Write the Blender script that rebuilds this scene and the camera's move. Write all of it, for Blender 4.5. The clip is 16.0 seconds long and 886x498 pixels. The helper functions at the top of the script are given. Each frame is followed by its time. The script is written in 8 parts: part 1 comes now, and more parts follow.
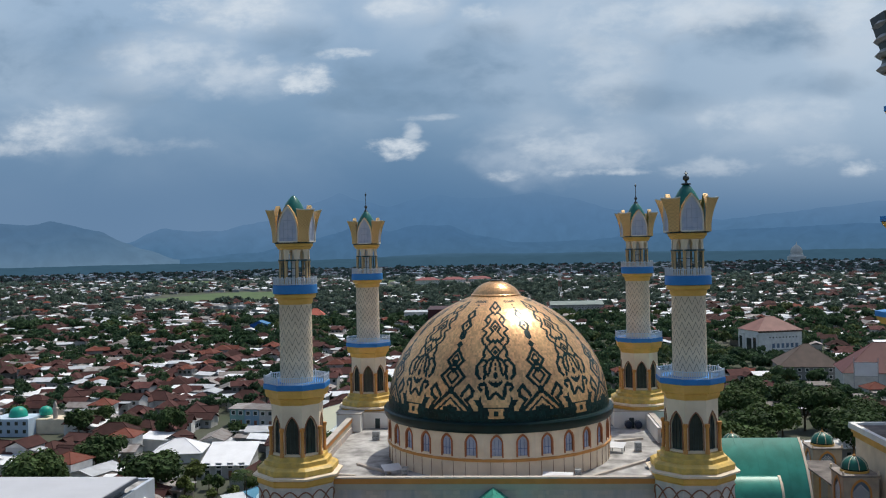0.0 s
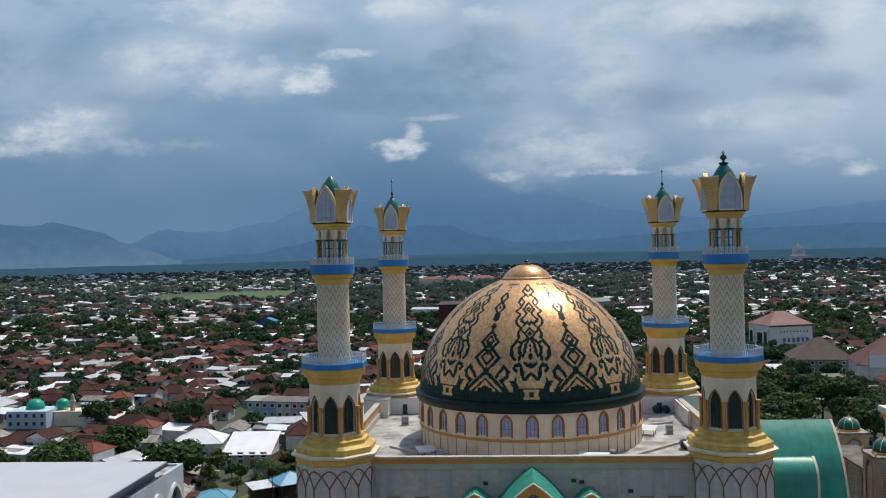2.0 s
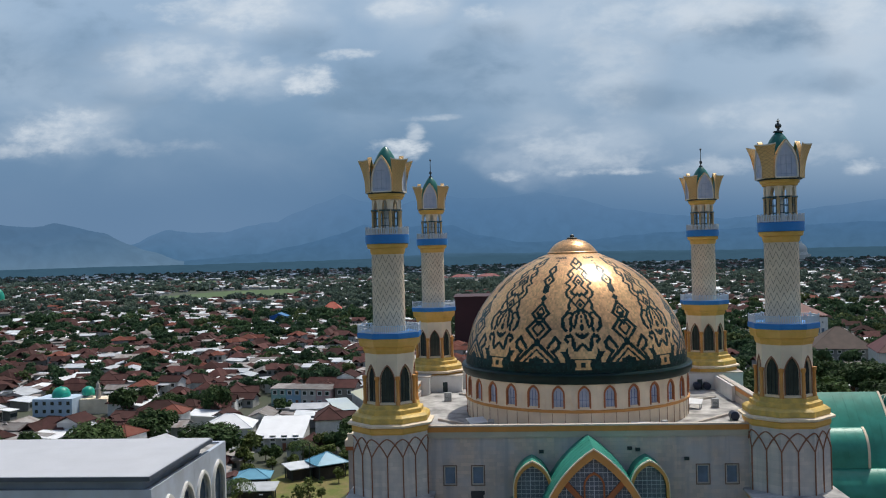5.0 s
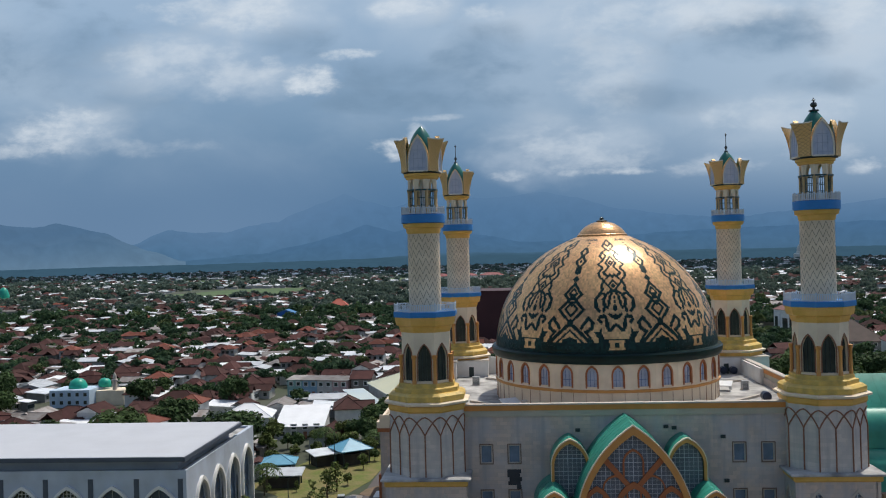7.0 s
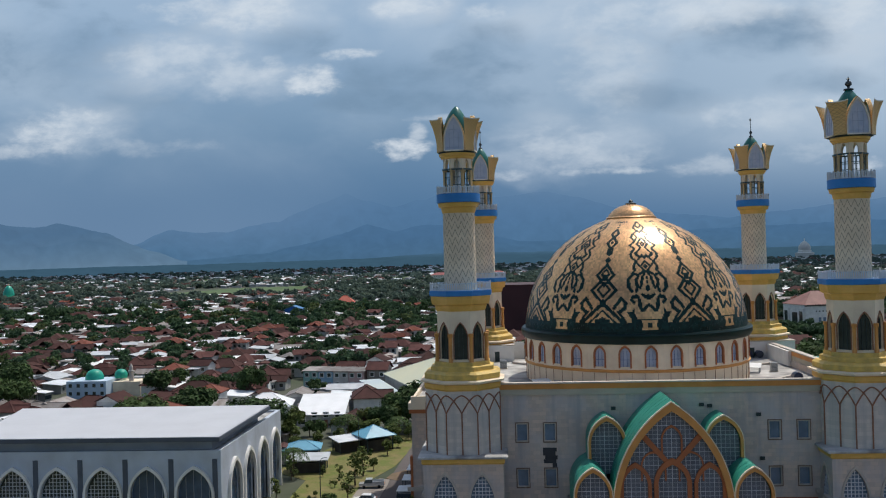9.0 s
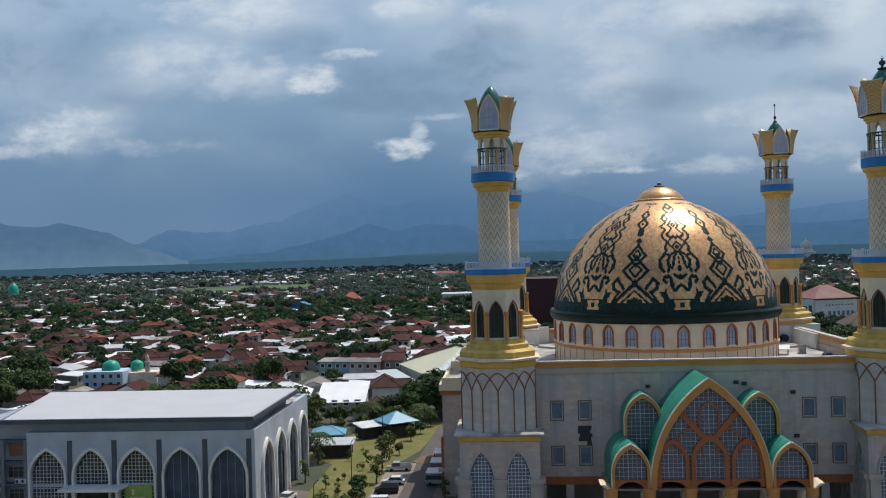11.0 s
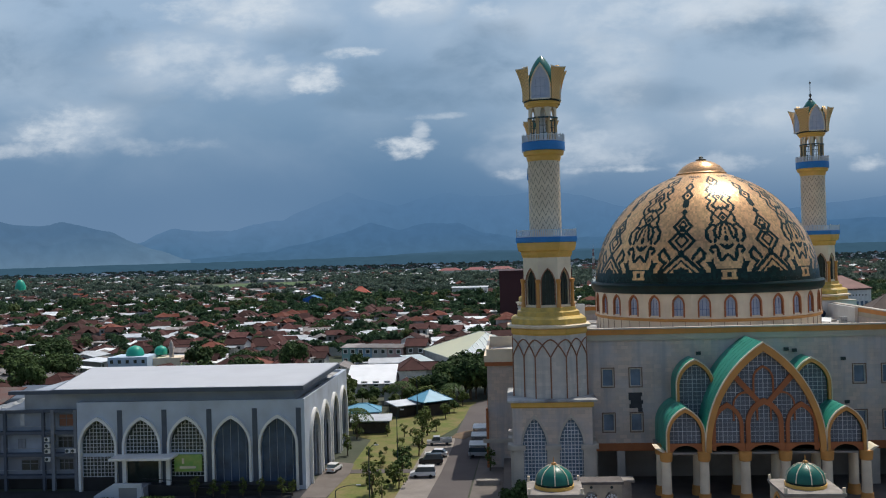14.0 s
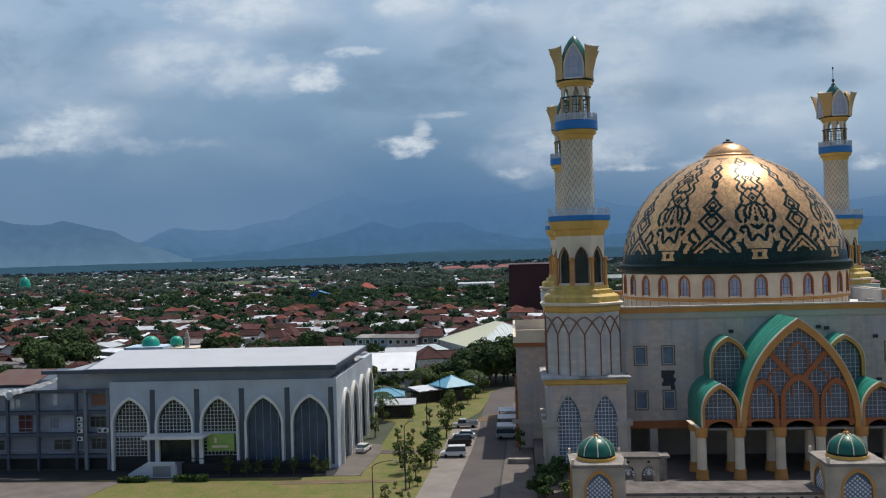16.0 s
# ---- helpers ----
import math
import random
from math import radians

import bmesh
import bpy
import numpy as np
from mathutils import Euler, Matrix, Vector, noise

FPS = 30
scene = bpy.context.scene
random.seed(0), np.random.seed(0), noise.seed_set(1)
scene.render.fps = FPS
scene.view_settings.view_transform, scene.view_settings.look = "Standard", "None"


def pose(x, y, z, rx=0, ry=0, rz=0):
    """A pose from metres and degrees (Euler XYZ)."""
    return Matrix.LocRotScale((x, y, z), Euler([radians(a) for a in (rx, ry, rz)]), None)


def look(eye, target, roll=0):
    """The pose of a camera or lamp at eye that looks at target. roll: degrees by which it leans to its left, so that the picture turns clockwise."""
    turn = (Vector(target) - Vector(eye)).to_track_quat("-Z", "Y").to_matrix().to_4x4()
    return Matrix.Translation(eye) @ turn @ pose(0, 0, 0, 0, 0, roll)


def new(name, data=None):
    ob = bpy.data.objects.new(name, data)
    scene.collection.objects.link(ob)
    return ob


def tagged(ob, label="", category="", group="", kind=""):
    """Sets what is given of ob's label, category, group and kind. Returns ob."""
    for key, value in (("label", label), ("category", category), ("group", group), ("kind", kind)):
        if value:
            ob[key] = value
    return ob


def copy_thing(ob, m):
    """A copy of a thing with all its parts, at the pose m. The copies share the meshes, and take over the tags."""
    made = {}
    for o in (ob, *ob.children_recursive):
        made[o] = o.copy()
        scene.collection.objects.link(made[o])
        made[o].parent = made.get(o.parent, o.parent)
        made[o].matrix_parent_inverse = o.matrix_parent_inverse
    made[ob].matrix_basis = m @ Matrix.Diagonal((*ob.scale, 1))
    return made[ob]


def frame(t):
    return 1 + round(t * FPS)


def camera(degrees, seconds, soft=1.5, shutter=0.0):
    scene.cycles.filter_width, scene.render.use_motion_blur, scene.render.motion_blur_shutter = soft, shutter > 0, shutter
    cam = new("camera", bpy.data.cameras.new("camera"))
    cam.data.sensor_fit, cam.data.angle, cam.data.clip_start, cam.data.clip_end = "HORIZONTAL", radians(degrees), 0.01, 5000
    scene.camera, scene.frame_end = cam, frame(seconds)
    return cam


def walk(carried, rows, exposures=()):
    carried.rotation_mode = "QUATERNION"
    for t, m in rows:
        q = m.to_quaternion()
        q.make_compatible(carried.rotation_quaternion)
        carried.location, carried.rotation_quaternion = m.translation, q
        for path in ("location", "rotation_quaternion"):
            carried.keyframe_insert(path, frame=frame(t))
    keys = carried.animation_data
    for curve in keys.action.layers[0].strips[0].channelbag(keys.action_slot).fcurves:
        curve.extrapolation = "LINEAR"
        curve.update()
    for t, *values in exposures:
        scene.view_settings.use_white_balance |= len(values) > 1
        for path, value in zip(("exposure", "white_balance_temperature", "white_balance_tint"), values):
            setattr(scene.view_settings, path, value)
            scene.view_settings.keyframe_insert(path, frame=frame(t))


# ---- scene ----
cam = camera(52.0, 16.0, soft=1.1)
# seconds, eye, direction of view, roll
PATH = [
    (0, (2.774, -166.165, 59.887), (-7.366, 99.724, 0.342), -1.144),
    (1, (-0.053, -166.514, 58.362), (-7.387, 99.723, 0.393), -1.202),
    (2, (-2.865, -166.879, 56.833), (-7.407, 99.722, 0.439), -1.256),
    (3, (-5.665, -167.258, 55.301), (-7.426, 99.722, 0.481), -1.306),
    (4, (-8.450, -167.651, 53.766), (-7.443, 99.721, 0.518), -1.353),
    (5, (-11.222, -168.059, 52.228), (-7.460, 99.720, 0.550), -1.395),
    (6, (-13.981, -168.481, 50.686), (-7.475, 99.719, 0.579), -1.433),
    (7, (-16.725, -168.918, 49.140), (-7.490, 99.719, 0.602), -1.467),
    (8, (-19.457, -169.369, 47.592), (-7.503, 99.718, 0.621), -1.497),
    (9, (-22.174, -169.835, 46.040), (-7.516, 99.717, 0.636), -1.523),
    (10, (-24.878, -170.315, 44.485), (-7.527, 99.717, 0.646), -1.546),
    (11, (-27.569, -170.809, 42.926), (-7.538, 99.716, 0.652), -1.564),
    (12, (-30.246, -171.318, 41.365), (-7.547, 99.715, 0.653), -1.578),
    (13, (-32.909, -171.842, 39.800), (-7.555, 99.715, 0.649), -1.588),
    (14, (-35.559, -172.380, 38.231), (-7.563, 99.714, 0.641), -1.594),
    (15, (-38.195, -172.932, 36.660), (-7.569, 99.713, 0.629), -1.597),
    (16, (-40.817, -173.499, 35.085), (-7.574, 99.713, 0.612), -1.595),
]
walk(cam, [(t, look(e, (e[0] + d[0], e[1] + d[1], e[2] + d[2]), r)) for t, e, d, r in PATH])

# ---- world and sun ----
SUN_ELEV, SUN_AZ = 63.5, 54.0          # degrees; azimuth counted from +x towards +y
world = bpy.data.worlds.new("sky")
scene.world = world
world.use_nodes = True
wn = world.node_tree.nodes
sky = wn.new("ShaderNodeTexSky")
sky.sky_type, sky.sun_disc = "NISHITA", False
sky.sun_elevation, sky.sun_rotation = radians(SUN_ELEV), radians(90 - SUN_AZ)
sky.air_density, sky.dust_density = 1.0, 2.0
wn["Background"].inputs["Strength"].default_value = 0.115
world.node_tree.links.new(sky.outputs[0], wn["Background"].inputs["Color"])
sun = new("sun", bpy.data.lights.new("sun", "SUN"))
sun.data.energy, sun.data.angle, sun.data.color = 3.2, radians(0.6), (1.0, 0.95, 0.86)
sd = Vector((math.cos(radians(SUN_ELEV)) * math.cos(radians(SUN_AZ)), math.cos(radians(SUN_ELEV)) * math.sin(radians(SUN_AZ)), math.sin(radians(SUN_ELEV))))
sun.matrix_world = look(sd * 300, (0, 0, 0))
scene.view_settings.exposure = 0.0


# ---- materials ----
def mat(name, color, rough=0.7, metal=0.0, var=0.12, scale=0.6, fine=14.0, bump=0.08, tint=None, island=0.0, spec=0.4, leaf=0.0):
    """A surface with slow stains and fine grain; tint: colour of the stains; island: how far separate pieces differ; leaf: share of light let through."""
    m = bpy.data.materials.new(name)
    m.use_nodes = True
    nt = m.node_tree
    n, l = nt.nodes, nt.links
    b = n["Principled BSDF"]
    b.inputs["Roughness"].default_value, b.inputs["Metallic"].default_value = rough, metal
    b.inputs["Specular IOR Level"].default_value = spec
    co = n.new("ShaderNodeTexCoord")
    big, small = n.new("ShaderNodeTexNoise"), n.new("ShaderNodeTexNoise")
    for tex, s, d in ((big, scale, 6), (small, fine, 4)):
        tex.inputs["Scale"].default_value, tex.inputs["Detail"].default_value = s, d
        l.new(co.outputs["Object"], tex.inputs["Vector"])
    ramp = n.new("ShaderNodeMapRange")
    ramp.inputs["From Min"].default_value, ramp.inputs["From Max"].default_value = 0.35, 0.7
    l.new(big.outputs["Fac"], ramp.inputs["Value"])
    mix = n.new("ShaderNodeMix")
    mix.data_type = "RGBA"
    c = Vector(color)
    t = Vector(tint) if tint else c * (1 - 2 * var)
    mix.inputs["A"].default_value, mix.inputs["B"].default_value = (*c, 1), (*t, 1)
    l.new(ramp.outputs["Result"], mix.inputs["Factor"])
    hsv = n.new("ShaderNodeHueSaturation")
    l.new(mix.outputs["Result"], hsv.inputs["Color"])
    val = n.new("ShaderNodeMapRange")
    val.inputs["To Min"].default_value, val.inputs["To Max"].default_value = 1 - var, 1 + var
    l.new(small.outputs["Fac"], val.inputs["Value"])
    out = val.outputs["Result"]
    if island:
        geo, info = n.new("ShaderNodeNewGeometry"), n.new("ShaderNodeObjectInfo")
        add, fr, spread, mul = (n.new("ShaderNodeMath") for _ in range(4))
        add.operation, fr.operation, spread.operation, mul.operation = "ADD", "FRACT", "MULTIPLY_ADD", "MULTIPLY"
        l.new(geo.outputs["Random Per Island"], add.inputs[0])
        l.new(info.outputs["Random"], add.inputs[1])
        l.new(add.outputs[0], fr.inputs[0])
        l.new(fr.outputs[0], spread.inputs[0])
        spread.inputs[1].default_value, spread.inputs[2].default_value = 2 * island, 1 - island
        l.new(out, mul.inputs[0])
        l.new(spread.outputs[0], mul.inputs[1])
        out = mul.outputs[0]
    l.new(out, hsv.inputs["Value"])
    l.new(hsv.outputs["Color"], b.inputs["Base Color"])
    if leaf:
        tr, both = n.new("ShaderNodeBsdfTranslucent"), n.new("ShaderNodeMixShader")
        both.inputs[0].default_value = leaf
        l.new(hsv.outputs["Color"], tr.inputs["Color"])
        l.new(b.outputs[0], both.inputs[1])
        l.new(tr.outputs[0], both.inputs[2])
        l.new(both.outputs[0], n["Material Output"].inputs["Surface"])
    if bump:
        bp = n.new("ShaderNodeBump")
        bp.inputs["Strength"].default_value, bp.inputs["Distance"].default_value = bump, 0.05
        l.new(small.outputs["Fac"], bp.inputs["Height"])
        l.new(bp.outputs["Normal"], b.inputs["Normal"])
    return m


M_STONE = mat("pale_stone_cladding", (0.55, 0.49, 0.42), 0.6, var=0.10, scale=0.35, fine=5, tint=(0.40, 0.36, 0.32))
M_CREAM = mat("cream_paint", (0.86, 0.73, 0.55), 0.6, var=0.05, scale=0.3, fine=6, tint=(0.68, 0.56, 0.41))
M_WHITE = mat("white_paint", (0.80, 0.79, 0.76), 0.6, var=0.05, scale=0.4, fine=7, tint=(0.66, 0.65, 0.62))
M_YELLOW = mat("yellow_paint", (0.78, 0.47, 0.13), 0.5, var=0.08, scale=0.5, fine=7, tint=(0.62, 0.37, 0.07))
M_BLUE = mat("blue_paint", (0.03, 0.23, 0.60), 0.5, var=0.08, scale=0.5, fine=7)
M_ORANGE = mat("burnt_orange_paint", (0.42, 0.14, 0.05), 0.6, var=0.08, scale=0.5, fine=7)
M_OCHRE = mat("ochre_paint", (0.66, 0.31, 0.085), 0.55, var=0.08, scale=0.5, fine=7)
M_GREEN = mat("green_roof_sheet", (0.035, 0.24, 0.175), 0.4, var=0.10, scale=0.4, fine=6, tint=(0.05, 0.33, 0.25))
M_DGREEN = mat("dark_green_tiles", (0.004, 0.024, 0.023), 0.35, var=0.2, scale=0.5, fine=9, spec=0.22)
M_GOLD = mat("gold_mosaic", (0.72, 0.42, 0.20), 0.30, 0.5, var=0.10, scale=0.4, fine=7, bump=0.25, tint=(0.56, 0.31, 0.13), island=0.16)
M_GLASS = mat("dark_window_glass", (0.05, 0.08, 0.10), 0.15, var=0.2, scale=0.5, bump=0.0, spec=0.6)
M_LATTICE = mat("white_lattice", (0.74, 0.76, 0.80), 0.5, var=0.1, scale=1.0)
M_ROOF_CONC = mat("weathered_concrete_roof", (0.53, 0.52, 0.50), 0.85, var=0.2, scale=0.28, fine=2.5, tint=(0.16, 0.155, 0.15))
M_DARK = mat("dark_interior", (0.06, 0.055, 0.05), 0.8)
M_ROOFTILE = mat("red_clay_roof_tiles", (0.098, 0.043, 0.038), 0.85, var=0.2, scale=0.5, fine=6, tint=(0.062, 0.028, 0.026), island=0.45, spec=0.15)
M_TIN = mat("pale_metal_roof", (0.62, 0.64, 0.66), 0.45, 0.2, var=0.12, scale=0.4, island=0.25)
M_HOUSE = mat("rendered_house_wall", (0.47, 0.46, 0.44), 0.8, var=0.15, scale=0.4, island=0.4)
M_WHITEROOF = mat("white_metal_roof", (0.52, 0.53, 0.56), 0.5, 0.0, var=0.04, scale=0.2, fine=3)
M_ASPHALT = mat("asphalt", (0.092, 0.078, 0.076), 0.9, var=0.15, scale=0.12, fine=5, tint=(0.12, 0.104, 0.100))
M_PAVING = mat("grey_brown_paving", (0.17, 0.145, 0.128), 0.85, var=0.15, scale=0.3, fine=4)
M_LEAF = mat("leaves", (0.050, 0.085, 0.022), 0.6, var=0.25, scale=0.35, fine=3, bump=0.0, tint=(0.025, 0.05, 0.015), island=0.35)
M_STEEL = mat("galvanised_steel", (0.42, 0.44, 0.46), 0.45, 0.5, var=0.15, scale=1.0)
M_BARK = mat("bark", (0.12, 0.09, 0.06), 0.9, var=0.2, scale=2)


# ---- mesh kit ----
def box(bm, x0, x1, y0, y1, z0, z1):
    v = [bm.verts.new((x, y, z)) for z in (z0, z1) for x, y in ((x0, y0), (x1, y0), (x1, y1), (x0, y1))]
    for f in ((3, 2, 1, 0), (4, 5, 6, 7), (0, 1, 5, 4), (1, 2, 6, 5), (2, 3, 7, 6), (3, 0, 4, 7)):
        bm.faces.new([v[i] for i in f])


def lathe(bm, profile, n=32, phase=0.0, cx=0.0, cy=0.0, flat=False, caps=True):
    """Turns (radius, z) round an upright axis. flat: the radius is that of the flats of an n-sided prism."""
    rings = []
    k = 1 / math.cos(math.pi / n) if flat else 1.0
    for r, z in profile:
        if r < 1e-4:
            rings.append([bm.verts.new((cx, cy, z))])
        else:
            rings.append([bm.verts.new((cx + r * k * math.cos(phase + i * math.tau / n), cy + r * k * math.sin(phase + i * math.tau / n), z)) for i in range(n)])
    for a, b in zip(rings, rings[1:]):
        for i in range(n):
            j = (i + 1) % n
            if len(a) == 1 and len(b) == 1:
                continue
            if len(a) == 1:
                bm.faces.new((a[0], b[j], b[i]))
            elif len(b) == 1:
                bm.faces.new((a[i], a[j], b[0]))
            else:
                bm.faces.new((a[i], a[j], b[j], b[i]))
    for ring, flip in ((rings[0], True), (rings[-1], False)):
        if len(ring) > 2 and caps:
            bm.faces.new(ring[::-1] if flip else ring)


def arch(w, z0, zs, za, n=9):
    """Outline (x, z) of a pointed arch, from the lower left corner over the top to the lower right; open below."""
    h, r = za - zs, w / 2
    pts = [(-r, z0)]
    if h > r * 1.001:
        c = (h * h - r * r) / (2 * r)
        R = r + c
        end = math.asin(min(1, h / R))
        left = [(c - R * math.cos(end * i / n), zs + R * math.sin(end * i / n)) for i in range(n + 1)]
    else:
        left = [(-r * math.cos(math.pi / 2 * i / n), zs + h * math.sin(math.pi / 2 * i / n)) for i in range(n + 1)]
    pts += left + [(-x, z) for x, z in left[-2::-1]] + [(r, z0)]
    return pts


def sheet(bm, pts, m, d0, d1):
    """A plate: outline pts (x, z) between the depths y = d0 and y = d1, placed by the matrix m."""
    a = [bm.verts.new(m @ Vector((x, d0, z))) for x, z in pts]
    b = [bm.verts.new(m @ Vector((x, d1, z))) for x, z in pts]
    bm.faces.new(a)
    bm.faces.new(b[::-1])
    for i in range(len(pts)):
        j = (i + 1) % len(pts)
        bm.faces.new((a[j], a[i], b[i], b[j]))


def band(bm, outer, inner, m, d0, d1):
    """A frame between two outlines with as many points, open at its foot."""
    rows = [[bm.verts.new(m @ Vector((x, d, z))) for x, z in o] for o, d in ((outer, d0), (inner, d0), (inner, d1), (outer, d1))]
    n = len(outer)
    for a, b in zip(rows, rows[1:] + rows[:1]):
        for i in range(n - 1):
            bm.faces.new((a[i], a[i + 1], b[i + 1], b[i]))
    for e in (0, n - 1):
        f = [r[e] for r in rows]
        bm.faces.new(f if e else f[::-1])


def tube(bm, pts, r, n=6):
    """A round bar along points."""
    pts = [Vector(p) for p in pts]
    rings = []
    for i, p in enumerate(pts):
        d = (pts[min(i + 1, len(pts) - 1)] - pts[max(i - 1, 0)]).normalized()
        u = d.orthogonal().normalized()
        if rings:
            u = (last - last.dot(d) * d).normalized()
        last = u
        w = d.cross(u)
        rr = r[i] if isinstance(r, (list, tuple)) else r
        rings.append([bm.verts.new(p + rr * (math.cos(k * math.tau / n) * u + math.sin(k * math.tau / n) * w)) for k in range(n)])
    for a, b in zip(rings, rings[1:]):
        for k in range(n):
            j = (k + 1) % n
            bm.faces.new((a[k], a[j], b[j], b[k]))
    bm.faces.new(rings[0][::-1])
    bm.faces.new(rings[-1])


def mesh(name, bm, material, smooth=None):
    me = bpy.data.meshes.new(name)
    bmesh.ops.recalc_face_normals(bm, faces=bm.faces)
    bm.to_mesh(me)
    bm.free()
    me.materials.append(material)
    if smooth is not None:
        me.shade_smooth()
        me.set_sharp_from_angle(angle=radians(smooth))
    return me


def part(name, bm, material, parent=None, label="", smooth=None):
    ob = new(name, mesh(name, bm, material, smooth))
    ob.parent = parent
    return tagged(ob, label) if label else ob


def thing(name, label, category, at=(0, 0, 0), rz=0.0, group="", kind=""):
    ob = new(name)
    ob.empty_display_size = 0.5
    ob.matrix_world = pose(*at, 0, 0, rz)
    return tagged(ob, label, category, group, kind)


def solo(name, bm, material, label, category, group="", kind="", smooth=None):
    return tagged(part(name, bm, material, None, "", smooth), label, category, group, kind)


I4 = Matrix.Identity(4)


def arch_wall(bm, m, w, z0, z1, aw, zb, zs, za, d0, d1, n=7, xc=0.0):
    """A wall panel w wide from z0 to z1 with a pointed opening aw wide (from zb, springing at zs, apex za), between depths d0 and d1."""
    pts = [(x + xc, z) for x, z in arch(aw, zb, zs, za, n)]
    def prism(poly):
        sheet(bm, poly, m, d0, d1)
    prism([(-w / 2, z0), (xc - aw / 2, z0), (xc - aw / 2, z1), (-w / 2, z1)])
    prism([(xc + aw / 2, z0), (w / 2, z0), (w / 2, z1), (xc + aw / 2, z1)])
    if zb > z0 + 0.01:
        prism([(xc - aw / 2, z0), (xc + aw / 2, z0), (xc + aw / 2, zb), (xc - aw / 2, zb)])
    inner = pts[1:-1]
    for (xa, a), (xb, b) in zip(inner, inner[1:]):
        if xb - xa > 1e-4:
            prism([(xa, a), (xb, b), (xb, z1), (xa, z1)])
    bmesh.ops.remove_doubles(bm, verts=bm.verts, dist=0.002)


def trim_arch(bm, m, aw, zb, zs, za, t, d0, d1, n=7, xc=0.0):
    """A raised frame t wide round a pointed opening."""
    o = [(x + xc, z) for x, z in arch(aw + 2 * t, zb, zs, za + t * 1.5, n)]
    i = [(x + xc, z) for x, z in arch(aw, zb, zs, za, n)]
    band(bm, o, i, m, d0, d1)


def holed(bm, m, x0, x1, z0, z1, holes, d0, d1):
    """A wall between x0..x1 and z0..z1 with rectangular holes (xa, xb, za, zb)."""
    xs = sorted({x0, x1, *[h[0] for h in holes], *[h[1] for h in holes]})
    zs = sorted({z0, z1, *[h[2] for h in holes], *[h[3] for h in holes]})
    for xa, xb in zip(xs, xs[1:]):
        for za, zb in zip(zs, zs[1:]):
            if not any(h[0] <= xa + 1e-6 and h[1] >= xb - 1e-6 and h[2] <= za + 1e-6 and h[3] >= zb - 1e-6 for h in holes):
                sheet(bm, [(xa, za), (xb, za), (xb, zb), (xa, zb)], m, d0, d1)
    bmesh.ops.remove_doubles(bm, verts=bm.verts, dist=0.002)


def facing(deg, x=0.0, y=0.0, z=0.0):
    """Local -y looks outward; deg 0 faces -y, 90 faces +x, 180 +y, 270 -x."""
    return pose(x, y, z, 0, 0, deg)


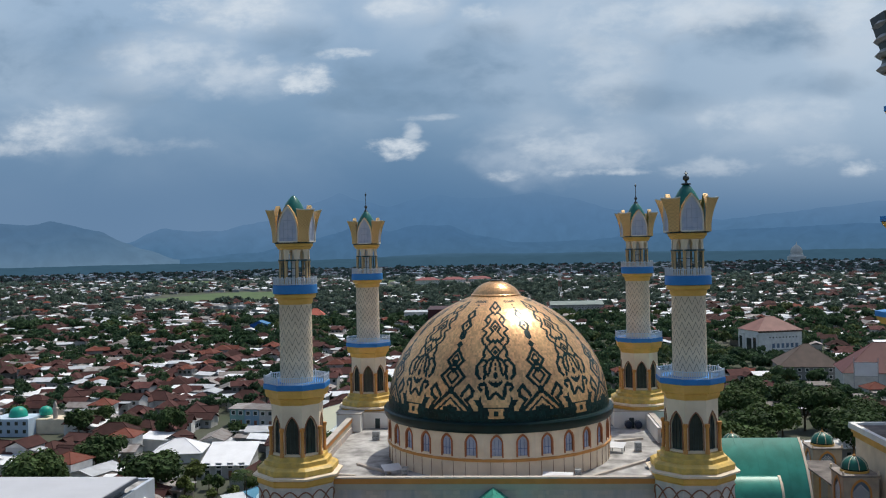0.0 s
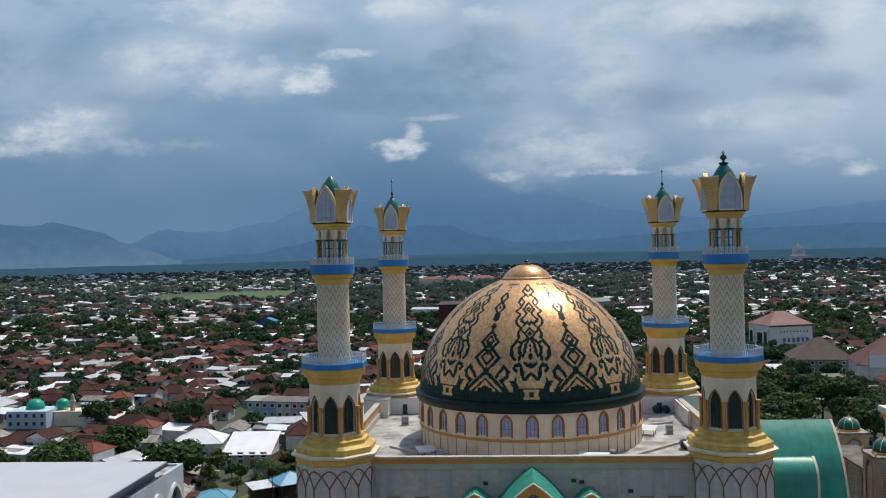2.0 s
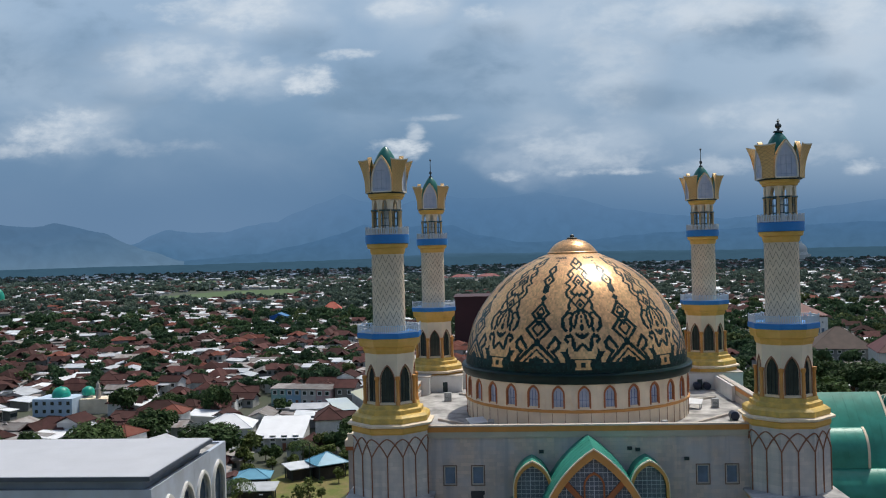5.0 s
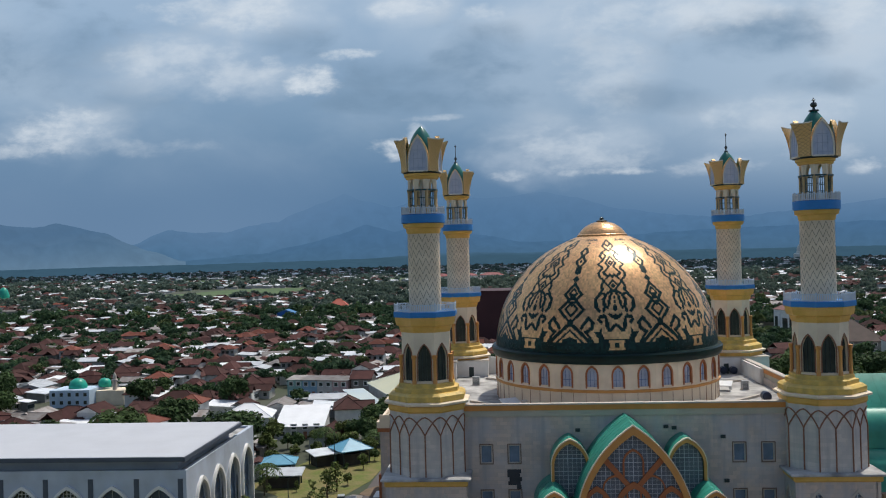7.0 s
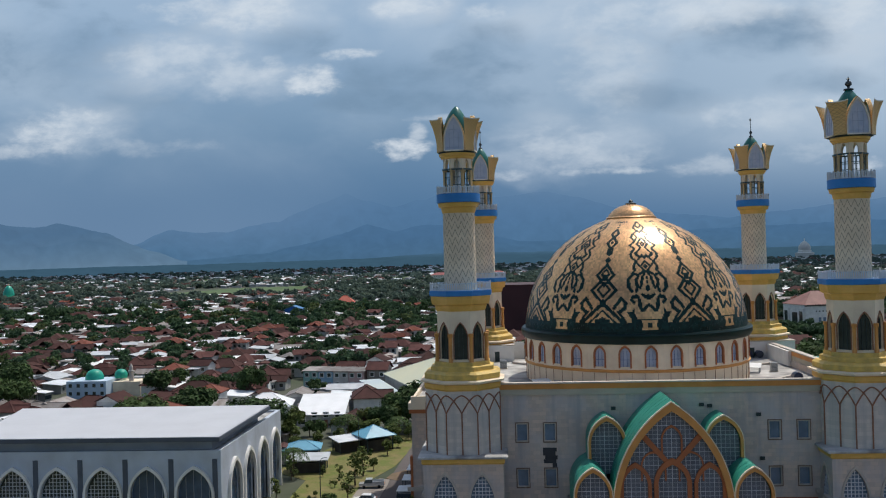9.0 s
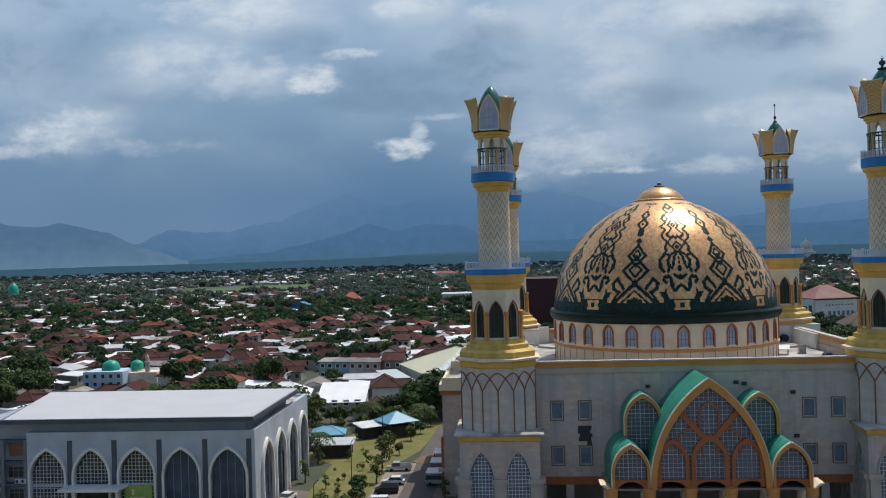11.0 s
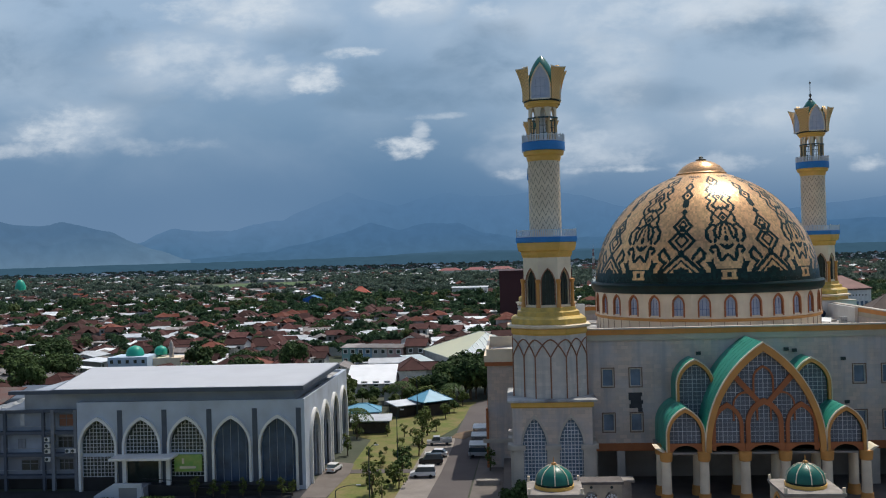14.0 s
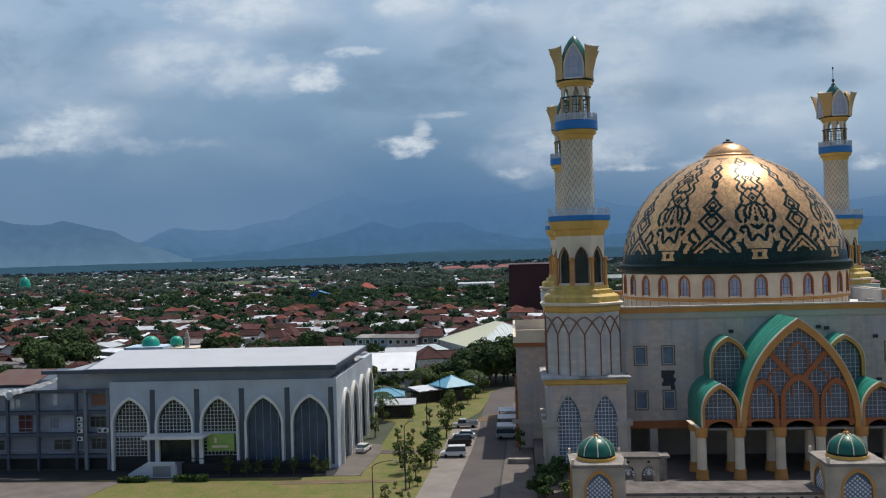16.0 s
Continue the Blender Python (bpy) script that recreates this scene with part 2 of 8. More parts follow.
def blocks(name, c1, c2, mortar, size, rough=0.7, stain=(0.30, 0.27, 0.24)):
    """Flat cladding of rectangular stones on upright walls along x or y."""
    m = bpy.data.materials.new(name)
    m.use_nodes = True
    n, l = m.node_tree.nodes, m.node_tree.links
    b = n["Principled BSDF"]
    b.inputs["Roughness"].default_value = rough
    co, sep, add, comb = n.new("ShaderNodeTexCoord"), n.new("ShaderNodeSeparateXYZ"), n.new("ShaderNodeMath"), n.new("ShaderNodeCombineXYZ")
    l.new(co.outputs["Object"], sep.inputs[0])
    l.new(sep.outputs["X"], add.inputs[0])
    l.new(sep.outputs["Y"], add.inputs[1])
    l.new(add.outputs[0], comb.inputs["X"])
    l.new(sep.outputs["Z"], comb.inputs["Y"])
    br = n.new("ShaderNodeTexBrick")
    br.inputs["Scale"].default_value = 1.0
    br.inputs["Brick Width"].default_value, br.inputs["Row Height"].default_value = size
    br.inputs["Mortar Size"].default_value = 0.012
    for k, c in (("Color1", c1), ("Color2", c2), ("Mortar", mortar)):
        br.inputs[k].default_value = (*c, 1)
    l.new(comb.outputs[0], br.inputs["Vector"])
    ns, fine, mr, mx = n.new("ShaderNodeTexNoise"), n.new("ShaderNodeTexNoise"), n.new("ShaderNodeMapRange"), n.new("ShaderNodeMix")
    ns.inputs["Scale"].default_value, ns.inputs["Detail"].default_value = 0.26, 8
    fine.inputs["Scale"].default_value = 6
    l.new(co.outputs["Object"], ns.inputs["Vector"])
    l.new(co.outputs["Object"], fine.inputs["Vector"])
    mr.inputs["From Min"].default_value, mr.inputs["From Max"].default_value, mr.inputs["To Max"].default_value = 0.42, 0.66, 0.85
    l.new(ns.outputs["Fac"], mr.inputs["Value"])
    mx.data_type = "RGBA"
    l.new(mr.outputs["Result"], mx.inputs["Factor"])
    l.new(br.outputs["Color"], mx.inputs["A"])
    mx.inputs["B"].default_value = (*stain, 1)
    # rain streaks and blotches run down the stone
    mp, st, sr, sm_ = n.new("ShaderNodeMapping"), n.new("ShaderNodeTexNoise"), n.new("ShaderNodeMapRange"), n.new("ShaderNodeMix")
    mp.inputs["Scale"].default_value = (0.9, 0.9, 0.07)
    l.new(co.outputs["Object"], mp.inputs["Vector"])
    l.new(mp.outputs["Vector"], st.inputs["Vector"])
    st.inputs["Scale"].default_value, st.inputs["Detail"].default_value = 1.0, 7
    sr.inputs["From Min"].default_value, sr.inputs["From Max"].default_value, sr.inputs["To Max"].default_value = 0.50, 0.72, 0.55
    l.new(st.outputs["Fac"], sr.inputs["Value"])
    sm_.data_type = "RGBA"
    l.new(sr.outputs["Result"], sm_.inputs["Factor"])
    l.new(mx.outputs["Result"], sm_.inputs["A"])
    sm_.inputs["B"].default_value = (stain[0] * 0.62, stain[1] * 0.66, stain[2] * 0.70, 1)
    l.new(sm_.outputs["Result"], b.inputs["Base Color"])
    bp = n.new("ShaderNodeBump")
    bp.inputs["Strength"].default_value, bp.inputs["Distance"].default_value = 0.1, 0.03
    l.new(fine.outputs["Fac"], bp.inputs["Height"])
    l.new(bp.outputs["Normal"], b.inputs["Normal"])
    return m


M_CLAD = blocks("stone_cladding", (0.64, 0.51, 0.42), (0.49, 0.405, 0.345), (0.40, 0.35, 0.31), (1.1, 0.6), stain=(0.47, 0.45, 0.46))
# drum panes: the sky's reflection is put into their base colour
M_PALEGLASS = mat("sky_lit_glass", (0.45, 0.52, 0.66), 0.12, var=0.1, scale=0.6, bump=0)
M_BLUEBAR = mat("blue_glazing_bars", (0.10, 0.16, 0.35), 0.5)

# ---- sky, mountains and ground ----
CX, CY, CZ = -19.0, -170.0, 48.0


def sky_material():
    """Storm-blue sky with banks of cloud, by direction from the middle of the flight."""
    m = bpy.data.materials.new("cloudy_sky")
    m.use_nodes = True
    n, l = m.node_tree.nodes, m.node_tree.links
    n.clear()
    out, em, co = n.new("ShaderNodeOutputMaterial"), n.new("ShaderNodeEmission"), n.new("ShaderNodeTexCoord")
    l.new(em.outputs[0], out.inputs["Surface"])
    sep = n.new("ShaderNodeSeparateXYZ")
    l.new(co.outputs["Object"], sep.inputs[0])

    def val(op, a, b=None, c=None):
        x = n.new("ShaderNodeMath")
        x.operation = op
        for i, v in enumerate((a, b, c)):
            if v is None:
                continue
            if isinstance(v, (int, float)):
                x.inputs[i].default_value = v
            else:
                l.new(v, x.inputs[i])
        return x.outputs[0]

    def noise_tex(vec, scale, detail, rough=0.55, dist=0.0):
        t = n.new("ShaderNodeTexNoise")
        t.inputs["Scale"].default_value, t.inputs["Detail"].default_value = scale, detail
        t.inputs["Roughness"].default_value, t.inputs["Distortion"].default_value = rough, dist
        l.new(vec, t.inputs["Vector"])
        return t.outputs["Fac"]

    def ramp(v, lo, hi):
        r = n.new("ShaderNodeMapRange")
        r.interpolation_type = "SMOOTHSTEP"
        r.inputs["From Min"].default_value, r.inputs["From Max"].default_value = lo, hi
        l.new(v, r.inputs["Value"])
        return r.outputs["Result"]

    def mixc(f, a, b):
        x = n.new("ShaderNodeMix")
        x.data_type = "RGBA"
        l.new(f, x.inputs["Factor"])
        for k, c in (("A", a), ("B", b)):
            if isinstance(c, tuple):
                x.inputs[k].default_value = (*c, 1)
            else:
                l.new(c, x.inputs[k])
        return x.outputs["Result"]

    u = val("DIVIDE", sep.outputs["X"], sep.outputs["Y"])          # across, tangent
    v = val("DIVIDE", sep.outputs["Z"], sep.outputs["Y"])          # up, tangent
    comb = n.new("ShaderNodeCombineXYZ")
    l.new(u, comb.inputs["X"])
    l.new(val("MULTIPLY", v, 1.9), comb.inputs["Y"])
    vec = comb.outputs[0]
    big, mid, fine = noise_tex(vec, 4.2, 5, 0.5, 0.3), noise_tex(vec, 10.0, 8, 0.56, 0.2), noise_tex(vec, 26.0, 7, 0.62, 0.1)
    # blue-grey veil, darker and bluer towards the mountains, brighter upward and to the right
    base = mixc(ramp(v, 0.035, 0.17), (0.079, 0.176, 0.322), (0.165, 0.280, 0.425))
    base = mixc(ramp(v, 0.10, 0.30), base, (0.31, 0.44, 0.605))
    base = mixc(val("MULTIPLY", val("MULTIPLY", ramp(u, -0.2, 0.45), ramp(v, 0.0, 0.16)), 0.76), base, (0.44, 0.555, 0.685))
    # heavy soft banks
    lift = val("ADD", big, val("MULTIPLY", v, 0.45))
    bank = val("MULTIPLY", ramp(lift, 0.47, 0.80), ramp(v, 0.05, 0.16))
    col = mixc(val("MULTIPLY", bank, 0.42), base, (0.47, 0.575, 0.695))
    shade = val("MULTIPLY", ramp(mid, 0.48, 0.68), ramp(v, 0.08, 0.20))
    col = mixc(val("MULTIPLY", shade, 0.40), col, (0.21, 0.31, 0.43))

    def patches(rows, soft):
        """Soft-edged patches: across, up, half width, half height, strength."""
        total = None
        for a, b, w, h, s in rows:
            du, dv = val("DIVIDE", val("SUBTRACT", u, a), w), val("DIVIDE", val("SUBTRACT", v, b), h)
            d = val("ADD", val("MULTIPLY", du, du), val("MULTIPLY", dv, dv))
            k = val("ADD", val("MULTIPLY", d, -0.5), val("MULTIPLY", val("SUBTRACT", mid, 0.5), 2.6))
            k = val("MULTIPLY", ramp(k, -soft, soft * 0.6), min(0.95, s * 1.3))
            total = k if total is None else val("MAXIMUM", total, k)
        return total

    col = mixc(patches(((-0.37, 0.225, 0.10, 0.030, 0.60), (-0.29, 0.200, 0.07, 0.022, 0.55), (-0.27, 0.275, 0.08, 0.030, 0.6), (-0.11, 0.275, 0.06, 0.02, 0.6), (0.05, 0.255, 0.09, 0.03, 0.5), (0.21, 0.255, 0.08, 0.03, 0.6), (0.38, 0.225, 0.06, 0.05, 0.6), (-0.52, 0.150, 0.08, 0.030, 0.5), (0.06, 0.112, 0.09, 0.035, 0.5), (0.28, 0.140, 0.10, 0.03, 0.35), (0.12, 0.20, 0.05, 0.05, 0.4)), 1.0), col, (0.575, 0.66, 0.76))
    col = mixc(patches(((-0.09, 0.172, 0.12, 0.015, 0.80), (-0.075, 0.19, 0.07, 0.02, 0.5), (0.264, 0.223, 0.075, 0.028, 0.70), (-0.235, 0.243, 0.05, 0.022, 0.55), (-0.03, 0.225, 0.06, 0.030, 0.6), (-0.52, 0.24, 0.10, 0.05, 0.45), (0.17, 0.165, 0.08, 0.018, 0.45), (0.33, 0.175, 0.06, 0.016, 0.4), (-0.13, 0.205, 0.05, 0.02, 0.5)), 0.8), col, (0.175, 0.28, 0.41))
    # bright heaps: (across, up, half width, half height, strength)
    heaps = None
    for a, b, w, h, s in ((-0.287, 0.277, 0.055, 0.02, 0.62), (-0.36, 0.285, 0.06, 0.016, 0.5), (-0.37, 0.229, 0.075, 0.026, 0.4), (-0.3, 0.205, 0.05, 0.024, 0.38), (-0.218, 0.197, 0.036, 0.017, 0.85), (-0.268, 0.212, 0.022, 0.016, 0.5), (-0.172, 0.225, 0.03, 0.0075, 0.85), (-0.121, 0.117, 0.034, 0.012, 0.98), (-0.101, 0.137, 0.011, 0.01, 0.6), (-0.515, 0.152, 0.055, 0.026, 0.75), (-0.56, 0.13, 0.05, 0.01, 0.6), (-0.42, 0.13, 0.08, 0.01, 0.28), (0.055, 0.112, 0.05, 0.026, 0.42), (0.10, 0.098, 0.06, 0.016, 0.40), (0.104, 0.086, 0.055, 0.005, 0.68), (0.0, 0.085, 0.022, 0.006, 0.5), (0.222, 0.088, 0.055, 0.011, 0.40), (0.385, 0.084, 0.030, 0.009, 0.62), (0.33, 0.098, 0.05, 0.012, 0.28), (0.245, 0.14, 0.035, 0.018, 0.35), (-0.073, 0.151, 0.035, 0.004, 0.4), (-0.109, 0.277, 0.04, 0.014, 0.6), (-0.021, 0.266, 0.025, 0.01, 0.5), (0.211, 0.258, 0.09, 0.025, 0.42), (0.388, 0.258, 0.06, 0.03, 0.45), (0.12, 0.255, 0.06, 0.02, 0.35), (0.1, 0.2, 0.05, 0.05, 0.25), (0.3, 0.145, 0.08, 0.02, 0.25)):
        du, dv = val("DIVIDE", val("SUBTRACT", u, a), w), val("DIVIDE", val("SUBTRACT", v, b), h)
        d = val("ADD", val("MULTIPLY", du, du), val("MULTIPLY", dv, dv))
        k = val("ADD", val("MULTIPLY", d, -0.40), val("ADD", val("MULTIPLY", val("SUBTRACT", mid, 0.5), 1.2), val("MULTIPLY", val("SUBTRACT", fine, 0.5), 2.0)))
        k = val("MULTIPLY", val("MULTIPLY", ramp(k, -0.55, 0.35), ramp(val("MULTIPLY", d, -1.0), -3.2, -0.6)), s)
        heaps = k if heaps is None else val("MAXIMUM", heaps, k)
    col = mixc(heaps, col, (0.70, 0.76, 0.82))
    # rain veil on the left
    rain = val("MULTIPLY", ramp(val("MULTIPLY", val("ABSOLUTE", val("ADD", u, 0.30)), -1.0), -0.22, -0.02), ramp(val("MULTIPLY", v, -1.0), -0.17, -0.03))
    col = mixc(val("MULTIPLY", rain, 0.5), col, (0.175, 0.275, 0.42))
    mist = val("MULTIPLY", ramp(val("MULTIPLY", u, -1.0), 0.22, 0.58), ramp(val("MULTIPLY", v, -1.0), -0.20, -0.01))
    col = mixc(val("MULTIPLY", mist, 0.55), col, (0.205, 0.30, 0.435))
    l.new(col, em.inputs["Color"])
    return m


def sky_backdrop():
    R, NU, NV = 4750.0, 64, 24
    verts, faces = [], []
    for j in range(NV + 1):
        e = radians(-2 + 44 * j / NV)
        for i in range(NU + 1):
            a = radians(94.0 + 75 - 150 * i / NU)
            verts.append((R * math.cos(e) * math.cos(a), R * math.cos(e) * math.sin(a), R * math.sin(e)))
    for j in range(NV):
        for i in range(NU):
            k = j * (NU + 1) + i
            faces.append((k, k + 1, k + NU + 2, k + NU + 1))
    me = bpy.data.meshes.new("sky_backdrop")
    me.from_pydata(verts, [], faces)
    me.materials.append(sky_material())
    me.shade_smooth()
    ob = new("sky_backdrop", me)
    ob.location = (CX, CY, CZ)
    tagged(ob, "storm-blue sky with banks of white cloud", "sky", kind="structure")


sky_backdrop()


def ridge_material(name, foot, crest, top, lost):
    """Glowing distant slope: blue haze, foot mist, faint gullies and cloud shadow painted in."""
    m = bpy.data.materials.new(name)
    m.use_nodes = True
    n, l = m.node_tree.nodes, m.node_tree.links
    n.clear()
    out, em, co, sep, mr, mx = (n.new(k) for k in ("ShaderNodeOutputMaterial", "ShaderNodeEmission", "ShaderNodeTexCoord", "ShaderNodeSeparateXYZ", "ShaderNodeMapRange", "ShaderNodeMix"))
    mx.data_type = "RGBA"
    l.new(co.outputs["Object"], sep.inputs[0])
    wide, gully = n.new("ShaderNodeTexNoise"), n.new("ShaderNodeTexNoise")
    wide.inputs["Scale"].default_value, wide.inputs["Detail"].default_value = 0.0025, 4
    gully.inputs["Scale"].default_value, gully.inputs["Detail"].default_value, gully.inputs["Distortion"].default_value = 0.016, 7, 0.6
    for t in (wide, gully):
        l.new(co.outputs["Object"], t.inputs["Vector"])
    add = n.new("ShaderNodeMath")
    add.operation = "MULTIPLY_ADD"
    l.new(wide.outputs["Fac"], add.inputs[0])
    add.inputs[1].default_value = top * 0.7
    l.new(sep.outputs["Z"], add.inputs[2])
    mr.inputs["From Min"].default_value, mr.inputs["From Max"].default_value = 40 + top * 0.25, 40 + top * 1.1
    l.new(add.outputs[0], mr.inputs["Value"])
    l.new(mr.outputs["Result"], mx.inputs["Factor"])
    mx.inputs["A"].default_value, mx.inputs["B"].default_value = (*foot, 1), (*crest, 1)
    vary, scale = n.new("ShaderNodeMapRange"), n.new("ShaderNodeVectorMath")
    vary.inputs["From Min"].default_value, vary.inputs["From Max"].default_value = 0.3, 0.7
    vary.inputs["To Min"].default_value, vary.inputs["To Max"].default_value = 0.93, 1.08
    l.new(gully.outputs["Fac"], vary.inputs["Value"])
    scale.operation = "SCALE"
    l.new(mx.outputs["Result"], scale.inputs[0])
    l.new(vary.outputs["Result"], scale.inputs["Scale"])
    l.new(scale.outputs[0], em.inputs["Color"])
    # the crest fades out to look lost in cloud
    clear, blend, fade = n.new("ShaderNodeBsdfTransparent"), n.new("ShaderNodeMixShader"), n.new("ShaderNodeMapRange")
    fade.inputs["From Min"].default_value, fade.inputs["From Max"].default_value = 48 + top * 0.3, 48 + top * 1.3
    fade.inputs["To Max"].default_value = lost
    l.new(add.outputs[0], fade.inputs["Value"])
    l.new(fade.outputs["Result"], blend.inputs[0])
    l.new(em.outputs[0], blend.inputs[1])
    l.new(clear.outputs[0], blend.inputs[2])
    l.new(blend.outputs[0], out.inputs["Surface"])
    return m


def ridge(dist, line, seed, foot, crest, label, rough=1.0, lost=0.0):
    """A mountain range at dist round the middle of the flight: line gives its crest as (bearing in degrees, height in metres above the eye)."""
    verts, faces = [], []
    N, J = 420, 8
    a0, a1 = line[0][0], line[-1][0]
    top = max(h for _, h in line)
    for i in range(N + 1):
        a = a0 + (a1 - a0) * i / N
        k = max(q for q in range(len(line) - 1) if line[q][0] <= a + 1e-6)
        (pa, ha), (pb, hb) = line[k], line[k + 1]
        f = min(1.0, (a - pa) / (pb - pa))
        f = f * f * (3 - 2 * f) * 0.5 + f * 0.5
        h = ha + (hb - ha) * f + rough * (7 * noise.fractal(Vector((a * 0.8, seed, 0)), 1.0, 2.0, 6) + 2.0 * noise.noise(Vector((a * 5, seed, 3))))
        c, s = math.cos(radians(a)), math.sin(radians(a))
        for j in range(J + 1):
            g = j / J
            r = dist + 160 * g * g + 60 * noise.noise(Vector((a * 0.7, g * 2, seed + 5))) * g * (1 - g)
            verts.append((CX + r * s, CY + r * c, -5 + (CZ + h * (1 + 0.037 * g) + 5) * g))
    for i in range(N):
        for j in range(J):
            k = i * (J + 1) + j
            faces.append((k, k + J + 1, k + J + 2, k + 1))
    me = bpy.data.meshes.new("mountain_backdrop")
    me.from_pydata(verts, [], faces)
    me.materials.append(ridge_material("hazed_slope", foot, crest, max(30, top), lost))
    me.shade_smooth()
    tagged(new("mountain_backdrop", me), label, "mountains", kind="structure")


ridge(4500, [(-28.5, 76), (-25.8, 110), (-23.3, 78), (-21.1, 149), (-19.6, 136), (-17.7, 133), (-16.0, 166), (-14.5, 183), (-13.3, 226), (-11.9, 262), (-10.4, 310), (-9.1, 275), (-7.3, 238), (-5.9, 272), (-4.1, 294), (-1.9, 272), (0.0, 279), (2.0, 299), (4.1, 263), (6.5, 207), (10.2, 163), (13.2, 141), (16.4, 161), (19.1, 183), (22.1, 202), (26.7, 195)], 3.0, (0.072, 0.160, 0.275), (0.078, 0.170, 0.312), "far mountain range painted blue with haze, its crest faded into cloud", 1.0, 0.80)
ridge(4300, [(-37.0, 107), (-33.6, 162), (-31.4, 201), (-29.6, 166), (-28.5, 163), (-27.3, 179), (-26.3, 163), (-24.7, 134), (-23.3, 84), (-22.0, 44), (-20.1, 2)], 7.0, (0.118, 0.205, 0.305), (0.064, 0.138, 0.242), "wooded mountain with blue haze and foot mist painted in", 0.7, 0.25)
ridge(4150, [(-20.1, 2), (-15.3, 28), (-12.9, 65), (-10.8, 102), (-9.1, 145), (-7.3, 111), (-5.7, 137), (-3.7, 136), (-1.9, 86), (0.9, 49), (4.8, 52), (8.5, 74), (12.2, 83), (16.7, 89), (19.7, 96), (25.4, 95)], 11.0, (0.064, 0.142, 0.240), (0.060, 0.140, 0.262), "foothills before the range, painted blue with haze", 0.8, 0.35)
ridge(3700, [(-37.0, -16), (-30.3, -16), (-24.3, -14), (-19.9, -14), (-16.0, -13), (-9.4, -9), (-5.7, 2), (-3.7, 8), (1.6, 0), (6.8, 0), (13.5, -6), (19.7, -6), (26.0, -8)], 17.0, (0.044, 0.098, 0.150), (0.066, 0.142, 0.236), "far woods at the edge of the plain, painted blue-green with haze", 0.35)

M_GROUND = mat("town_ground", (0.078, 0.080, 0.060), 0.9, var=0.25, scale=0.02, fine=0.35, bump=0, tint=(0.035, 0.055, 0.022))
M_GRASS = mat("mown_grass", (0.115, 0.140, 0.026), 0.9, var=0.45, scale=0.3, fine=2.2, bump=0.5, tint=(0.20, 0.155, 0.065))
M_FIELD = mat("rice_field", (0.062, 0.108, 0.036), 0.9, var=0.2, scale=0.02, fine=0.15, bump=0, tint=(0.085, 0.125, 0.05))
bm = bmesh.new()
box(bm, -4300, 4300, -1200, 4500, -3, 0)
solo("ground", bm, M_GROUND, "brown and green ground of the town plain", "ground", kind="structure")


def patch(name, pts, z, material, label, kind="structure", category="ground", t=0.3):
    bm = bmesh.new()
    a = [bm.verts.new((x, y, z - t)) for x, y in pts]
    b = [bm.verts.new((x, y, z)) for x, y in pts]
    bm.faces.new(a[::-1])
    bm.faces.new(b)
    for i in range(len(pts)):
        j = (i + 1) % len(pts)
        bm.faces.new((a[i], a[j], b[j], b[i]))
    return solo(name, bm, material, label, category, kind=kind)


# worn parking paving, paled so its colour carries the strong sun
M_PALEPAVE = mat("sunlit_worn_paving", (0.27, 0.24, 0.215), 0.9, var=0.16, scale=0.25, fine=4, tint=(0.20, 0.175, 0.155))
# forecourt paving, with the hall's shade put into its base colour
M_DARKPAVE = mat("shade_dark_paving", (0.030, 0.032, 0.038), 0.8, var=0.25, scale=0.3, fine=3)
patch("lawn", [(-140, -75), (-54.6, -75), (-53.6, 12), (-48.8, 28), (-45.8, 62), (-62, 62), (-75, 24), (-66, 16), (-66, -29), (-140, -31)], 0.05, M_GRASS, "worn yellow-green lawn", t=0.2)
patch("road", [(-53.2, -90), (-44.8, -90), (-43.9, -40), (-41.5, 40), (-40.6, 66), (-45.4, 62.2), (-47.1, 55), (-48.4, 24), (-48.3, 11), (-49.0, -12), (-50.1, -32)], 0.06, M_ASPHALT, "dark asphalt lane beside the mosque", category="road", t=0.2)
patch("parking_strip", [(-57.6, -90), (-53.2, -90), (-50.1, -32), (-49.0, -12), (-48.3, 11), (-48.4, 16), (-50.6, 17), (-53.6, 12), (-54.4, -13), (-55.6, -40)], 0.10, M_PALEPAVE, "grey-brown parking pavement", category="pavement", t=0.2)
patch("side_lane", [(-66, -13.4), (-54.45, -13.4), (-54.3, -10.6), (-66, -10.6)], 0.09, M_ASPHALT, "grey lane across the lawn", category="road", t=0.2)
patch("forecourt", [(-134, -31.4), (-66, -29.4), (-66, -24), (-134, -24)], 0.08, M_DARKPAVE, "paved forecourt of the hall, darkened for shade", category="pavement", t=0.2)
patch("side_path", [(-70.4, -29.4), (-66.2, -29.4), (-65.2, -14), (-65.8, -6), (-70.4, -4)], 0.11, M_PAVING, "paved path along the hall's side", category="pavement", t=0.2)
M_DIRT = mat("bare_red_earth", (0.19, 0.125, 0.085), 0.95, var=0.25, scale=0.4, fine=2, tint=(0.12, 0.095, 0.05))
patch("dirt_strip", [(-78, -32.6), (-70, -32.0), (-62, -32.4), (-59, -32.9), (-60, -33.7), (-68, -34.2), (-79, -34.4)], 0.085, M_DIRT, "worn strip of bare red earth", t=0.2)
patch("dirt_spill", [(-49.4, 17), (-46.5, 15), (-44, 22), (-44.2, 25), (-46.2, 24), (-48.6, 21)], 0.10, M_DIRT, "earth spilled across the lane", t=0.2)
patch("dirt_yard", [(-140, -75), (-108, -50), (-104, -31.6), (-140, -31.2)], 0.09, M_PAVING, "bare brown yard", t=0.2)
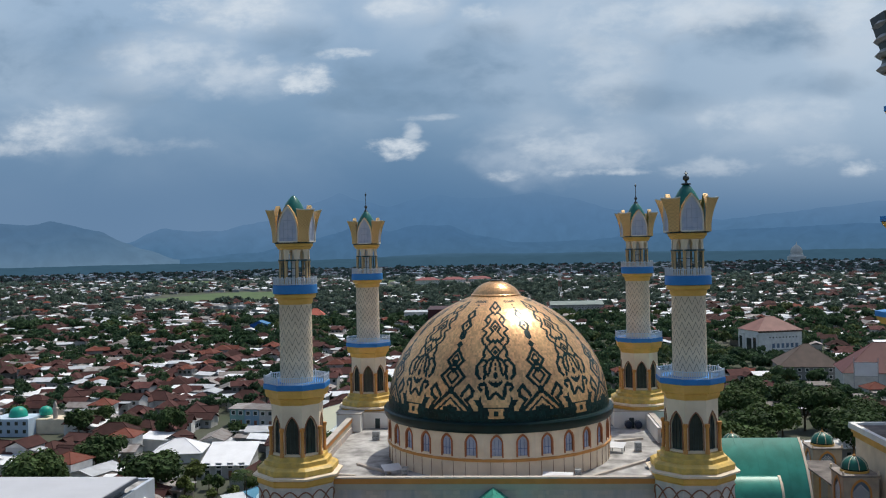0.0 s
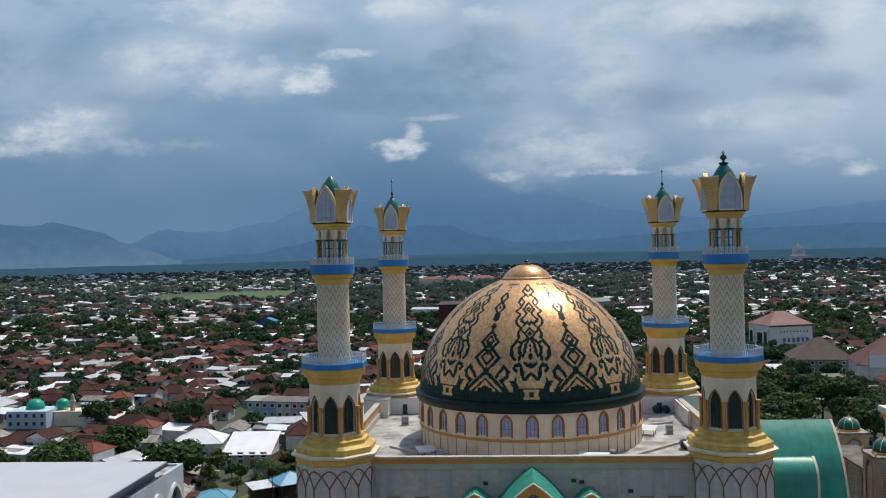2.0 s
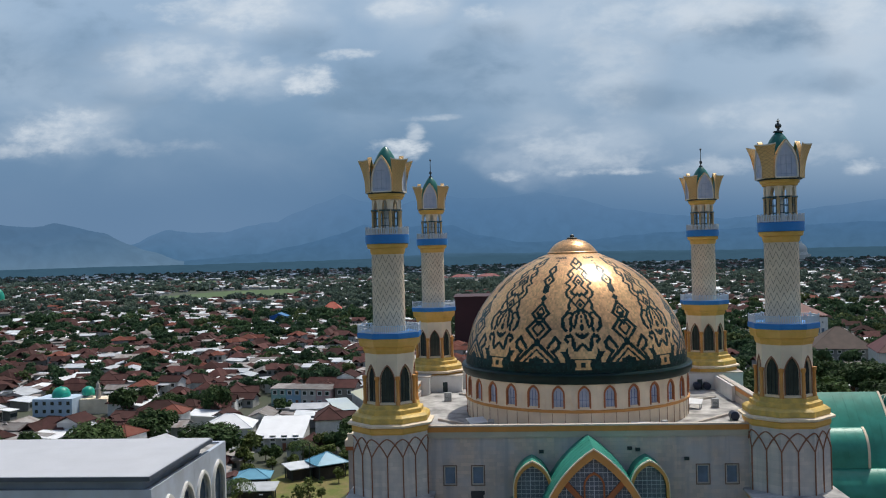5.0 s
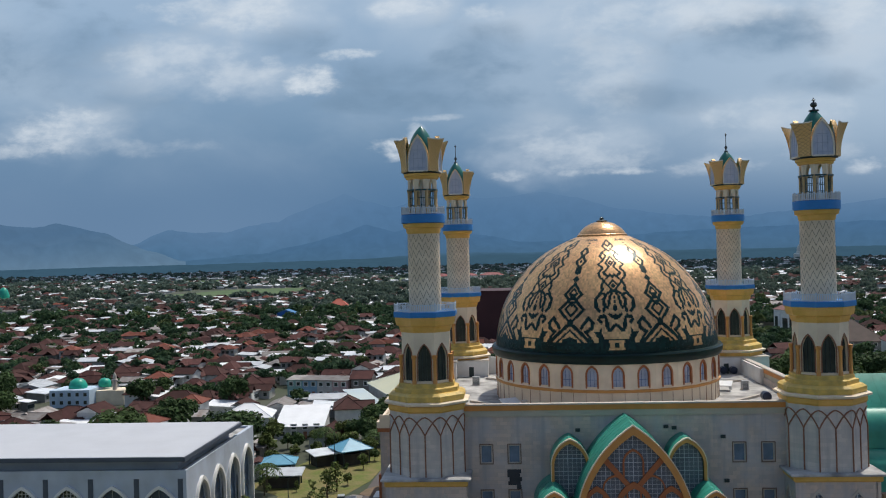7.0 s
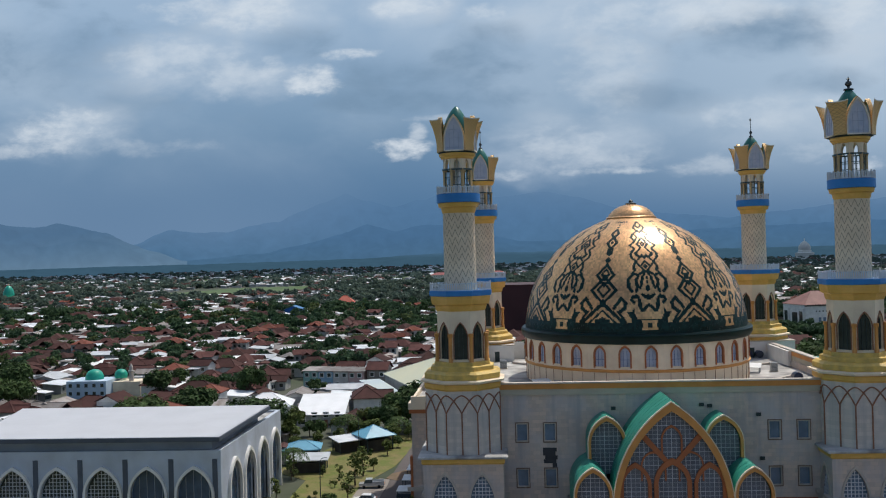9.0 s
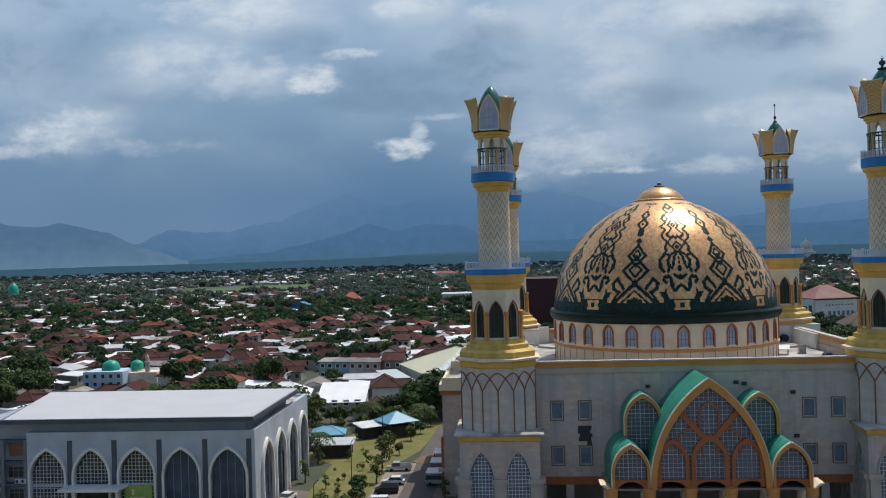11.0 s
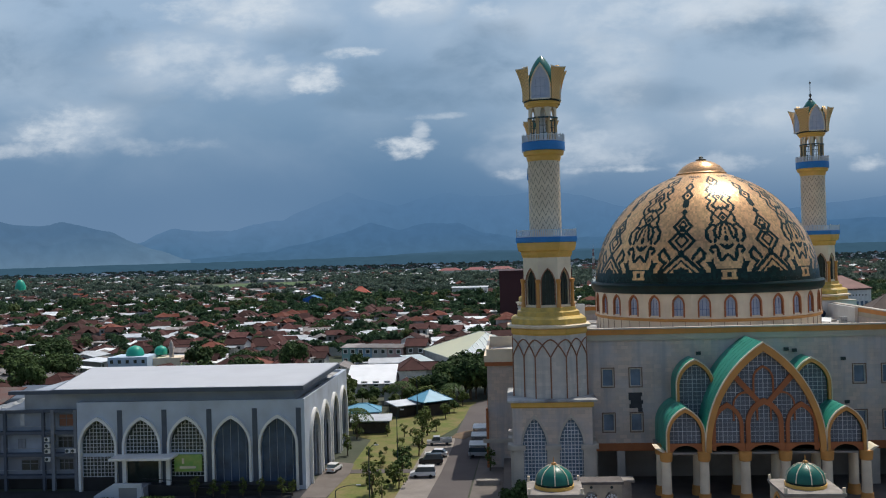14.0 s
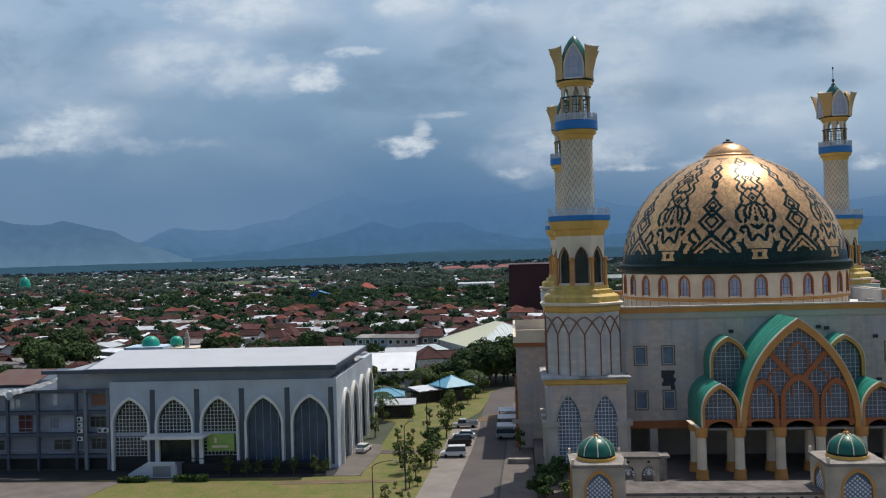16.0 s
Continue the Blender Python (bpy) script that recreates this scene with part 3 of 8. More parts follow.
patch("plaza", [(-44.8, -90), (70, -90), (70, -47), (-38.2, -47), (-38.2, 40), (-41.5, 40)], 0.12, M_PAVING, "paved plaza of the mosque", category="pavement", t=0.2)
for pts in ([(-560, 960), (-440, 930), (-330, 1020), (-340, 1220), (-300, 1330), (-470, 1290)], [(-330, 760), (-280, 760), (-285, 820), (-330, 830)], [(-250, 1350), (-120, 1350), (-140, 1500), (-240, 1480)], [(160, 900), (300, 910), (280, 1010), (170, 1000)], [(-700, 1500), (-560, 1500), (-540, 1640), (-690, 1620)], [(-300, 1650), (-120, 1640), (-90, 1800), (-280, 1830)], [(-900, 1850), (-640, 1840), (-600, 2010), (-880, 2040)], [(-520, 620), (-455, 630), (-450, 690), (-510, 700)]):
    patch("field", pts, 0.3, M_FIELD, "bright green rice field", t=0.25)

# ---- minarets ----
CZ0, CZ1 = 61.85, 66.75


def crown(parent, yaw, size):
    """A flower crown: four pointed panels under scaled hoods, and between them four petals that flare outward on the diagonals."""
    N = 12
    foot, apex = CZ0 + 0.05, CZ1 + 0.25
    def wide(p):
        return size * (3.0 + 1.18 * p ** 2.0)
    A = 1.86 * size
    for q in range(4):
        m = facing(90 * q + yaw)
        face = -3.0 * size
        bm = bmesh.new()
        sheet(bm, arch(3.0 * size, foot, foot + 1.5, apex, 10), m, face + 0.10, face + 0.18)
        panel = part("crown_panel", bm, M_PANEL, parent, "pale blue-grey panel in a pointed arch")
        bm = bmesh.new()
        for x in (-0.75, 0.0, 0.75):
            box(bm, x * size - 0.025, x * size + 0.025, face + 0.06, face + 0.10, foot, foot + (3.9 if x == 0 else 3.0))
        for z in (0.5, 1.9, 3.2):
            box(bm, -1.2 * size + 0.12 * z, 1.2 * size - 0.12 * z, face + 0.06, face + 0.10, foot + z - 0.025, foot + z + 0.025)
        bmesh.ops.transform(bm, matrix=m, verts=bm.verts)
        part("panel_lattice", bm, M_PANELBAR, panel)
        bm = bmesh.new()
        band(bm, arch(3.34 * size, foot, foot + 1.5, apex + 0.32, 10), arch(2.98 * size, foot, foot + 1.5, apex, 10), m, face - 0.10, face + 0.2)
        part("crown_trim", bm, M_TRIM, parent, "white edging of the arch")
        bm = bmesh.new()
        box(bm, -1.5 * size, 1.5 * size, face - 0.14, face + 0.3, foot - 0.1, foot + 0.12)
        bmesh.ops.transform(bm, matrix=m, verts=bm.verts)
        part("panel_sill", bm, M_TRIM, parent)
        bm = bmesh.new()
        band(bm, arch(3.5 * size, foot, foot + 1.5, apex + 0.46, 10), arch(3.28 * size, foot, foot + 1.5, apex + 0.27, 10), m, face - 0.04, face + 0.62)
        part("arch_hood", bm, M_SCALES, parent, "gold fish-scale hood over the arch", smooth=50)
        # petal on the diagonal
        bm = bmesh.new()
        shells = []
        for t0 in (0.0, 0.15):
            rows = []
            for i in range(N + 1):
                p = i / N
                b = wide(p) - t0
                a, c = Vector((A + t0 * 0.4, -b, 0)), Vector((b, -A - t0 * 0.4, 0))
                inward = Vector((-1, 1, 0)).normalized()
                rows.append([bm.verts.new(m @ (a.lerp(c, k / 5) + inward * 0.22 * p * math.sin(math.pi * k / 5) + Vector((0, 0, CZ0 + (CZ1 - CZ0) * p - 0.10 * p * math.sin(math.pi * k / 5))))) for k in range(6)])
            for ra, rb in zip(rows, rows[1:]):
                for k in range(5):
                    bm.faces.new((ra[k], ra[k + 1], rb[k + 1], rb[k]))
            shells.append(rows)
        o, n_ = shells
        for i in range(N):
            for k in (0, 5):
                bm.faces.new((o[i][k], o[i + 1][k], n_[i + 1][k], n_[i][k]))
        for e in (0, N):
            for k in range(5):
                bm.faces.new((o[e][k], o[e][k + 1], n_[e][k + 1], n_[e][k]))
        top = [[v.co.copy() for v in o[N]], [v.co.copy() for v in n_[N]]]
        petal = part("petal", bm, M_SCALES, parent, "flared gold petal with a fish-scale surface", smooth=40)
        bm = bmesh.new()
        rows = [[bm.verts.new(v + Vector((0, 0, dz))) for v in line] for line, dz in ((top[0], -0.06), (top[0], 0.1), (top[1], 0.1), (top[1], -0.06))]
        for ra, rb in zip(rows, rows[1:]):
            for k in range(5):
                bm.faces.new((ra[k], ra[k + 1], rb[k + 1], rb[k]))
        for k in (0, 5):
            bm.faces.new([r[k] for r in rows])
        part("petal_edge", bm, M_TRIM, petal, "pale top edge of the petal")
    bm = bmesh.new()
    lathe(bm, [(2.2, CZ0 - 0.25), (2.9 * size, CZ0 - 0.2), (2.95 * size, CZ0 + 0.02), (0, CZ0 + 0.06)], 8, math.pi / 8 + radians(yaw), flat=True)
    part("crown_floor", bm, M_DARKFRAME, parent, "dark underside of the crown")
    bm = bmesh.new()
    prof = [(2.25, CZ0), (2.2, 63.5), (2.1, 65.2), (1.9, 66.2), (1.66, 66.95), (1.33, 67.6), (0.98, 68.15), (0.55, 68.68), (0.22, 68.95), (0.0, 69.1)]
    lathe(bm, [(r * (0.5 + 0.5 * size), z) for r, z in prof], 24)
    part("green_cap", bm, M_ONION, parent, "green glazed bullet-shaped cap", smooth=50)


def rail(parent, r, z0, z1, n, count):
    bm = bmesh.new()
    for z in (z0 + 0.12, z1):
        lathe(bm, [(r - 0.05, z - 0.05), (r + 0.05, z - 0.05), (r + 0.05, z + 0.05), (r - 0.05, z + 0.05), (r - 0.05, z - 0.05)], n, math.pi / n, flat=n < 12, caps=False)
    k = 1 / math.cos(math.pi / n) if n < 12 else 1.0
    cs = [Vector((math.cos(math.pi / n + i * math.tau / n), math.sin(math.pi / n + i * math.tau / n), 0)) * r * k for i in range(n)]
    per = max(1, count // n)
    for a, b in zip(cs, cs[1:] + cs[:1]):
        for j in range(per):
            p = a.lerp(b, j / per)
            h = 0.055 if j else 0.09
            box(bm, p.x - h, p.x + h, p.y - h, p.y + h, z0, z1 + (0.25 if not j else 0.0))
    part("railing", bm, M_RAIL, parent, "white openwork railing")


def minaret(at, yaw, size):
    th = thing("minaret", "cream minaret with yellow mouldings, blue balconies and gold petal crown", "minaret", at, group="corner minarets of the mosque")
    bm = bmesh.new()
    W = 5.95
    # square foot with two pointed windows on each side
    for q in range(4):
        m = facing(90 * q)
        for sx in (-1, 1):
            mm = m @ pose(sx * 2.75, 0, 0)
            arch_wall(bm, mm, 5.5, 0, 15.0, 3.6, 2.2, 9.0, 13.3, -W, -W + 0.7)
        sheet(bm, [(-W, 0), (-5.5, 0), (-5.5, 15), (-W, 15)], m, -W, -W + 0.7)
    box(bm, 5.3, W - 0.01, -W + 0.01, -5.3, 0, 15)
    part("square_base", bm, M_CLAD, th, "grey-beige stone-clad square foot")
    for q in range(4):
        m = facing(90 * q)
        for sx in (-1, 1):
            mm = m @ pose(sx * 2.75, 0, 0)
            bm = bmesh.new()
            sheet(bm, arch(3.6, 2.2, 9.0, 13.3), mm, -W + 0.45, -W + 0.6)
            pane = part("lattice_window", bm, M_GLASSBLUE, th, "pointed window behind a pale square lattice")
            bm = bmesh.new()
            for k in range(7):
                x = -1.56 + 0.52 * k
                top = 13.2 - abs(x) ** 1.55 * 1.75
                box(bm, x - 0.05, x + 0.05, -0.05, 0.05, 2.2, top)
            for k in range(20):
                z = 2.5 + 0.55 * k
                hw = 1.8 if z < 9 else 1.8 * max(0.0, 1 - ((z - 9) / 4.3) ** 1.6)
                if hw > 0.15:
                    box(bm, -hw, hw, -0.05, 0.05, z - 0.05, z + 0.05)
            bmesh.ops.transform(bm, matrix=mm @ pose(0, -W + 0.36, 0), verts=bm.verts)
            part("lattice", bm, M_LATTICE, pane)
            bm = bmesh.new()
            trim_arch(bm, mm, 3.6, 2.2, 9.0, 13.3, 0.32, -W - 0.12, -W + 0.1)
            part("window_surround", bm, M_STONE, th)
    for q in range(4):
        m = facing(90 * q)
        for x, w in ((-5.2, 1.5), (0.0, 1.7), (5.2, 1.5)):
            bm = bmesh.new()
            box(bm, x - w / 2, x + w / 2, -W - 0.45, -W - 0.003, 0, 8.6)
            box(bm, x - w / 2 - 0.3, x + w / 2 + 0.3, -W - 0.8, -W - 0.003, 8.6, 9.3)
            bmesh.ops.transform(bm, matrix=m, verts=bm.verts)
            part("pilaster", bm, M_STONE, th)
    bm = bmesh.new()
    lathe(bm, [(6.0, 14.8), (6.2, 15.0), (6.2, 15.6), (6.0, 15.7)], 4, math.pi / 4, flat=True)
    part("cornice", bm, M_YELLOW, th, "yellow cornice")
    bm = bmesh.new()
    lathe(bm, [(6.25, 15.61), (6.7, 15.75), (6.7, 16.0), (6.5, 16.1), (5.0, 16.12)], 4, math.pi / 4, flat=True)
    part("ledge", bm, M_ROOF_CONC, th, "weathered stone ledge")
    P8 = math.pi / 8
    bm = bmesh.new()
    lathe(bm, [(5.6, 16.05), (5.6, 26.2)], 8, P8, flat=True)
    part("octagonal_stage", bm, M_CLAD2, th, "grey-white octagonal stage with brown interlaced arches")
    # brown ribs: two bays on each face, arcs over two bays
    R = 5.6
    k = 1 / math.cos(P8)
    def on_oct(u):
        """A point on the octagon, u counted in faces from a corner."""
        i, f = int(math.floor(u)) % 8, u - math.floor(u)
        a, b = (Vector((R * k * math.cos(P8 + j * math.pi / 4), R * k * math.sin(P8 + j * math.pi / 4), 0)) for j in (i, i + 1))
        p = a.lerp(b, f)
        return p * 1.012
    for i in range(16):
        bm = bmesh.new()
        u0 = i / 2
        p = on_oct(u0)
        tube(bm, [(p.x, p.y, 16.15), (p.x, p.y, 22.3)], 0.10, 6)
        pts = []
        for s in range(13):
            f = s / 12
            q = on_oct(u0 + f)
            z = 22.3 + 2.7 * (1 - abs(2 * f - 1) ** 1.7)
            pts.append((q.x, q.y, z))
        tube(bm, pts, 0.10, 6)
        part("arch_rib", bm, M_RIB, th, "brown arch moulding")
    bm = bmesh.new()
    lathe(bm, [(5.62, 25.6), (5.8, 25.9), (5.8, 26.5), (5.6, 26.6)], 8, P8, flat=True)
    part("lower_band", bm, M_YELLOW, th)
    bm = bmesh.new()
    lathe(bm, [(5.7, 26.55), (6.35, 26.75), (6.4, 27.05), (5.6, 27.2)], 8, P8, flat=True)
    part("octagonal_ledge", bm, M_CREAM, th, "cream ledge stained by rain")
    bm = bmesh.new()
    lathe(bm, [(5.65, 27.1), (5.75, 27.4), (5.75, 28.0), (5.3, 28.35), (4.8, 28.4), (4.75, 29.0), (4.25, 29.15), (4.2, 29.7), (3.5, 29.75)], 8, P8, flat=True)
    part("yellow_moulding", bm, M_YELLOW2, th, "stepped yellow moulding")
    fw = 2 * 3.65 * math.tan(P8)
    bm = bmesh.new()
    for i in range(8):
        m = facing(45 * i)
        arch_wall(bm, m, fw, 29.6, 37.6, 2.0, 30.1, 33.4, 35.6, -3.65, -3.2)
    part("window_stage", bm, M_CREAM, th, "cream octagonal stage with tall pointed windows")
    for i in range(8):
        m = facing(45 * i)
        bm = bmesh.new()
        sheet(bm, arch(2.0, 30.1, 33.4, 35.6), m, -3.3, -3.22)
        pane = part("window", bm, M_DGLASS, th, "dark green pointed window")
        bm = bmesh.new()
        for x in (-0.33, 0.33):
            box(bm, x - 0.04, x + 0.04, -3.4, -3.3, 30.1, 34.9)
        bmesh.ops.transform(bm, matrix=m, verts=bm.verts)
        part("mullion", bm, M_DARKFRAME, pane)
        bm = bmesh.new()
        trim_arch(bm, m, 2.0, 30.1, 33.4, 35.6, 0.14, -3.74, -3.62)
        part("window_frame", bm, M_RIB, th)
        a = radians(22.5 + 45 * i - 90)
        bm = bmesh.new()
        lathe(bm, [(0.34, 29.7), (0.34, 30.2), (0.26, 30.3), (0.26, 33.4), (0.38, 33.6), (0.38, 34.0), (0.2, 34.05)], 10, 0, 4.1 * math.cos(a), 4.1 * math.sin(a))
        part("corner_column", bm, M_OCHRE, th, "ochre round corner column", smooth=40)
    bm = bmesh.new()
    lathe(bm, [(3.7, 37.4), (3.9, 37.9), (3.95, 38.3), (4.35, 38.5), (4.5, 39.1), (4.55, 39.7)], 8, P8, flat=True)
    part("lower_cove", bm, M_YELLOW, th)
    bm = bmesh.new()
    lathe(bm, [(4.6, 39.7), (4.72, 39.8), (4.72, 40.5), (4.6, 40.55), (2.3, 40.6)], 8, P8, flat=True)
    part("lower_balcony", bm, M_BLUE, th, "blue-edged octagonal balcony")
    rail(th, 4.55, 40.55, 41.6, 8, 96)
    bm = bmesh.new()
    lathe(bm, [(2.5, 40.5), (2.45, 52.7)], 40)
    part("shaft", bm, M_CREAM, th, "cream round shaft", smooth=40)
    bm = bmesh.new()
    NZ = 16
    for r in range(9):
        z = 41.3 + 1.22 * r
        for i in range(NZ * 2):
            q = []
            for j, dz in ((i, 0), (i + 1, 0), (i + 1, 0.17), (i, 0.17)):
                a = j * math.pi / NZ
                zz = min(z + dz + (1.15 if j % 2 else 0.0), 52.65)
                q.append(bm.verts.new((2.53 * math.cos(a), 2.53 * math.sin(a), zz)))
            mid = [bm.verts.new((2.53 * math.cos((i + 0.5) * math.pi / NZ), 2.53 * math.sin((i + 0.5) * math.pi / NZ), min(z + dz + 0.575, 52.65))) for dz in (0, 0.17)]
            if q[0].co.z < q[3].co.z - 0.01:
                bm.faces.new((q[0], mid[0], mid[1], q[3]))
            if q[1].co.z < q[2].co.z - 0.01 and mid[0].co.z < mid[1].co.z - 0.01:
                bm.faces.new((mid[0], q[1], q[2], mid[1]))
    part("zigzag_relief", bm, M_ZIG, th, "brown zigzag bands round the shaft")
    bm = bmesh.new()
    lathe(bm, [(2.5, 52.4), (2.65, 52.7), (2.7, 53.2), (3.1, 53.4), (3.2, 53.95), (3.1, 54.0)], 32)
    part("upper_cove", bm, M_YELLOW, th, smooth=30)
    bm = bmesh.new()
    lathe(bm, [(3.2, 54.0), (3.38, 54.05), (3.38, 55.3), (3.2, 55.4), (2.0, 55.4)], 32)
    part("upper_balcony", bm, M_BLUE, th, "blue round balcony", smooth=30)
    rail(th, 3.25, 55.4, 56.35, 24, 72)
    bm = bmesh.new()
    fw = 2 * 2.15 * math.tan(P8)
    for i in range(8):
        arch_wall(bm, facing(45 * i), fw, 59.15, 61.1, 0.82, 59.15, 59.75, 60.75, -2.15, -1.85, n=5)
    part("lantern_wall", bm, M_CREAM, th, "cream lantern wall with pointed openings")
    for i in range(8):
        a = radians(45 * i - 67.5)
        bm = bmesh.new()
        lathe(bm, [(0.30, 55.4), (0.30, 55.9), (0.23, 56.0), (0.23, 58.7), (0.32, 58.95), (0.32, 59.2)], 10, 0, 2.16 * math.cos(a), 2.16 * math.sin(a))
        part("lantern_column", bm, M_TAN, th, "tan round lantern column", smooth=40)
    for i in range(8):
        m = facing(45 * i)
        bm = bmesh.new()
        for z in (56.75, 57.9):
            box(bm, -0.62, 0.62, -2.04, -1.98, z - 0.05, z + 0.05)
        box(bm, -0.86, 0.86, -2.34, -2.2, 58.98, 59.22)
        for x in (-0.6, 0.0, 0.6):
            box(bm, x - 0.045, x + 0.045, -2.05, -1.97, 55.4, 59.1)
        bmesh.ops.transform(bm, matrix=m, verts=bm.verts)
        part("lantern_frame", bm, M_LANTERN, th, "dark teal metal glazing frame")
    bm = bmesh.new()
    lathe(bm, [(0.42, 55.4), (0.42, 61.2)], 12)
    part("lantern_core", bm, M_WHITE, th, "white core behind the open lantern")
    bm = bmesh.new()
    lathe(bm, [(2.18, 60.72), (2.5, 60.82), (2.62, 61.15), (2.8, 61.22), (2.85, 61.6), (2.4, 61.66)], 24)
    part("collar", bm, M_YELLOW, th, smooth=30)
    crown(th, yaw, size)
    return th


def finial(th, tall):
    bm = bmesh.new()
    if tall:
        lathe(bm, [(0.42, 68.75), (0.40, 69.05), (0.14, 69.2), (0.13, 69.5), (0.32, 69.75), (0.30, 70.0), (0.10, 70.2), (0.075, 70.5), (0.06, 72.3), (0.20, 72.45), (0.20, 72.65), (0.05, 72.8), (0.0, 73.2)], 10)
    else:
        lathe(bm, [(0.35, 68.7), (0.75, 68.85), (0.72, 69.0), (0.2, 69.1), (0.18, 69.35), (0.46, 69.6), (0.50, 69.85), (0.36, 70.1), (0.14, 70.2), (0.12, 70.4), (0.3, 70.5), (0.12, 70.62), (0.06, 70.75), (0.0, 71.0)], 12)
    part("finial", bm, M_DARKMETAL, th, "dark metal finial", smooth=40)


def scales(name, c1, c2, joint):
    """Diamond-shaped gold scales about a third of a metre wide."""
    m = bpy.data.materials.new(name)
    m.use_nodes = True
    n, l = m.node_tree.nodes, m.node_tree.links
    b = n["Principled BSDF"]
    b.inputs["Roughness"].default_value, b.inputs["Metallic"].default_value = 0.36, 0.25
    co, sep = n.new("ShaderNodeTexCoord"), n.new("ShaderNodeSeparateXYZ")
    l.new(co.outputs["Object"], sep.inputs[0])
    def val(op, a, c=None):
        x = n.new("ShaderNodeMath")
        x.operation = op
        for i, v in enumerate((a, c)):
            if isinstance(v, (int, float)):
                x.inputs[i].default_value = v
            elif v is not None:
                l.new(v, x.inputs[i])
        return x.outputs[0]
    along = val("SUBTRACT", sep.outputs["X"], sep.outputs["Y"])
    across = val("ADD", sep.outputs["X"], sep.outputs["Y"])
    u = val("ADD", val("MULTIPLY", val("ABSOLUTE", along), 0.9), val("MULTIPLY", across, 1.3))
    s1, s2 = val("ADD", u, val("MULTIPLY", sep.outputs["Z"], 1.9)), val("SUBTRACT", u, val("MULTIPLY", sep.outputs["Z"], 1.9))
    f1, f2 = val("FRACT", s1), val("FRACT", s2)
    edge = val("MINIMUM", val("MINIMUM", f1, val("SUBTRACT", 1.0, f1)), val("MINIMUM", f2, val("SUBTRACT", 1.0, f2)))
    mr, mx, ns, mx2 = n.new("ShaderNodeMapRange"), n.new("ShaderNodeMix"), n.new("ShaderNodeTexNoise"), n.new("ShaderNodeMix")
    mr.inputs["From Min"].default_value, mr.inputs["From Max"].default_value = 0.03, 0.13
    l.new(edge, mr.inputs["Value"])
    ns.inputs["Scale"].default_value, ns.inputs["Detail"].default_value = 2.2, 6
    l.new(co.outputs["Object"], ns.inputs["Vector"])
    for x in (mx, mx2):
        x.data_type = "RGBA"
    mx2.inputs["A"].default_value, mx2.inputs["B"].default_value = (*c1, 1), (*c2, 1)
    l.new(ns.outputs["Fac"], mx2.inputs["Factor"])
    mx.inputs["A"].default_value = (*joint, 1)
    l.new(mx2.outputs["Result"], mx.inputs["B"])
    l.new(mr.outputs["Result"], mx.inputs["Factor"])
    l.new(mx.outputs["Result"], b.inputs["Base Color"])
    bp = n.new("ShaderNodeBump")
    bp.inputs["Strength"].default_value, bp.inputs["Distance"].default_value = 0.7, 0.06
    l.new(mr.outputs["Result"], bp.inputs["Height"])
    l.new(bp.outputs["Normal"], b.inputs["Normal"])
    return m


M_SCALES = scales("gold_scales", (0.86, 0.58, 0.25), (0.66, 0.40, 0.15), (0.46, 0.28, 0.11))
M_PANEL = mat("pale_lavender_panel", (0.40, 0.46, 0.60), 0.5, var=0.08, scale=0.8, tint=(0.55, 0.57, 0.66))
M_ONION = mat("green_glazed_cap", (0.016, 0.16, 0.135), 0.3, var=0.15, scale=1.0, fine=5)
M_RAIL = mat("white_painted_rail", (0.62, 0.66, 0.70), 0.5, var=0.05)
M_GLASSBLUE = mat("blue_grey_window", (0.18, 0.25, 0.34), 0.2, var=0.2, scale=0.4, bump=0)
M_CLAD2 = blocks("grey_white_cladding", (0.70, 0.62, 0.55), (0.55, 0.50, 0.45), (0.48, 0.45, 0.41), (1.2, 0.6), stain=(0.48, 0.46, 0.44))
M_RIB = mat("brown_moulding", (0.30, 0.13, 0.07), 0.6, var=0.1)
M_YELLOW2 = mat("pale_yellow_moulding", (0.74, 0.50, 0.12), 0.5, var=0.10, scale=0.9, fine=6, tint=(0.50, 0.345, 0.10))
M_DGLASS = mat("dark_green_glass", (0.045, 0.058, 0.052), 0.12, var=0.2, bump=0)
M_DARKFRAME = mat("dark_metal_frame", (0.03, 0.05, 0.05), 0.5)
M_ZIG = mat("brown_zigzag_tiles", (0.30, 0.24, 0.17), 0.6, var=0.1)
M_DARKMETAL = mat("dark_weathered_metal", (0.08, 0.09, 0.09), 0.4, 0.6)
M_PANELBAR = mat("grey_panel_joint", (0.33, 0.385, 0.51), 0.5, var=0.08)
M_TRIM = mat("white_trim", (0.80, 0.76, 0.66), 0.55, var=0.08, scale=0.8, tint=(0.62, 0.56, 0.45))
M_TAN = mat("tan_paint", (0.58, 0.40, 0.20), 0.6, var=0.1, scale=0.8)
M_LANTERN = mat("teal_metal_frame", (0.035, 0.085, 0.095), 0.5, var=0.15)
west = minaret((-30.2, -29.0, 0), -6.0, 0.94)
east = minaret((29.0, -29.1, 0.35), 3.0, 1.02)
towers = [west, east, copy_thing(east, pose(29.55, 29.0, 0.6)), copy_thing(west, pose(-28.4, 30.0, 0.2, 0, 0, 6.0))]
for th, tall in ((towers[1], False), (towers[2], True), (towers[3], True)):
    finial(th, tall)

# ---- main dome ----


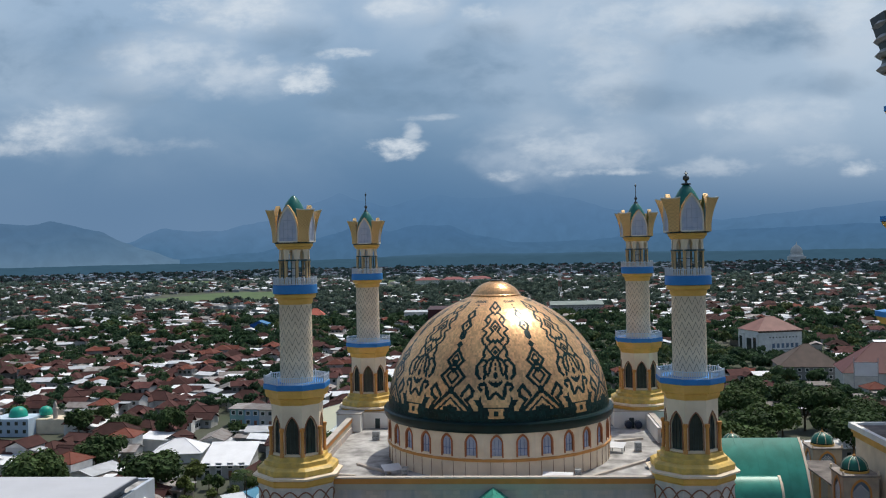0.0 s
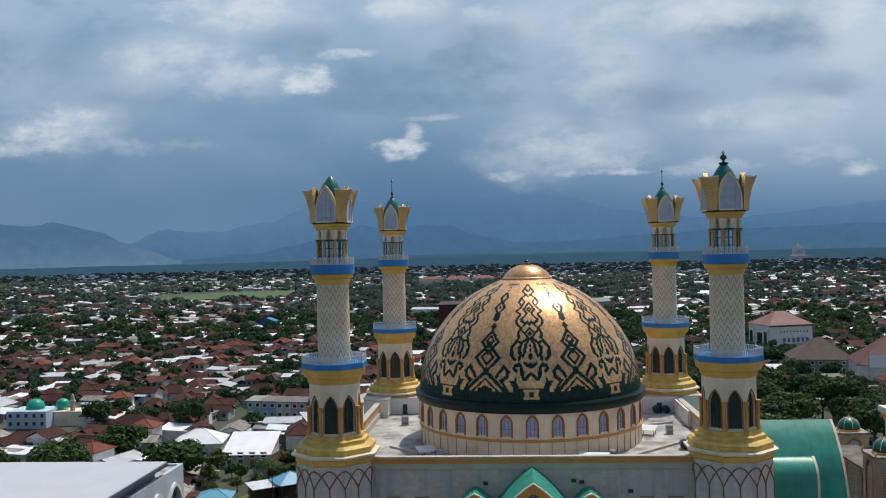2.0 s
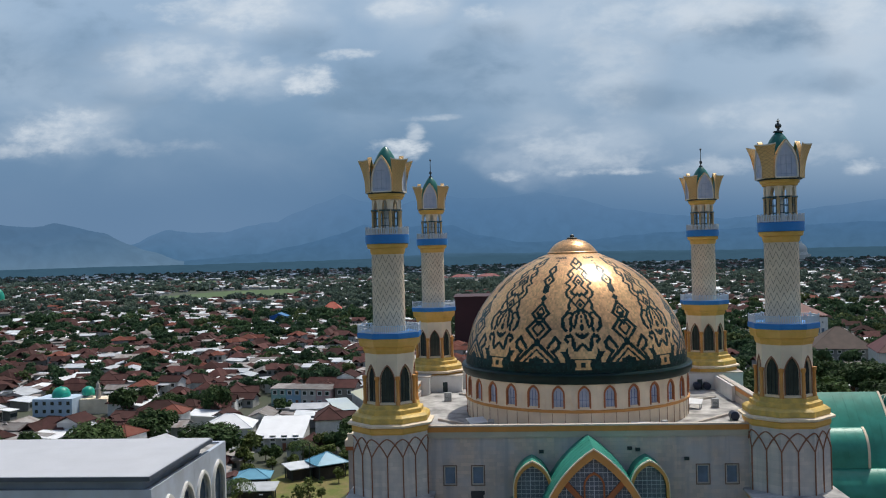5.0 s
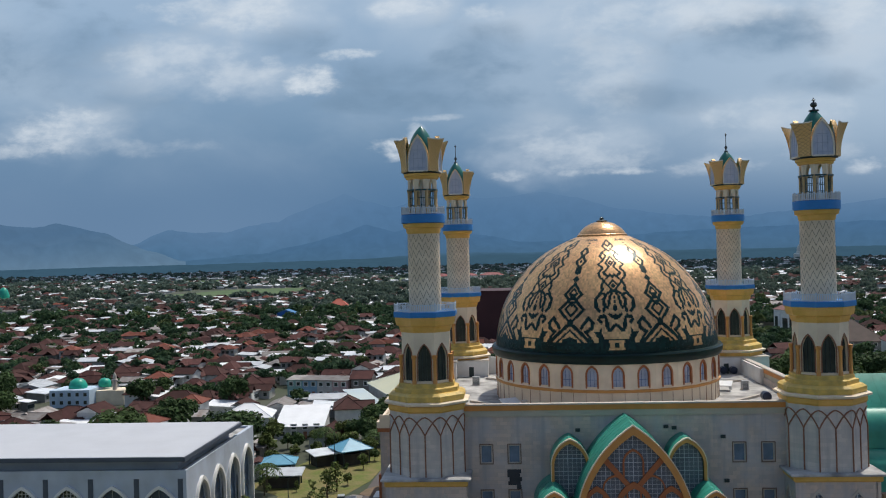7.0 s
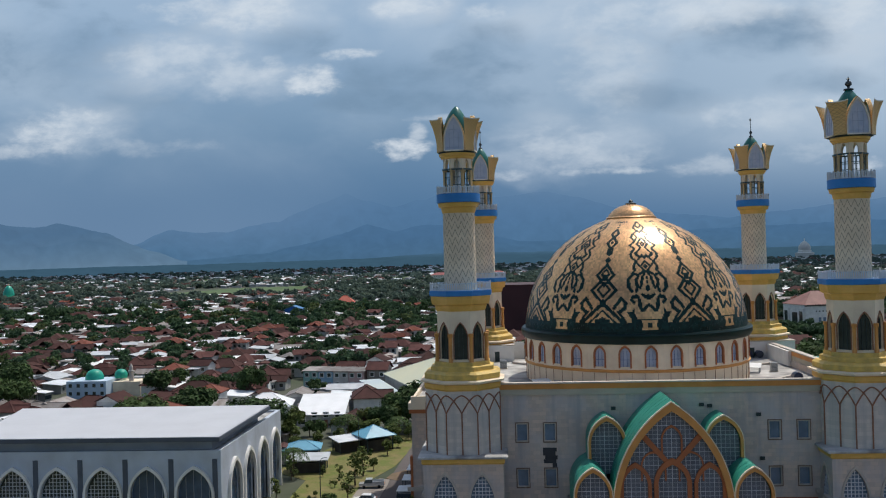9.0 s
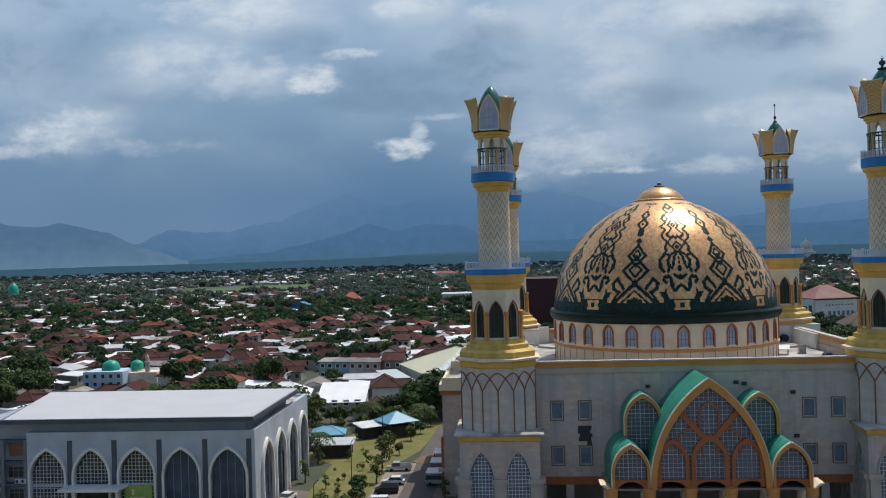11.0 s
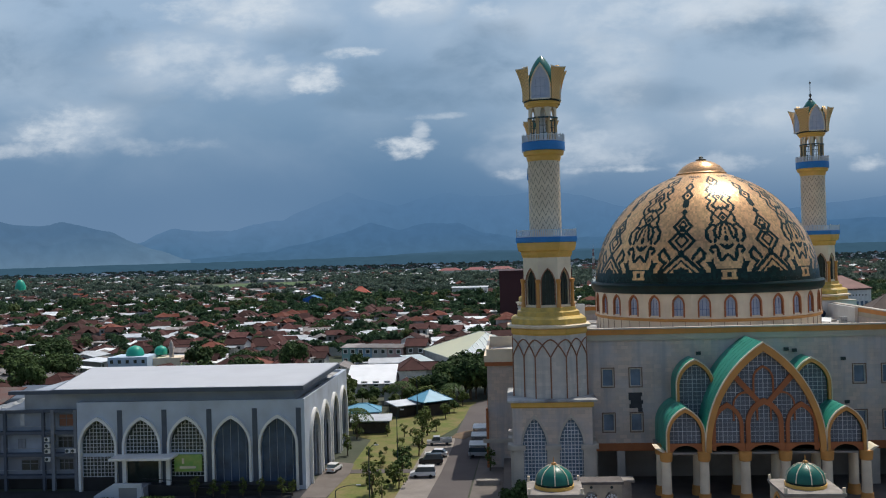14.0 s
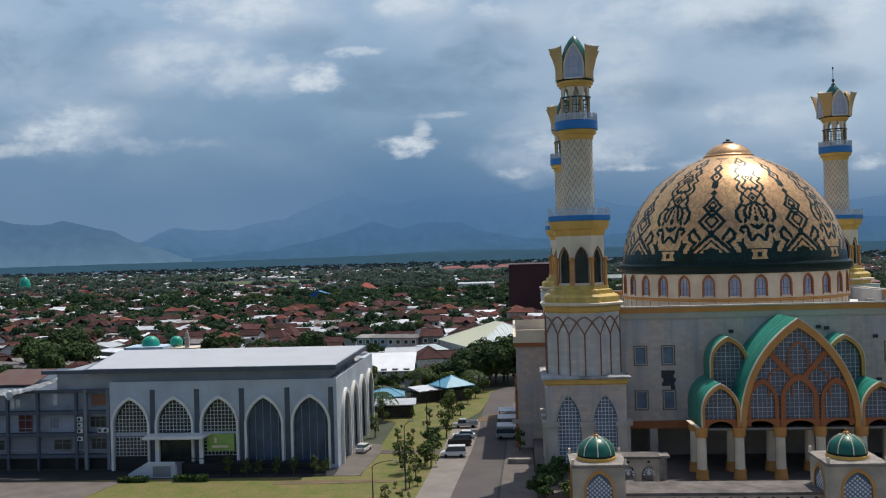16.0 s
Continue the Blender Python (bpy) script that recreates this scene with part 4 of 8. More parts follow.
def toned(m, amount):
    """Lets each mosaic tile differ by its own tone."""
    n, l = m.node_tree.nodes, m.node_tree.links
    at, mr, mx = n.new("ShaderNodeAttribute"), n.new("ShaderNodeMapRange"), n.new("ShaderNodeVectorMath")
    at.attribute_name = "tone"
    mr.inputs["To Min"].default_value, mr.inputs["To Max"].default_value = 1 - amount, 1 + amount
    l.new(at.outputs["Fac"], mr.inputs["Value"])
    src = n["Principled BSDF"].inputs["Base Color"].links[0].from_socket
    mx.operation = "SCALE"
    l.new(src, mx.inputs[0])
    l.new(mr.outputs["Result"], mx.inputs["Scale"])
    l.new(mx.outputs[0], n["Principled BSDF"].inputs["Base Color"])
    return m


M_TILEGOLD = toned(mat("gold_tiles", (0.75, 0.46, 0.215), 0.33, 0.5, var=0.06, scale=0.3, fine=5, bump=0.1, tint=(0.66, 0.37, 0.18)), 0.22)
M_TILEGREEN = toned(mat("green_tiles", (0.006, 0.034, 0.032), 0.3, 0.0, var=0.2, scale=0.5, fine=8, bump=0.1, spec=0.22), 0.35)
PROFILE = [(19.95, 32.3), (19.85, 33.6), (19.55, 35.5), (19.0, 37.8), (18.15, 40.1), (17.1, 42.0), (15.7, 44.0), (14.0, 46.0), (11.9, 47.9), (9.3, 49.6), (6.6, 50.9), (4.2, 51.9)]


def dome_radius(z):
    """Smooth curve through PROFILE."""
    P = PROFILE
    for i in range(len(P) - 1):
        (ra, za), (rb, zb) = P[i], P[i + 1]
        if z <= zb or i == len(P) - 2:
            h = zb - za
            ta = (rb - P[i - 1][0]) / (zb - P[i - 1][1]) if i else (rb - ra) / h
            tb = (P[i + 2][0] - ra) / (P[i + 2][1] - za) if i + 2 < len(P) else (rb - ra) / h
            t = max(0.0, min(1.0, (z - za) / h))
            return (2 * t ** 3 - 3 * t * t + 1) * ra + (t ** 3 - 2 * t * t + t) * h * ta + (3 * t * t - 2 * t ** 3) * rb + (t ** 3 - t * t) * h * tb


def seg_near(p, a, b, kx, kz):
    ax, ay, bx, by, px, py = a[0] * kx, a[1] * kz, b[0] * kx, b[1] * kz, p[0] * kx, p[1] * kz
    dx, dy = bx - ax, by - ay
    t = max(0, min(1, ((px - ax) * dx + (py - ay) * dy) / (dx * dx + dy * dy + 1e-9)))
    return 0.76 * (abs(px - ax - t * dx) + abs(py - ay - t * dy))


def diamond(c, z, w, h):
    return [(c, z + h), (c + w, z), (c, z - h), (c - w, z), (c, z + h)]


# strokes of the woven motif, in degrees from its axis and height; (points, width in metres)
TREE = [
    ([(0, 51.02), (3.67, 50.4), (0, 49.8), (-3.67, 50.4), (0, 51.02)], 0.27),
    ([(3.67, 50.4), (6.07, 49.88), (0, 49.01)], 0.30),
    ([(1.72, 49.36), (6.3, 48.83), (8.1, 48.13), (5.32, 47.53), (9.07, 46.74), (5.91, 46.22), (8.53, 45.35), (7.81, 44.65), (5.16, 44.14), (6.61, 43.36), (6.34, 42.5), (8.09, 41.97)], 0.35),
    ([(6.3, 48.83), (3.36, 48.23), (5.32, 47.53)], 0.27),
    ([(0, 48.05), (3.78, 47.01), (1.6, 46.4), (5.21, 45.44), (3.24, 44.92)], 0.35),
    ([(0, 47.36), (1.26, 47.01), (0, 46.66)], 0.27),
    ([(0, 44.66), (1.45, 45.1), (2.83, 44.66), (5.12, 45.18)], 0.35),
    ([(5.16, 44.14), (2.83, 44.66)], 0.27),
    ([(0, 44.06), (2.94, 43.2), (0, 42.34), (-2.94, 43.2), (0, 44.06)], 0.33),
    ([(0, 43.41), (0.65, 43.2), (0, 42.98), (-0.65, 43.2), (0, 43.41)], 0.37),
    ([(2.94, 43.2), (5.09, 43.88)], 0.27),
    ([(1.27, 42.51), (4.31, 41.81), (6.86, 42.06), (9.95, 41.1), (9.53, 39.72), (7.97, 39.2)], 0.41),
    ([(4.31, 41.81), (5.69, 41.04), (5.19, 39.83), (5.95, 39.13)], 0.41),
    ([(0, 42.51), (2.44, 41.56), (2.93, 40.44), (3.74, 39.74)], 0.35),
    ([(0, 41.48), (0, 41.3)], 0.30),
    ([(0, 40.79), (0, 40.61)], 0.30),
    ([(0, 40.1), (0.46, 39.75), (0, 39.4), (-0.46, 39.75), (0, 40.1)], 0.37),
    ([(0, 38.14), (1.11, 38.18), (2.8, 38.61)], 0.45),
    ([(0, 38.18), (0, 38.62)], 0.34),
    ([(0, 37.04), (1.62, 36.52), (3.22, 35.98), (4.34, 36.77), (4.55, 37.82), (5.58, 38.39), (7.54, 38.33), (8.3, 37.8), (7.14, 37.42)], 0.46),
    ([(5.83, 34.65), (8.05, 35.7), (7.29, 36.23)], 0.30),
]
LOZENGE = [
    ([(0, 51.0), (0, 50.9)], 0.26), ([(0, 50.5), (0, 50.4)], 0.26), ([(0, 50.05), (0, 49.95)], 0.26),
    (diamond(0, 48.9, 3.2, 0.75), 0.37), (diamond(0, 47.3, 3.7, 0.95), 0.40), (diamond(0, 47.3, 0.5, 0.12), 0.30), ([(0, 48.2), (0, 48.1)], 0.61),
    ([(0, 46.3), (0, 45.4)], 0.74), (diamond(0, 44.4, 0.8, 0.3), 0.48),
    (diamond(0, 41.9, 4.7, 1.75), 0.43), (diamond(0, 42.0, 2.2, 0.85), 0.30), (diamond(0, 41.7, 0.5, 0.2), 0.35), (diamond(0, 39.4, 6.5, 2.1), 0.45), (diamond(0, 39.5, 3.2, 1.05), 0.38),
    ([(0, 37.6), (0, 37.0)], 0.70), ([(0, 37.3), (11.0, 33.9)], 0.57), ([(0, 36.1), (6.6, 34.1)], 0.31), ([(0, 35.0), (3.0, 34.1)], 0.26),
    ([(5.6, 36.5), (9.2, 38.1), (11.4, 37.3), (10.6, 36.4), (8.6, 35.9)], 0.50), ([(7.4, 35.9), (11.6, 34.3)], 0.30),
]


def is_green(phi, z):
    """Whether the tile at phi degrees (0: the motif's axis, up to 22.5) is dark green."""
    kx = radians(1) * dome_radius(z)
    kz = math.hypot(1, (dome_radius(z + 0.2) - dome_radius(z - 0.2)) / 0.4)
    f, g = abs(phi), abs(abs(phi) - 22.5)
    # pedestal of the motif: gold on green
    if 32.9 < z < 34.5 and f < 3.95 and (z > 34.0 or z < 33.3 or 1.2 < f < 2.95):
        return False
    if z < 34.65:
        if z < 34.1 or f < 8.5 or f > 19:
            return True
    if z < 35.9:
        if f < 5.6 + (z - 34.65) * 1.35:
            return z < 34.75
        if f < 8.6 + (z - 34.65) * 1.7:
            return True
    for strokes, c in ((TREE, f), (LOZENGE, g)):
        for pts, w in strokes:
            if min(p[1] for p in pts) - w < z < max(p[1] for p in pts) + w:
                for a, b in zip(pts, pts[1:]):
                    if seg_near((c, z), a, b, kx, kz) < w * 0.56 + 0.01:
                        return True
    if 50.85 < z < 51.2 and 13 < f < 21 and int(f * 0.75) % 2:
        return True
    return False


dome = thing("dome", "large gold mosaic dome with dark green woven pattern", "dome")
NSEC = 84                                  # tile columns in a motif of 45 degrees
zs, z = [], 32.3
while z < 51.9:
    zs.append(z)
    r0, r1 = dome_radius(z), dome_radius(min(z + 0.1, 51.9))
    z += 0.20 * 0.1 / math.hypot(0.1, r0 - r1)
zs.append(51.9)
pattern = [[is_green((c + 0.5) * 45 / NSEC - 22.5, (zs[r] + zs[r + 1]) / 2) for c in range(NSEC)] for r in range(len(zs) - 1)]
NA = NSEC * 8
TILT = random.Random(5)
TILES = {}


def block_tilt(i, r):
    if (i, r) not in TILES:
        TILES[(i, r)] = (TILT.gauss(0, 0.0058), TILT.gauss(0, 0.0058), TILT.random())
    return TILES[(i, r)]


for want, name, material, label in ((False, "gold_mosaic", M_TILEGOLD, "gold mosaic tiles"), (True, "green_mosaic", M_TILEGREEN, "dark green mosaic tiles in a woven pattern")):
    verts, faces = [], []
    tones = []
    radii = [dome_radius(q) for q in zs]
    for r in range(len(zs) - 1):
        for i in range(NA):
            if pattern[r][i % NSEC] == want:
                k = len(verts)
                # tiles of two by two cells, each slightly out of true
                ga, gb, tone = block_tilt(i // 2, r // 2)
                for ii, rr in ((i, r), (i + 1, r), (i + 1, r + 1), (i, r + 1)):
                    a = radians(-112.5) + ii * math.tau / NA
                    q = radii[rr] + (0.012 if want else 0.0) + ga * (ii - i // 2 * 2 - 1) + gb * (rr - r // 2 * 2 - 1)
                    verts.append((q * math.cos(a), q * math.sin(a), zs[rr]))
                tones.append(tone)
                faces.append((k, k + 1, k + 2, k + 3))
    me = bpy.data.meshes.new(name)
    me.from_pydata(verts, [], faces)
    me.attributes.new("tone", "FLOAT", "FACE").data.foreach_set("value", tones)
    me.materials.append(material)
    ob = new(name, me)
    ob.parent = dome
    tagged(ob, label)
CAP = [(4.15, 51.75), (4.5, 51.7), (4.55, 52.0), (4.3, 52.15), (4.12, 52.45), (3.9, 52.75), (3.65, 53.02), (3.38, 53.28), (3.1, 53.5), (2.75, 53.72), (2.4, 53.92), (2.0, 54.1), (1.5, 54.26), (0.9, 54.4), (0.35, 54.5)]
bm = bmesh.new()
for j, ((ra, za), (rb, zb)) in enumerate(zip(CAP, CAP[1:])):
    for i in range(96):
        a0, a1 = i * math.tau / 96, (i + 1) * math.tau / 96
        g = TILT.gauss(0, 0.004) if j > 2 else 0.0
        bm.faces.new([bm.verts.new((r * math.cos(a), r * math.sin(a), z)) for r, z, a in ((ra, za + g, a0), (ra, za - g, a1), (rb, zb - g, a1), (rb, zb + g, a0))])
tagged(part("dome_cap", bm, M_GOLD, dome, "shallow gold mosaic cap"), kind="stuff")
bm = bmesh.new()
lathe(bm, [(0.9, 54.35), (1.0, 54.6), (0.6, 54.75), (0.35, 54.8), (0.4, 55.1), (0.1, 55.25), (0.0, 55.4)], 16)
part("dome_knob", bm, M_DARKMETAL, dome, "dark broken finial", smooth=40)
bm = bmesh.new()
lathe(bm, [(19.6, 30.5), (20.35, 30.6), (20.7, 31.2), (20.75, 32.0), (20.55, 32.3), (20.2, 32.35), (19.8, 32.34)], 96)
part("rim", bm, M_DGREEN, dome, "dark green projecting rim", smooth=30)
bm = bmesh.new()
ND = 30
fw = 2 * 20.0 * math.tan(math.pi / ND)
for i in range(ND):
    arch_wall(bm, facing(360 / ND * i), fw, 26.4, 30.6, 1.9, 26.9, 28.9, 30.2, -20.0, -19.6, n=6)
part("drum_wall", bm, M_CREAM, dome, "cream drum wall with a ring of arched windows")
bm = bmesh.new()
lathe(bm, [(19.9, 22.9), (19.95, 26.0)], 96)
part("drum_foot", bm, M_CREAM, dome, "cream rendered foot of the drum", smooth=30)
bm = bmesh.new()
lathe(bm, [(19.9, 25.9), (20.2, 26.0), (20.25, 26.35), (20.05, 26.45), (19.5, 26.46)], 96)
part("sill_band", bm, M_OCHRE, dome, "ochre sill band", smooth=30)
for i in range(ND):
    m = facing(360 / ND * i)
    bm = bmesh.new()
    trim_arch(bm, m, 1.62, 26.7, 28.9, 30.05, 0.26, -20.12, -19.65, n=6)
    fr = part("drum_window", bm, M_ORANGE, dome, "orange-framed pointed drum window")
    bm = bmesh.new()
    sheet(bm, arch(1.6, 26.7, 28.9, 30.05, 6), m, -19.72, -19.66)
    part("pane", bm, M_PALEGLASS, fr)
    bm = bmesh.new()
    for x in (-0.3, 0.3):
        box(bm, x - 0.035, x + 0.035, -19.78, -19.72, 26.7, 29.5)
    box(bm, -0.75, 0.75, -19.78, -19.72, 28.0, 28.07)
    bmesh.ops.transform(bm, matrix=m, verts=bm.verts)
    part("glazing_bar", bm, M_BLUEBAR, fr)
for i in range(60):
    a = radians(6 * i + 3)
    bm = bmesh.new()
    box(bm, -0.025, 0.025, -19.99, -19.9, 23.0, 25.9)
    bmesh.ops.transform(bm, matrix=facing(6 * i + 3), verts=bm.verts)
    part("wall_joint", bm, M_RIB, dome)

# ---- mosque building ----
# loggia and porch render, the shade under the roofs mixed into its colour
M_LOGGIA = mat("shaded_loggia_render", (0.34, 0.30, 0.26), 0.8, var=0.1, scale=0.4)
M_PATCH = mat("bare_cement_patch", (0.06, 0.06, 0.065), 0.9, var=0.15)
M_BAND = mat("orange_ochre_band", (0.66, 0.28, 0.07), 0.6, var=0.1, scale=0.4, fine=5)
M_PARAPET = mat("dull_cream_parapet", (0.52, 0.47, 0.37), 0.7, var=0.08, scale=0.2, fine=4, tint=(0.40, 0.37, 0.30))
mosque = thing("mosque", "large grey-beige mosque body with an ochre-banded parapet", "mosque")
Z0, ROOF = 1.7, 23.0
FY = -29.8
M_WINFRAME = mat("brown_window_frame", (0.20, 0.125, 0.085), 0.6, var=0.1)
WINS = [(x, z) for x in (-21.3, -17.05, 16.55, 20.8) for z in (11.5, 18.45)]
bm = bmesh.new()
holed(bm, I4, -25.6, 24.6, 8.3, 24.2, [(x - 0.75, x + 0.75, z - 1.25, z + 1.25) for x, z in WINS], FY, FY + 0.6)
part("front_wall", bm, M_CLAD, mosque, "stone-clad front wall stained by rain")
for x, z in WINS:
    bm = bmesh.new()
    box(bm, x - 0.75, x + 0.75, FY + 0.3, FY + 0.36, z - 1.25, z + 1.25)
    w = part("window", bm, M_GLASSBLUE, mosque, "blue-grey window with a brown frame")
    for o, t, mt, nm in ((1.06, 0.14, M_WINFRAME, "window_frame"), (0.90, 0.10, M_STONE, "inner_frame")):
        bm = bmesh.new()
        dz = 0.5 + o - 0.0
        yy = FY - 0.08 if nm == "window_frame" else FY - 0.05
        for a, b, c, d in ((x - o, x - o + t, z - dz, z + dz), (x + o - t, x + o, z - dz, z + dz), (x - o + t, x + o - t, z + dz - t, z + dz), (x - o + t, x + o - t, z - dz, z - dz + t)):
            box(bm, a, b, yy, FY + 0.1, c, d)
        part(nm, bm, mt, w)
# patch of fallen cladding
bm = bmesh.new()
for a, b, c, d in ((-18.2, -16.1, 15.5, 16.1), (-18.2, -16.3, 14.9, 15.5), (-17.9, -16.0, 14.3, 14.9), (-18.1, -16.2, 13.7, 14.3), (-16.8, -16.1, 13.1, 13.7)):
    box(bm, a, b, FY - 0.03, FY + 0.05, c, d - 0.004)
part("bare_patch", bm, M_PATCH, mosque, "dark patch where cladding has fallen off")
for x, z in ((-7.4, 22.0), (-2.0 + 9, 22.2), (5.8, 22.4), (14.2, 20.8), (14.6, 14.2)):
    bm = bmesh.new()
    box(bm, x - 0.35, x + 0.35, FY - 0.25, FY + 0.02, z - 0.25, z + 0.25)
    part("wall_lamp", bm, M_DARKFRAME, mosque, "small dark floodlight box")
bm = bmesh.new()
box(bm, -25.6, 24.6, FY - 0.12, FY + 0.5, 7.1, 8.3)
part("orange_band", bm, M_ORANGE, mosque, "burnt orange band over the loggia")
for i, x in enumerate((-23.8, -19.6, 18.6, 22.8)):
    bm = bmesh.new()
    box(bm, x - 0.6, x + 0.6, FY - 0.02, FY + 0.9, Z0, 7.1)
    part("loggia_pier", bm, M_STONE, mosque)
bm = bmesh.new()
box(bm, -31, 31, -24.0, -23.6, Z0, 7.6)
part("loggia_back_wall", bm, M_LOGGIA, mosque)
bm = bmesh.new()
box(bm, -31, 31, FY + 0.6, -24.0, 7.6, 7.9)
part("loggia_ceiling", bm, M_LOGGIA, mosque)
bm = bmesh.new()
box(bm, -31, -30.4, -24, 30, 0, 24.2)
box(bm, 30.4, 31, -24, 30, 0, 24.2)
box(bm, -30.4, 30.4, 29.4, 30, 0, 24.2)
part("side_wall", bm, M_CLAD, mosque)
bm = bmesh.new()
box(bm, -30.4, 30.4, FY + 0.6, 29.4, ROOF - 0.4, ROOF)
part("flat_roof", bm, M_ROOF_CONC, mosque, "weathered grey concrete roof deck with dark stains")
for x0, x1, y0, y1 in ((-31.2, 31.2, FY - 0.25, FY + 0.45), (-31.3, -30.6, FY + 0.45, 29.4), (30.6, 31.3, FY + 0.45, 29.4), (-31.3, 31.3, 29.4, 30.1)):
    bm = bmesh.new()
    box(bm, x0, x1, y0, y1, 24.2, 25.1)
    part("parapet_wall", bm, M_PARAPET, mosque)
    bm = bmesh.new()
    box(bm, x0 - 0.1, x1 + 0.1, y0 - 0.12, y1 + 0.05, 25.1, 25.9)
    part("parapet_band", bm, M_BAND, mosque)
    bm = bmesh.new()
    box(bm, x0 - 0.22, x1 + 0.22, y0 - 0.24, y1 + 0.08, 25.9, 26.12)
    part("parapet_coping", bm, M_STONE, mosque)
bm = bmesh.new()
box(bm, -38, 56, -47, 40, 0, Z0)
part("plinth", bm, M_PAVING, mosque, "paved plinth with steps")


def vault(m, xc, w, z0, zs, za, d0, d1, parent, label):
    """A pointed sheet-metal vault with a cream rim; local -y is its front (d0)."""
    bm = bmesh.new()
    mm = m @ pose(xc, 0, 0)
    band(bm, arch(w, z0, zs, za, 14), arch(w - 0.5, z0, zs, za - 0.35, 14), mm, d0 + 0.25, d1)
    v = part("vault_roof", bm, M_GREEN, parent, label, smooth=50)
    bm = bmesh.new()
    band(bm, arch(w + 0.16, z0, zs, za + 0.1, 14), arch(w - 0.1, z0, zs, za - 0.1, 14), mm, d0 - 0.12, d0 + 0.28)
    part("vault_rim", bm, M_CREAM, v)
    bm = bmesh.new()
    tw = min(0.8, w * 0.07)
    band(bm, arch(w - 0.1, z0, zs, za - 0.1, 14), arch(w - 0.1 - 2 * tw, z0, zs, za - 0.1 - 1.5 * tw, 14), mm, d0 - 0.05, d0 + 0.5)
    part("vault_trim", bm, M_OCHRE, v)
    for s in range(1, int((d1 - d0) / 1.6)):
        bm = bmesh.new()
        band(bm, arch(w + 0.05, z0 + 0.3, zs, za + 0.03, 14), arch(w - 0.02, z0 + 0.3, zs, za - 0.02, 14), mm, d0 + 1.6 * s, d0 + 1.6 * s + 0.06)
        part("standing_seam", bm, M_GREEN, v)
    return v


def screen(m, xc, w, zs, za, z0, d, parent, step=0.62):
    """Glazed screen with a pale grid in a pointed arch."""
    mm = m @ pose(xc, 0, 0)
    bm = bmesh.new()
    sheet(bm, arch(w, z0, zs, za, 12), mm, d, d + 0.1)
    g = part("glazed_screen", bm, M_SCREEN, parent, "blue-grey glazed screen with a pale grid")
    r, h = w / 2, za - zs
    c = (h * h - r * r) / (2 * r)
    R = r + c
    half = lambda z: r if z <= zs else math.sqrt(max(0, R * R - (z - zs) ** 2)) - c
    bm = bmesh.new()
    n = int(w / step)
    for i in range(1, n):
        x = -w / 2 + w * i / n
        top = zs + math.sqrt(max(0, R * R - (abs(x) + c) ** 2))
        t = 0.085 if i % 3 == 0 else 0.04
        box(bm, x - t / 2, x + t / 2, -0.06, -0.005, z0, top)
    z, i = z0 + step, 1
    while z < za - 0.3:
        hw = half(z)
        t = 0.085 if i % 3 == 0 else 0.04
        box(bm, -hw, hw, -0.05, -0.008, z - t / 2, z + t / 2)
        z, i = z + step, i + 1
    bmesh.ops.transform(bm, matrix=mm @ pose(0, d, 0), verts=bm.verts)
    tagged(part("screen_grid", bm, M_GRID, g), kind="stuff")
    return g


def slab_arch(m, xc, w, z0, zs, za, t, d0, d1, parent, material, name, label=""):
    bm = bmesh.new()
    trim_arch(bm, m @ pose(xc, 0, 0), w, z0, zs, za, t, d0, d1, n=10)
    return part(name, bm, material, parent, label)


